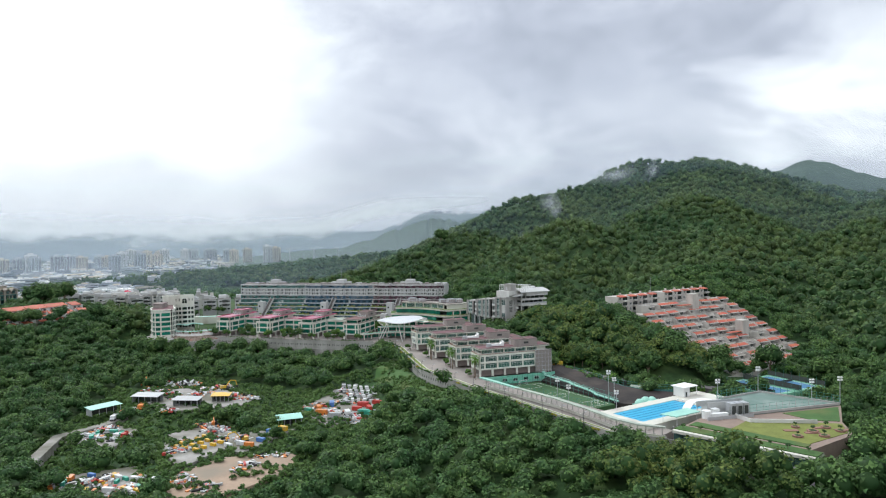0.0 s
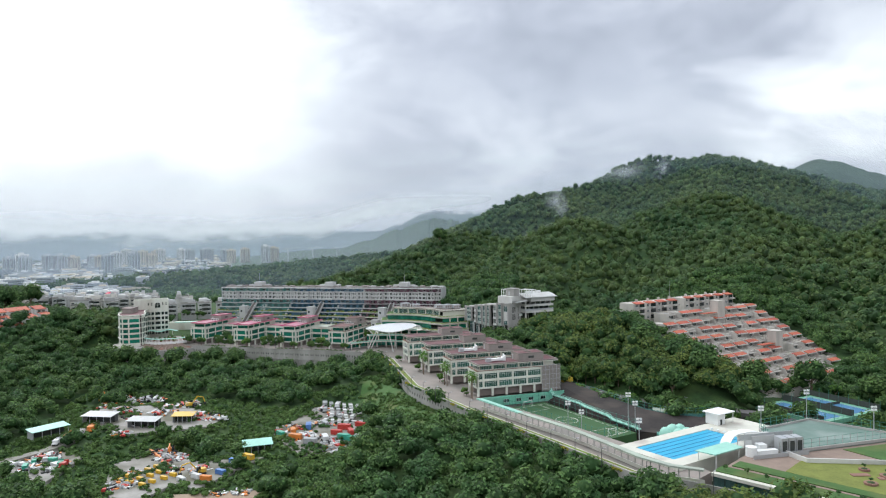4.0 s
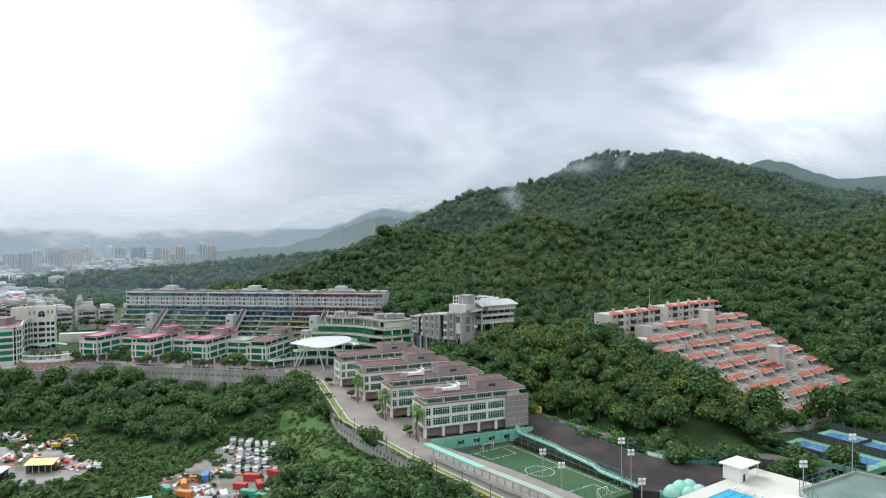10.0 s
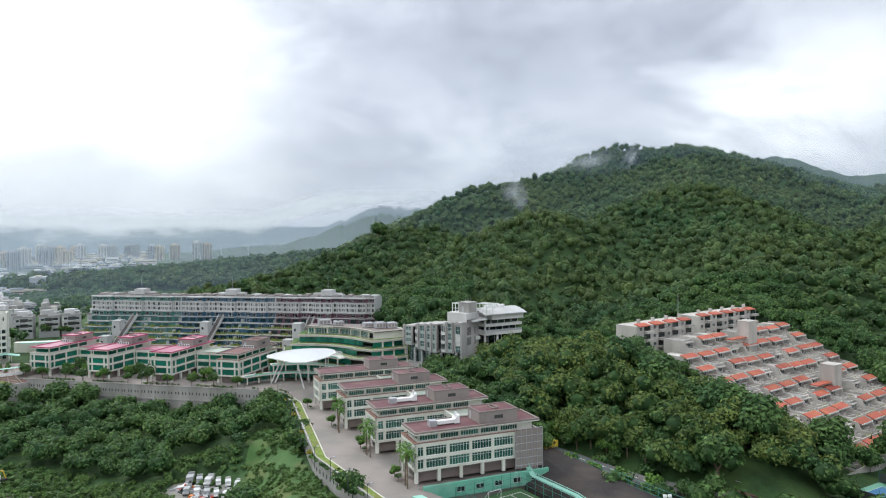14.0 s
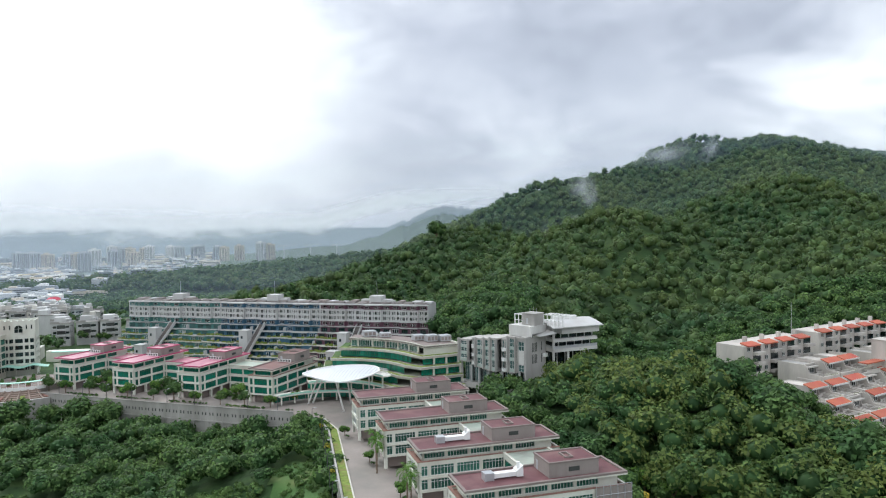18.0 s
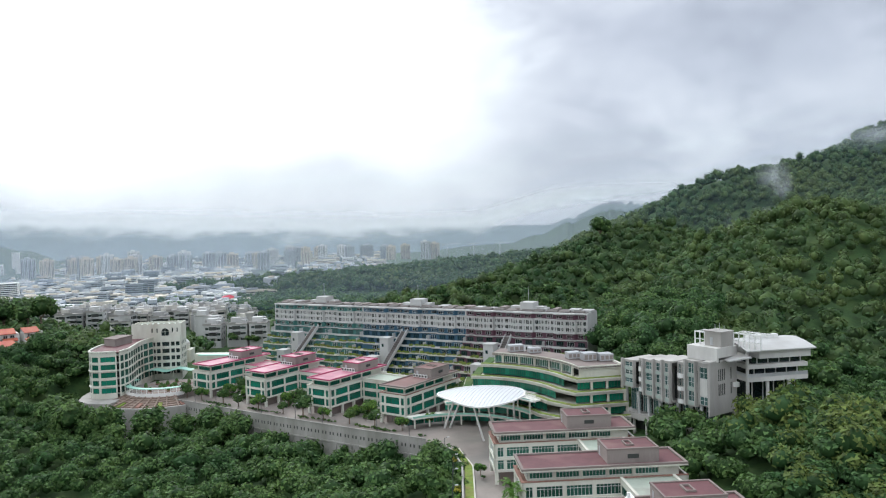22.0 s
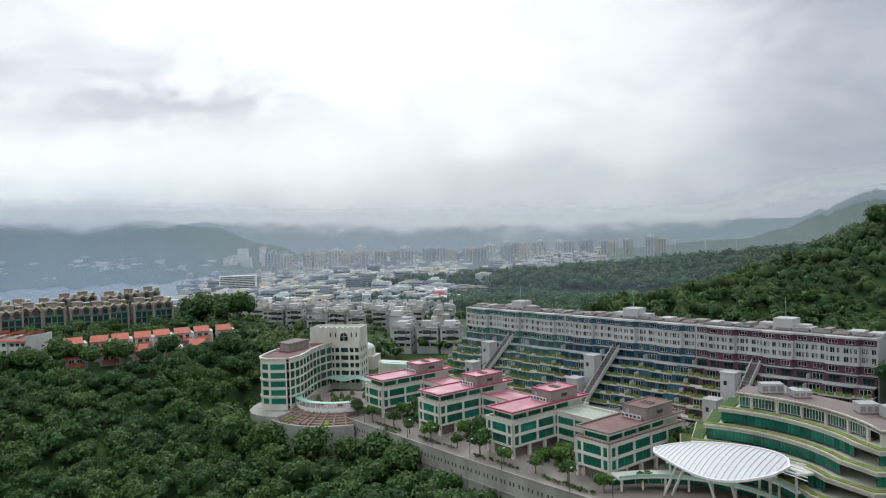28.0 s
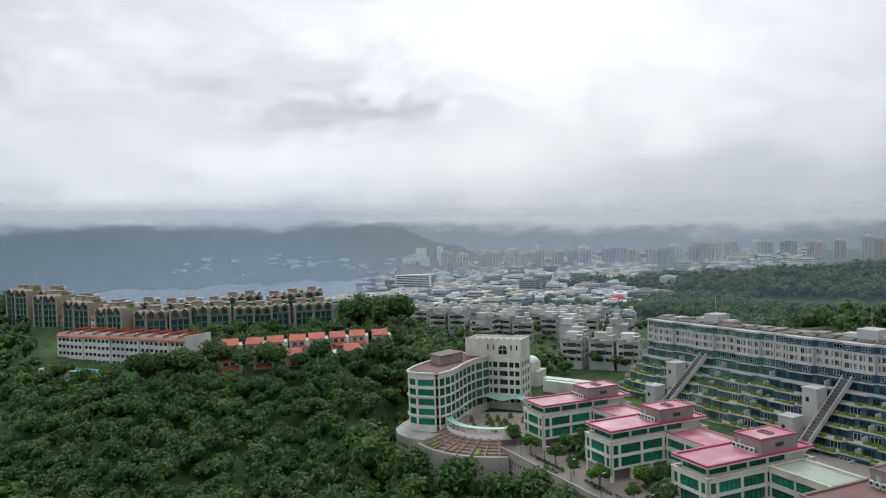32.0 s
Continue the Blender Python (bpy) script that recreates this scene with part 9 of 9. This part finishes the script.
def woods(name, label, x, y, size, lobes, cards, card, mats, height=0.9, category="woods", squash=0.82):
    r = size * rng.uniform(0.6, 1.35, len(x))
    z = np.where(inside(x, y, PLATEAU), np.maximum(land(x, y), 0.0), land(x, y)) + r * height * rng.uniform(0.75, 1.2, len(x))
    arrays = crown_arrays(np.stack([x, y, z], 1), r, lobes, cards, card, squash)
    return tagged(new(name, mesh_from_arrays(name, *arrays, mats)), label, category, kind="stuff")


def grown(outline, d):
    """An outline pushed outwards by about d metres."""
    cx, cy = sum(p[0] for p in outline) / len(outline), sum(p[1] for p in outline) / len(outline)
    return [(p[0] + d * (p[0] - cx) / math.hypot(p[0] - cx, p[1] - cy), p[1] + d * (p[1] - cy) / math.hypot(p[0] - cx, p[1] - cy)) for p in outline]


HOUSES = [(86, 372), (78, 383), (144, 428), (150, 420), (180, 356), (176, 347), (120, 314), (108, 336)]
LEFT_ESTATE = [(-450, 388), (-366, 374), (-338, 372), (-300, 388), (-292, 404), (-264, 416), (-256, 482), (-272, 497), (-288, 490), (-300, 428), (-372, 402), (-440, 414)]
GABLED = [(-352, 404), (-308, 496), (-340, 522), (-372, 512), (-400, 440), (-500, 412), (-495, 378)]
VILLAS = [(-365, 540), (-190, 535), (-160, 575), (-130, 620), (-300, 860), (-480, 800), (-560, 720)]
FAN = [(-215, 500), (-215, 440), (-204, 434), (-188, 430), (-165, 430), (-150, 440), (-165, 500)]
EAST = [(60, 212), (66, 206), (93, 176), (101, 184), (116, 200), (123, 214), (136, 240), (114, 264), (92, 252)]
SPORTS = [(10, 305), (46, 333), (55, 318), (62, 304), (69, 292), (76, 285), (92, 283), (112, 268), (92, 250), (70, 214), (46, 219)]
COURTS = [(107, 302), (124, 270), (157, 288), (140, 320)]
ROAD_LINE = tuple((*p, 0) for p in ROAD)
LAWN = [(-38, 382), (-24, 340), (-12, 312), (2, 288), (-8, 282), (-28, 298), (-40, 330), (-50, 372)]
# trees grow on the campus terrace behind the maroon-roofed wings
BUILT = [(60, 213), (68, 221), (50, 249), (30, 279), (15, 298), (9.5, 304.5), (42, 315), (43, 322), (33, 345), (23, 370), (13, 396), (10, 415), (4, 440), (2, 470), (2, 530)] + PLATEAU[14:]
CLEAR = [BUILT, HOUSES, LEFT_ESTATE, GABLED, VILLAS, FAN, EAST, COURTS, [(84, 300), (92, 292), (102, 304), (94, 311)], LAWN, SPORTS, SL, grown(PITCH, 1), DECK, [(1, 430), (32, 398), (54, 421), (46, 430), (22, 446), (12, 442)]] + [grown(p[3], -1.5) for p in PADS]
keep_out = lambda x, y: np.logical_or.reduce([inside(x, y, c) for c in CLEAR] + [line_distance(x, y, ROAD_LINE)[0] < 4.2])
ground_patch("grass_bank", LAWN, M_GRASS, "bright green grassy bank below the street", "grass", lift=0.5)
seen = lambda x, y: (y > np.where(x > 30, 158, 182)) & ((x > -0.66 * (y + 20) - 18) | (y > 300 - 0.17 * (x + 21)))
YARDS = [(-186, 292), (-172, 262), (-152, 232), (-122, 208), (-80, 204), (-56, 224), (-46, 262), (-31, 300), (-33, 352), (-60, 370), (-100, 366), (-118, 372), (-150, 382), (-186, 374), (-182, 320)]
open_ground = lambda x, y: inside(x, y, YARDS) & (wobble(x, y, 13.0, 4.0) < 0.30)
near_yard = lambda x, y: np.logical_or.reduce([inside(x, y, grown(p[3], 7)) for p in PADS])
nx, ny = scatter(-330, 190, 158, 480, 5.7, lambda x, y: ~keep_out(x, y) & seen(x, y) & ~(near_yard(x, y) & (wobble(x, y, 9.0, 4.0) < 0.25)) & ~open_ground(x, y))
cx, cy = scatter(-190, -25, 200, 384, 2.7, lambda x, y: ~keep_out(x, y) & (near_yard(x, y) | open_ground(x, y)))
woods("yard_scrub", "low bright green scrub and creepers round the yards", cx, cy, 1.7, 2, 24, 0.46, (M_SCRUBLEAF, M_LEAF), 0.4, "shrubs")
woods("valley_woods", "dense broadleaf jungle filling the valley", nx, ny, 4.1, 5, 46, 0.5, (M_LEAF, M_LEAFSHADE), squash=0.9)
hx, hy = scatter(-420, 640, 480, 1120, 6.9, lambda x, y: ~keep_out(x, y) & (land(x, y) > -6))
woods("hill_woods", "dense woods covering the mountainside", hx, hy, 4.9, 2, 26, 0.72, (M_HILLLEAF, M_HILLLEAF), 0.85, squash=1.05)
rx, ry = scatter(190, 640, 180, 480, 8.4, lambda x, y: ~keep_out(x, y))
woods("east_woods", "dense woods on the eastern slopes", rx, ry, 6.0, 2, 24, 1.0, (M_HILLLEAF, M_LEAFSHADE), 0.8, squash=1.0)
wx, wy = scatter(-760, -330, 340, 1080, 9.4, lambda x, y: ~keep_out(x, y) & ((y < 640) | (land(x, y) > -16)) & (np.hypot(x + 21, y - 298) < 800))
woods("west_woods", "woods round the housing beyond the valley", wx, wy, 5.6, 2, 20, 1.15, (M_LEAF, M_LEAFSHADE), 0.7)
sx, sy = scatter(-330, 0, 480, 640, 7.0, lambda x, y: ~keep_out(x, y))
woods("mid_woods", "trees between the houses and the hillside", sx, sy, 4.6, 3, 26, 0.85, (M_LEAF, M_LEAFSHADE), 0.8)
fx, fy = scatter(-640, 200, 900, 1210, 10.0, lambda x, y: (y > 900 + 0.1 * (x + 640)) & (land(x, y) > -10) & (y < 1120 + 0.2 * (x + 640)))
woods("ridge_woods", "wooded low ridge before the distant city", fx, fy, 7.0, 1, 26, 1.6, (M_HILLLEAF, M_LEAFSHADE), 0.9)
bx, by = scatter(-50, 4, 282, 384, 2.2, lambda x, y: inside(x, y, LAWN) & (wobble(x, y, 7.0, 1.0) > -0.3))
woods("bank_shrubs", "low bright shrubs and creepers on the grassy bank", bx, by, 1.35, 2, 26, 0.36, (M_SCRUBLEAF, M_SCRUBLEAF), 0.35, "shrubs")

gx2, gy2 = scatter(-540, -140, 540, 840, 15.0, lambda x, y: inside(x, y, VILLAS))
woods("garden_trees", "small green trees in gardens between the villas", gx2, gy2, 3.4, 2, 26, 0.7, (M_LEAF, M_LEAFSHADE), 1.3, "trees")
lx, ly = scatter(-430, 20, 610, 960, 8.5, lambda x, y: ~keep_out(x, y) & (land(x, y) <= -6))
woods("hollow_woods", "woods in the hollow between villas and hillside", lx, ly, 5.2, 1, 34, 1.0, (M_LEAF, M_LEAFSHADE), 0.8)

pads_x, pads_y, pads_z = [], [], []
for name, mat, z, outline in PADS:
    qx, qy = scatter(min(p[0] for p in outline), max(p[0] for p in outline), min(p[1] for p in outline), max(p[1] for p in outline), 2.6, lambda x, y: inside(x, y, outline) & (wobble(x, y, 6.0, 3.0) > 0.18))
    pads_x, pads_y, pads_z = pads_x + list(qx), pads_y + list(qy), pads_z + [z + 0.5] * len(qx)
weeds = crown_arrays(np.stack([pads_x, pads_y, pads_z], 1), rng.uniform(0.7, 2.0, len(pads_x)), 2, 28, 0.36)
tagged(new("yard_weeds", mesh_from_arrays("yard_weeds", *weeds, (M_LEAF, M_BRIGHTLEAF))), "bushes and weeds growing through the yards", "shrubs", kind="stuff")

KNOLL = [(50, 339), (60, 325), (70, 311), (84, 300), (96, 294), (108, 300), (110, 314), (98, 334), (82, 364), (64, 398), (46, 412), (28, 400), (34, 372), (42, 352)]
qx, qy = scatter(26, 112, 292, 415, 5.0, lambda x, y: inside(x, y, KNOLL) & ~inside(x, y, HOUSES))
woods("knoll_woods", "tall olive-green trees on the knoll above the road", qx, qy, 4.3, 5, 48, 0.5, (M_OLIVELEAF, M_LEAFSHADE), 1.35, squash=1.0)
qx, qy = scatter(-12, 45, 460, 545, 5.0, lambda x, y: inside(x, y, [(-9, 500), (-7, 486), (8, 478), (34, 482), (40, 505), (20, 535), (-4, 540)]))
woods("end_grove", "tall dense trees beside the end of the apartment block", qx, qy, 4.8, 5, 50, 0.5, (M_LEAF, M_LEAFSHADE), 1.7, squash=1.0)
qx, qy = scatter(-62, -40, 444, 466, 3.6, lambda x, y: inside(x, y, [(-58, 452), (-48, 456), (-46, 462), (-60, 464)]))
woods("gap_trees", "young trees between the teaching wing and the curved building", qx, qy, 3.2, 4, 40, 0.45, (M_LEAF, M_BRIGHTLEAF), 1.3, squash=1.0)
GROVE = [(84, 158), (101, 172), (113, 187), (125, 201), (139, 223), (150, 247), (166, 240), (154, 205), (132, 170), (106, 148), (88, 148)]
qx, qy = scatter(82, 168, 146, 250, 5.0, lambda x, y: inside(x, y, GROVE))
woods("east_grove", "tall dense trees round the east end of the roof garden", qx, qy, 4.6, 5, 54, 0.5, (M_LEAF, M_LEAFSHADE), 1.75, squash=1.0)
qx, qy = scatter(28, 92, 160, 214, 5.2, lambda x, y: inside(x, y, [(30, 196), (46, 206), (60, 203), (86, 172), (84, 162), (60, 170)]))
woods("slope_grove", "tall dense trees below the service road", qx, qy, 4.4, 5, 50, 0.5, (M_OLIVELEAF, M_LEAFSHADE), 1.5, squash=1.0)


# ---- single trees, palms, hedges and lamps ----
def broad_tree(height, radius, lobes, cards, card, mat, label, category="tree", group="planted trees", squash=0.95):
    """A tapered trunk with limbs and a crown of leaf clumps."""
    ob = thing("tree", label, category, group, pose(0, 0, -60))
    stem = height - radius * 1.6
    trunk = Shape().rod((0, 0, -0.6), (0.1, 0.05, stem), 0.07 * radius + 0.06, 0.05 * radius + 0.03, n=7)
    tr = part("trunk", trunk, M_BARK, ob)
    for k in range(4):
        a = k * 1.7 + radius
        part("limb", Shape().rod((0.08, 0.04, stem * 0.85), (0.55 * radius * math.cos(a), 0.55 * radius * math.sin(a), stem + radius * 0.7), 0.035 * radius + 0.03, 0.03, n=5), M_BARK, tr)
    arrays = crown_arrays(np.array([(0.0, 0.0, height - radius * 1.15)]), np.array([radius]), lobes, cards, card, squash, 0.75)
    crown = new("crown", mesh_from_arrays("crown", *arrays, (mat, M_LEAFSHADE)))
    crown.parent = ob
    return ob


def palm_tree(height):
    ob = thing("palm_tree", "tall palm with a grey ringed trunk beside the street", "palm", "street palms", pose(0, 0, -60))
    trunk = Shape()
    for i in range(6):
        trunk.rod((0.05 * i * i / 6, 0, -0.4 + i * height / 6), (0.05 * (i + 1) ** 2 / 6, 0, -0.4 + (i + 1) * height / 6), 0.24 - 0.015 * i, 0.215 - 0.015 * i, n=8)
    part("trunk", trunk, M_BARK, ob)
    frond = Shape()
    spine = [(0.0, 0.0), (0.9, 0.55), (1.8, 0.7), (2.6, 0.35), (3.1, -0.4)]
    for (x0, z0), (x1, z1) in zip(spine, spine[1:]):
        w0, w1 = 0.15 + 0.5 * math.sin(math.pi * x0 / 3.2), 0.1 + 0.5 * math.sin(math.pi * x1 / 3.2)
        for s in (1, -1):
            for j in range(3):
                f0, f1 = j / 3, (j + 0.75) / 3
                p = lambda f, w: (x0 + (x1 - x0) * f, s * w, z0 + (z1 - z0) * f - 0.35 * w)
                frond.face([p(f0, 0), p(f1, 0), p(f1 + 0.1, w1), p(f0 + 0.14, w0)])
    leaf = frond.mesh("frond", M_BRIGHTLEAF)
    for k in range(13):
        part("frond", leaf, (), ob, m=pose(0.3, 0, height - 0.5, 0, -28 + 38 * (k % 3), k * 137.5))
    return ob


TREES = [broad_tree(7.2, 2.9, 9, 60, 0.36, M_LEAF, "round dark green street tree on the paved terrace"),
         broad_tree(6.0, 2.4, 7, 60, 0.34, M_BRIGHTLEAF, "light green young tree on the paved terrace"),
         broad_tree(9.5, 3.8, 12, 70, 0.42, M_LEAF, "broad dark green tree beside the road"),
         broad_tree(7.5, 3.4, 9, 70, 0.40, M_BRIGHTLEAF, "broad bright green tree beside the road"),
         broad_tree(3.6, 1.35, 5, 44, 0.24, M_LEAF, "small clipped tree in a planting bed")]
PALM = palm_tree(9.5)
planting = random.Random(77)
used = set()


def plant(k, x, y, z, scale=1.0):
    m = pose(x, y, z, 0, 0, planting.uniform(0, 360)) @ Matrix.Scale(scale * planting.uniform(0.85, 1.15), 4)
    proto = PALM if k < 0 else TREES[k]
    if k in used:
        copy_thing(proto, m)
    else:
        used.add(k)
        proto.matrix_world = m


# along the terrace before the pink-roofed wings and in the gaps between them
for i, near in enumerate(P_NEAR):
    c = Vector(near)
    along, front = Vector((0.961, -0.277)), Vector((-0.327, -0.945))
    for d, off, k in ((-9, 4.2, 0), (1.0, 4.4, 1), (6.5, -4.0, 1), (10.0, -8.0, 0), (14.0, -5.0, 1), (12.5, 4.0, 0)):
        p = c + along * (d + planting.uniform(-0.8, 0.8)) + front * off
        if i == 3 and d > 8:
            continue
        plant(k, p.x, p.y, 0.0, planting.uniform(0.75, 1.1))
bed = []
for i in range(3):
    c = Vector(P_NEAR[i])
    for j in range(26):
        p = c + along * planting.uniform(3, 16.5) + Vector((0.327, 0.945)) * planting.uniform(3, 13)
        bed.append((p.x, p.y, 0.6))
for j in range(120):
    p = Vector((-160, 448.6)).lerp(Vector((-54, 417)), j / 120) + Vector((planting.uniform(-0.4, 0.4), 1.2 + planting.uniform(-0.3, 0.3)))
    if (j // 9) % 3:
        bed.append((p.x, p.y, 0.45))
bed = np.array(bed)
tagged(new("planting_bed", mesh_from_arrays("planting_bed", *crown_arrays(bed, rng.uniform(0.6, 1.5, len(bed)) * np.where(np.arange(len(bed)) < 78, 1.0, 0.55), 2, 30, 0.26), (M_LEAF, M_LEAFSHADE))), "low green shrubs in beds between the wings", "shrubs", kind="stuff")
# palms and trees beside the street wings
for near, j in zip(A_NEAR, range(4)):
    c = Vector(near)
    for d, k in ((-1.5, -1), (1.2, -1), (4.5, 4), (7.5, 1)):
        p = c + Vector((-0.40, 0.917)) * (1.8 + d) + Vector((-0.9, -0.35)) * 1.6
        if k == -1 and j not in (0, 1, 2):
            continue
        plant(k, p.x + planting.uniform(-0.4, 0.4), p.y, 0.0, 0.95 if k < 0 else 0.7)
    for t in (9, 15, 26):
        p = c + Vector((-0.327, 0.945)) * 3.6 + Vector((0.945, 0.327)) * t + Vector((-0.327, 0.945)) * planting.uniform(0, 3)
        plant(planting.choice((1, 4, 1)), p.x, p.y, 0.0, 0.7)
# a tree standing against the retaining wall and others at its foot
for x, y, k, s in ((-128, 431, 2, 1.35), (-141, 437, 2, 1.0), (-100, 422, 0, 1.0), (-66, 413, 2, 0.9), (-58, 410, 3, 0.8), (-47, 402, 2, 0.8), (-179, 425, 2, 1.0), (-170, 431, 3, 0.8), (-193, 421, 2, 1.1), (-201, 427, 2, 1.2), (-186, 419, 2, 1.2), (-161, 428, 2, 1.1), (-150, 432, 2, 1.0), (-174, 422, 2, 1.2)):
    plant(k, x, y, float(land(x, y)), s)
# round the parking bay, the play area and the tennis courts
for x, y, k, s in ((103, 313, 3, 1.0), (97, 313, 2, 1.0), (100, 315, 3, 0.9), (82, 303, 2, 0.9), (78, 297, 0, 1.1), (72, 300, 0, 1.0), (66, 305, 1, 1.0), (84, 288, 0, 0.9), (88, 286, 1, 0.9),
                   (114, 314, 3, 0.9), (118, 316, 2, 0.9), (122, 319, 3, 0.9), (104, 290, 4, 1.2), (108, 283, 4, 1.3), (113, 278, 3, 0.7), (118, 273, 2, 0.8), (60, 313, 1, 0.9), (55, 319, 1, 0.8), (50, 325, 1, 0.8),
                   (135, 283, 3, 1.0), (141, 287, 2, 1.1), (148, 292, 3, 1.0), (157, 300, 2, 1.1), (160, 308, 3, 1.1), (150, 315, 3, 1.0), (143, 320, 2, 1.0), (137, 326, 3, 0.9), (92, 283, 4, 1.0), (97, 280, 1, 0.8)):
    if not inside(np.array(x), np.array(y), COURTS):
        plant(k, x, y, float(max(land(x, y), -3.0)), s)
for x, y, k, s in ((58, 199, 3, 0.8), (49, 206, 2, 0.9)):
    plant(k, x, y, float(land(x, y)), s)
for i in range(8):
    p = A0.lerp(A1, (i + 0.4) / 8) - ln * (2.2 + (i % 2))
    plant(4, p.x, p.y, 2.5, 0.8)
for x, y in ((100, 203), (107, 208), (113, 212), (108, 203), (115.5, 208), (104, 213)):
    plant(4, x, y, 3.3, 0.7)
for i in range(17):
    p = Vector((46, 343)).lerp(Vector((85, 305)), i / 16) + Vector((planting.uniform(-1, 3), planting.uniform(-1, 3)))
    plant((0, 1, 3, 1)[i % 4], p.x, p.y, float(land(p.x, p.y)), planting.uniform(0.8, 1.15))
for i in range(15):
    p = Vector((82, 362)).lerp(Vector((102, 314)), i / 14) + Vector((planting.uniform(-7, -2), planting.uniform(-4, 0)))
    plant(3 if i % 2 else 2, p.x, p.y, float(land(p.x, p.y)), planting.uniform(0.9, 1.15))
# a row of tall trees below the clay-roofed houses and the white block
for i in range(6):
    plant(2, -312 + 4 * (i % 3) + i, 500 + 4 * i, float(land(-312, 505)), 1.4)
for i in range(16):
    p = Vector((-300, 388)).lerp(Vector((-252, 478)), i / 15) + Vector((planting.uniform(-3, 3), planting.uniform(-3, 3)))
    plant(2, p.x + 3, p.y - 3, float(land(p.x + 3, p.y - 3)), planting.uniform(0.75, 1.0))
# the lone tree on the ridge
plant(2, -17, 711, float(land(-17, 711)) + 2.0, 1.3)

# shrubs along the street's verge
for name, label, mat, phase in (("verge_shrubs", "clipped green shrubs along the street", M_LEAF, 0), ("verge_flowers", "bright yellow-green shrubs along the street", M_YELLOWLEAF, 1), ("verge_hedge", "light green hedge plants along the street", M_BRIGHTLEAF, 2)):
    pts = []
    mid = offset_line(STREET, 1.4)
    n = 0
    for a, b in zip(mid[:-2], mid[1:-1]):
        a, b = Vector(a), Vector(b)
        for i in range(int((b - a).length / 0.8)):
            n += 1
            if (n // 9) % 3 == phase and n % 9 > (1 if phase != 1 else 4):
                p = a.lerp(b, i * 0.8 / (b - a).length)
                pts.append((p.x + planting.uniform(-0.3, 0.3), p.y + planting.uniform(-0.3, 0.3), 0.75))
    pts = np.array(pts)
    tagged(new(name, mesh_from_arrays(name, *crown_arrays(pts, rng.uniform(0.5, 0.95, len(pts)), 2, 26, 0.2), (mat, M_LEAFSHADE))), label, "shrubs", kind="stuff")


def street_lamp(m):
    ob = thing("street_lamp", "slim dark steel street lamp with a short arm", "street lamp", "street lamps", m)
    part("pole", Shape().rod((0, 0, 0), (0, 0, 5.2), 0.1, 0.07), M_DARKSTEEL, ob)
    part("arm", Shape().beam((0, 0, 5.1), (0.9, 0, 5.35), 0.09), M_DARKSTEEL, ob)
    part("lamp_head", Shape().prism([(0.6, -0.16), (1.35, -0.16), (1.35, 0.16), (0.6, 0.16)], 5.3, 5.48), M_STEEL, ob)
    return ob


lamp0 = None
for line, step in ((offset_line(STREET, 2.6), 11.0), ([(-160, 447.8), (-110, 432), (-77, 422.5), (-53, 416.5)], 12.0)):
    for a, b in zip(line[:-1], line[1:]):
        a, b = Vector(a), Vector(b)
        for i in range(max(1, int((b - a).length / step))):
            p = a.lerp(b, (i + 0.5) * step / max(step, (b - a).length))
            m = pose(p.x, p.y, 0, 0, 0, math.degrees(math.atan2((b - a).y, (b - a).x)) + 90)
            if lamp0 is None:
                lamp0 = street_lamp(m)
            else:
                copy_thing(lamp0, m)
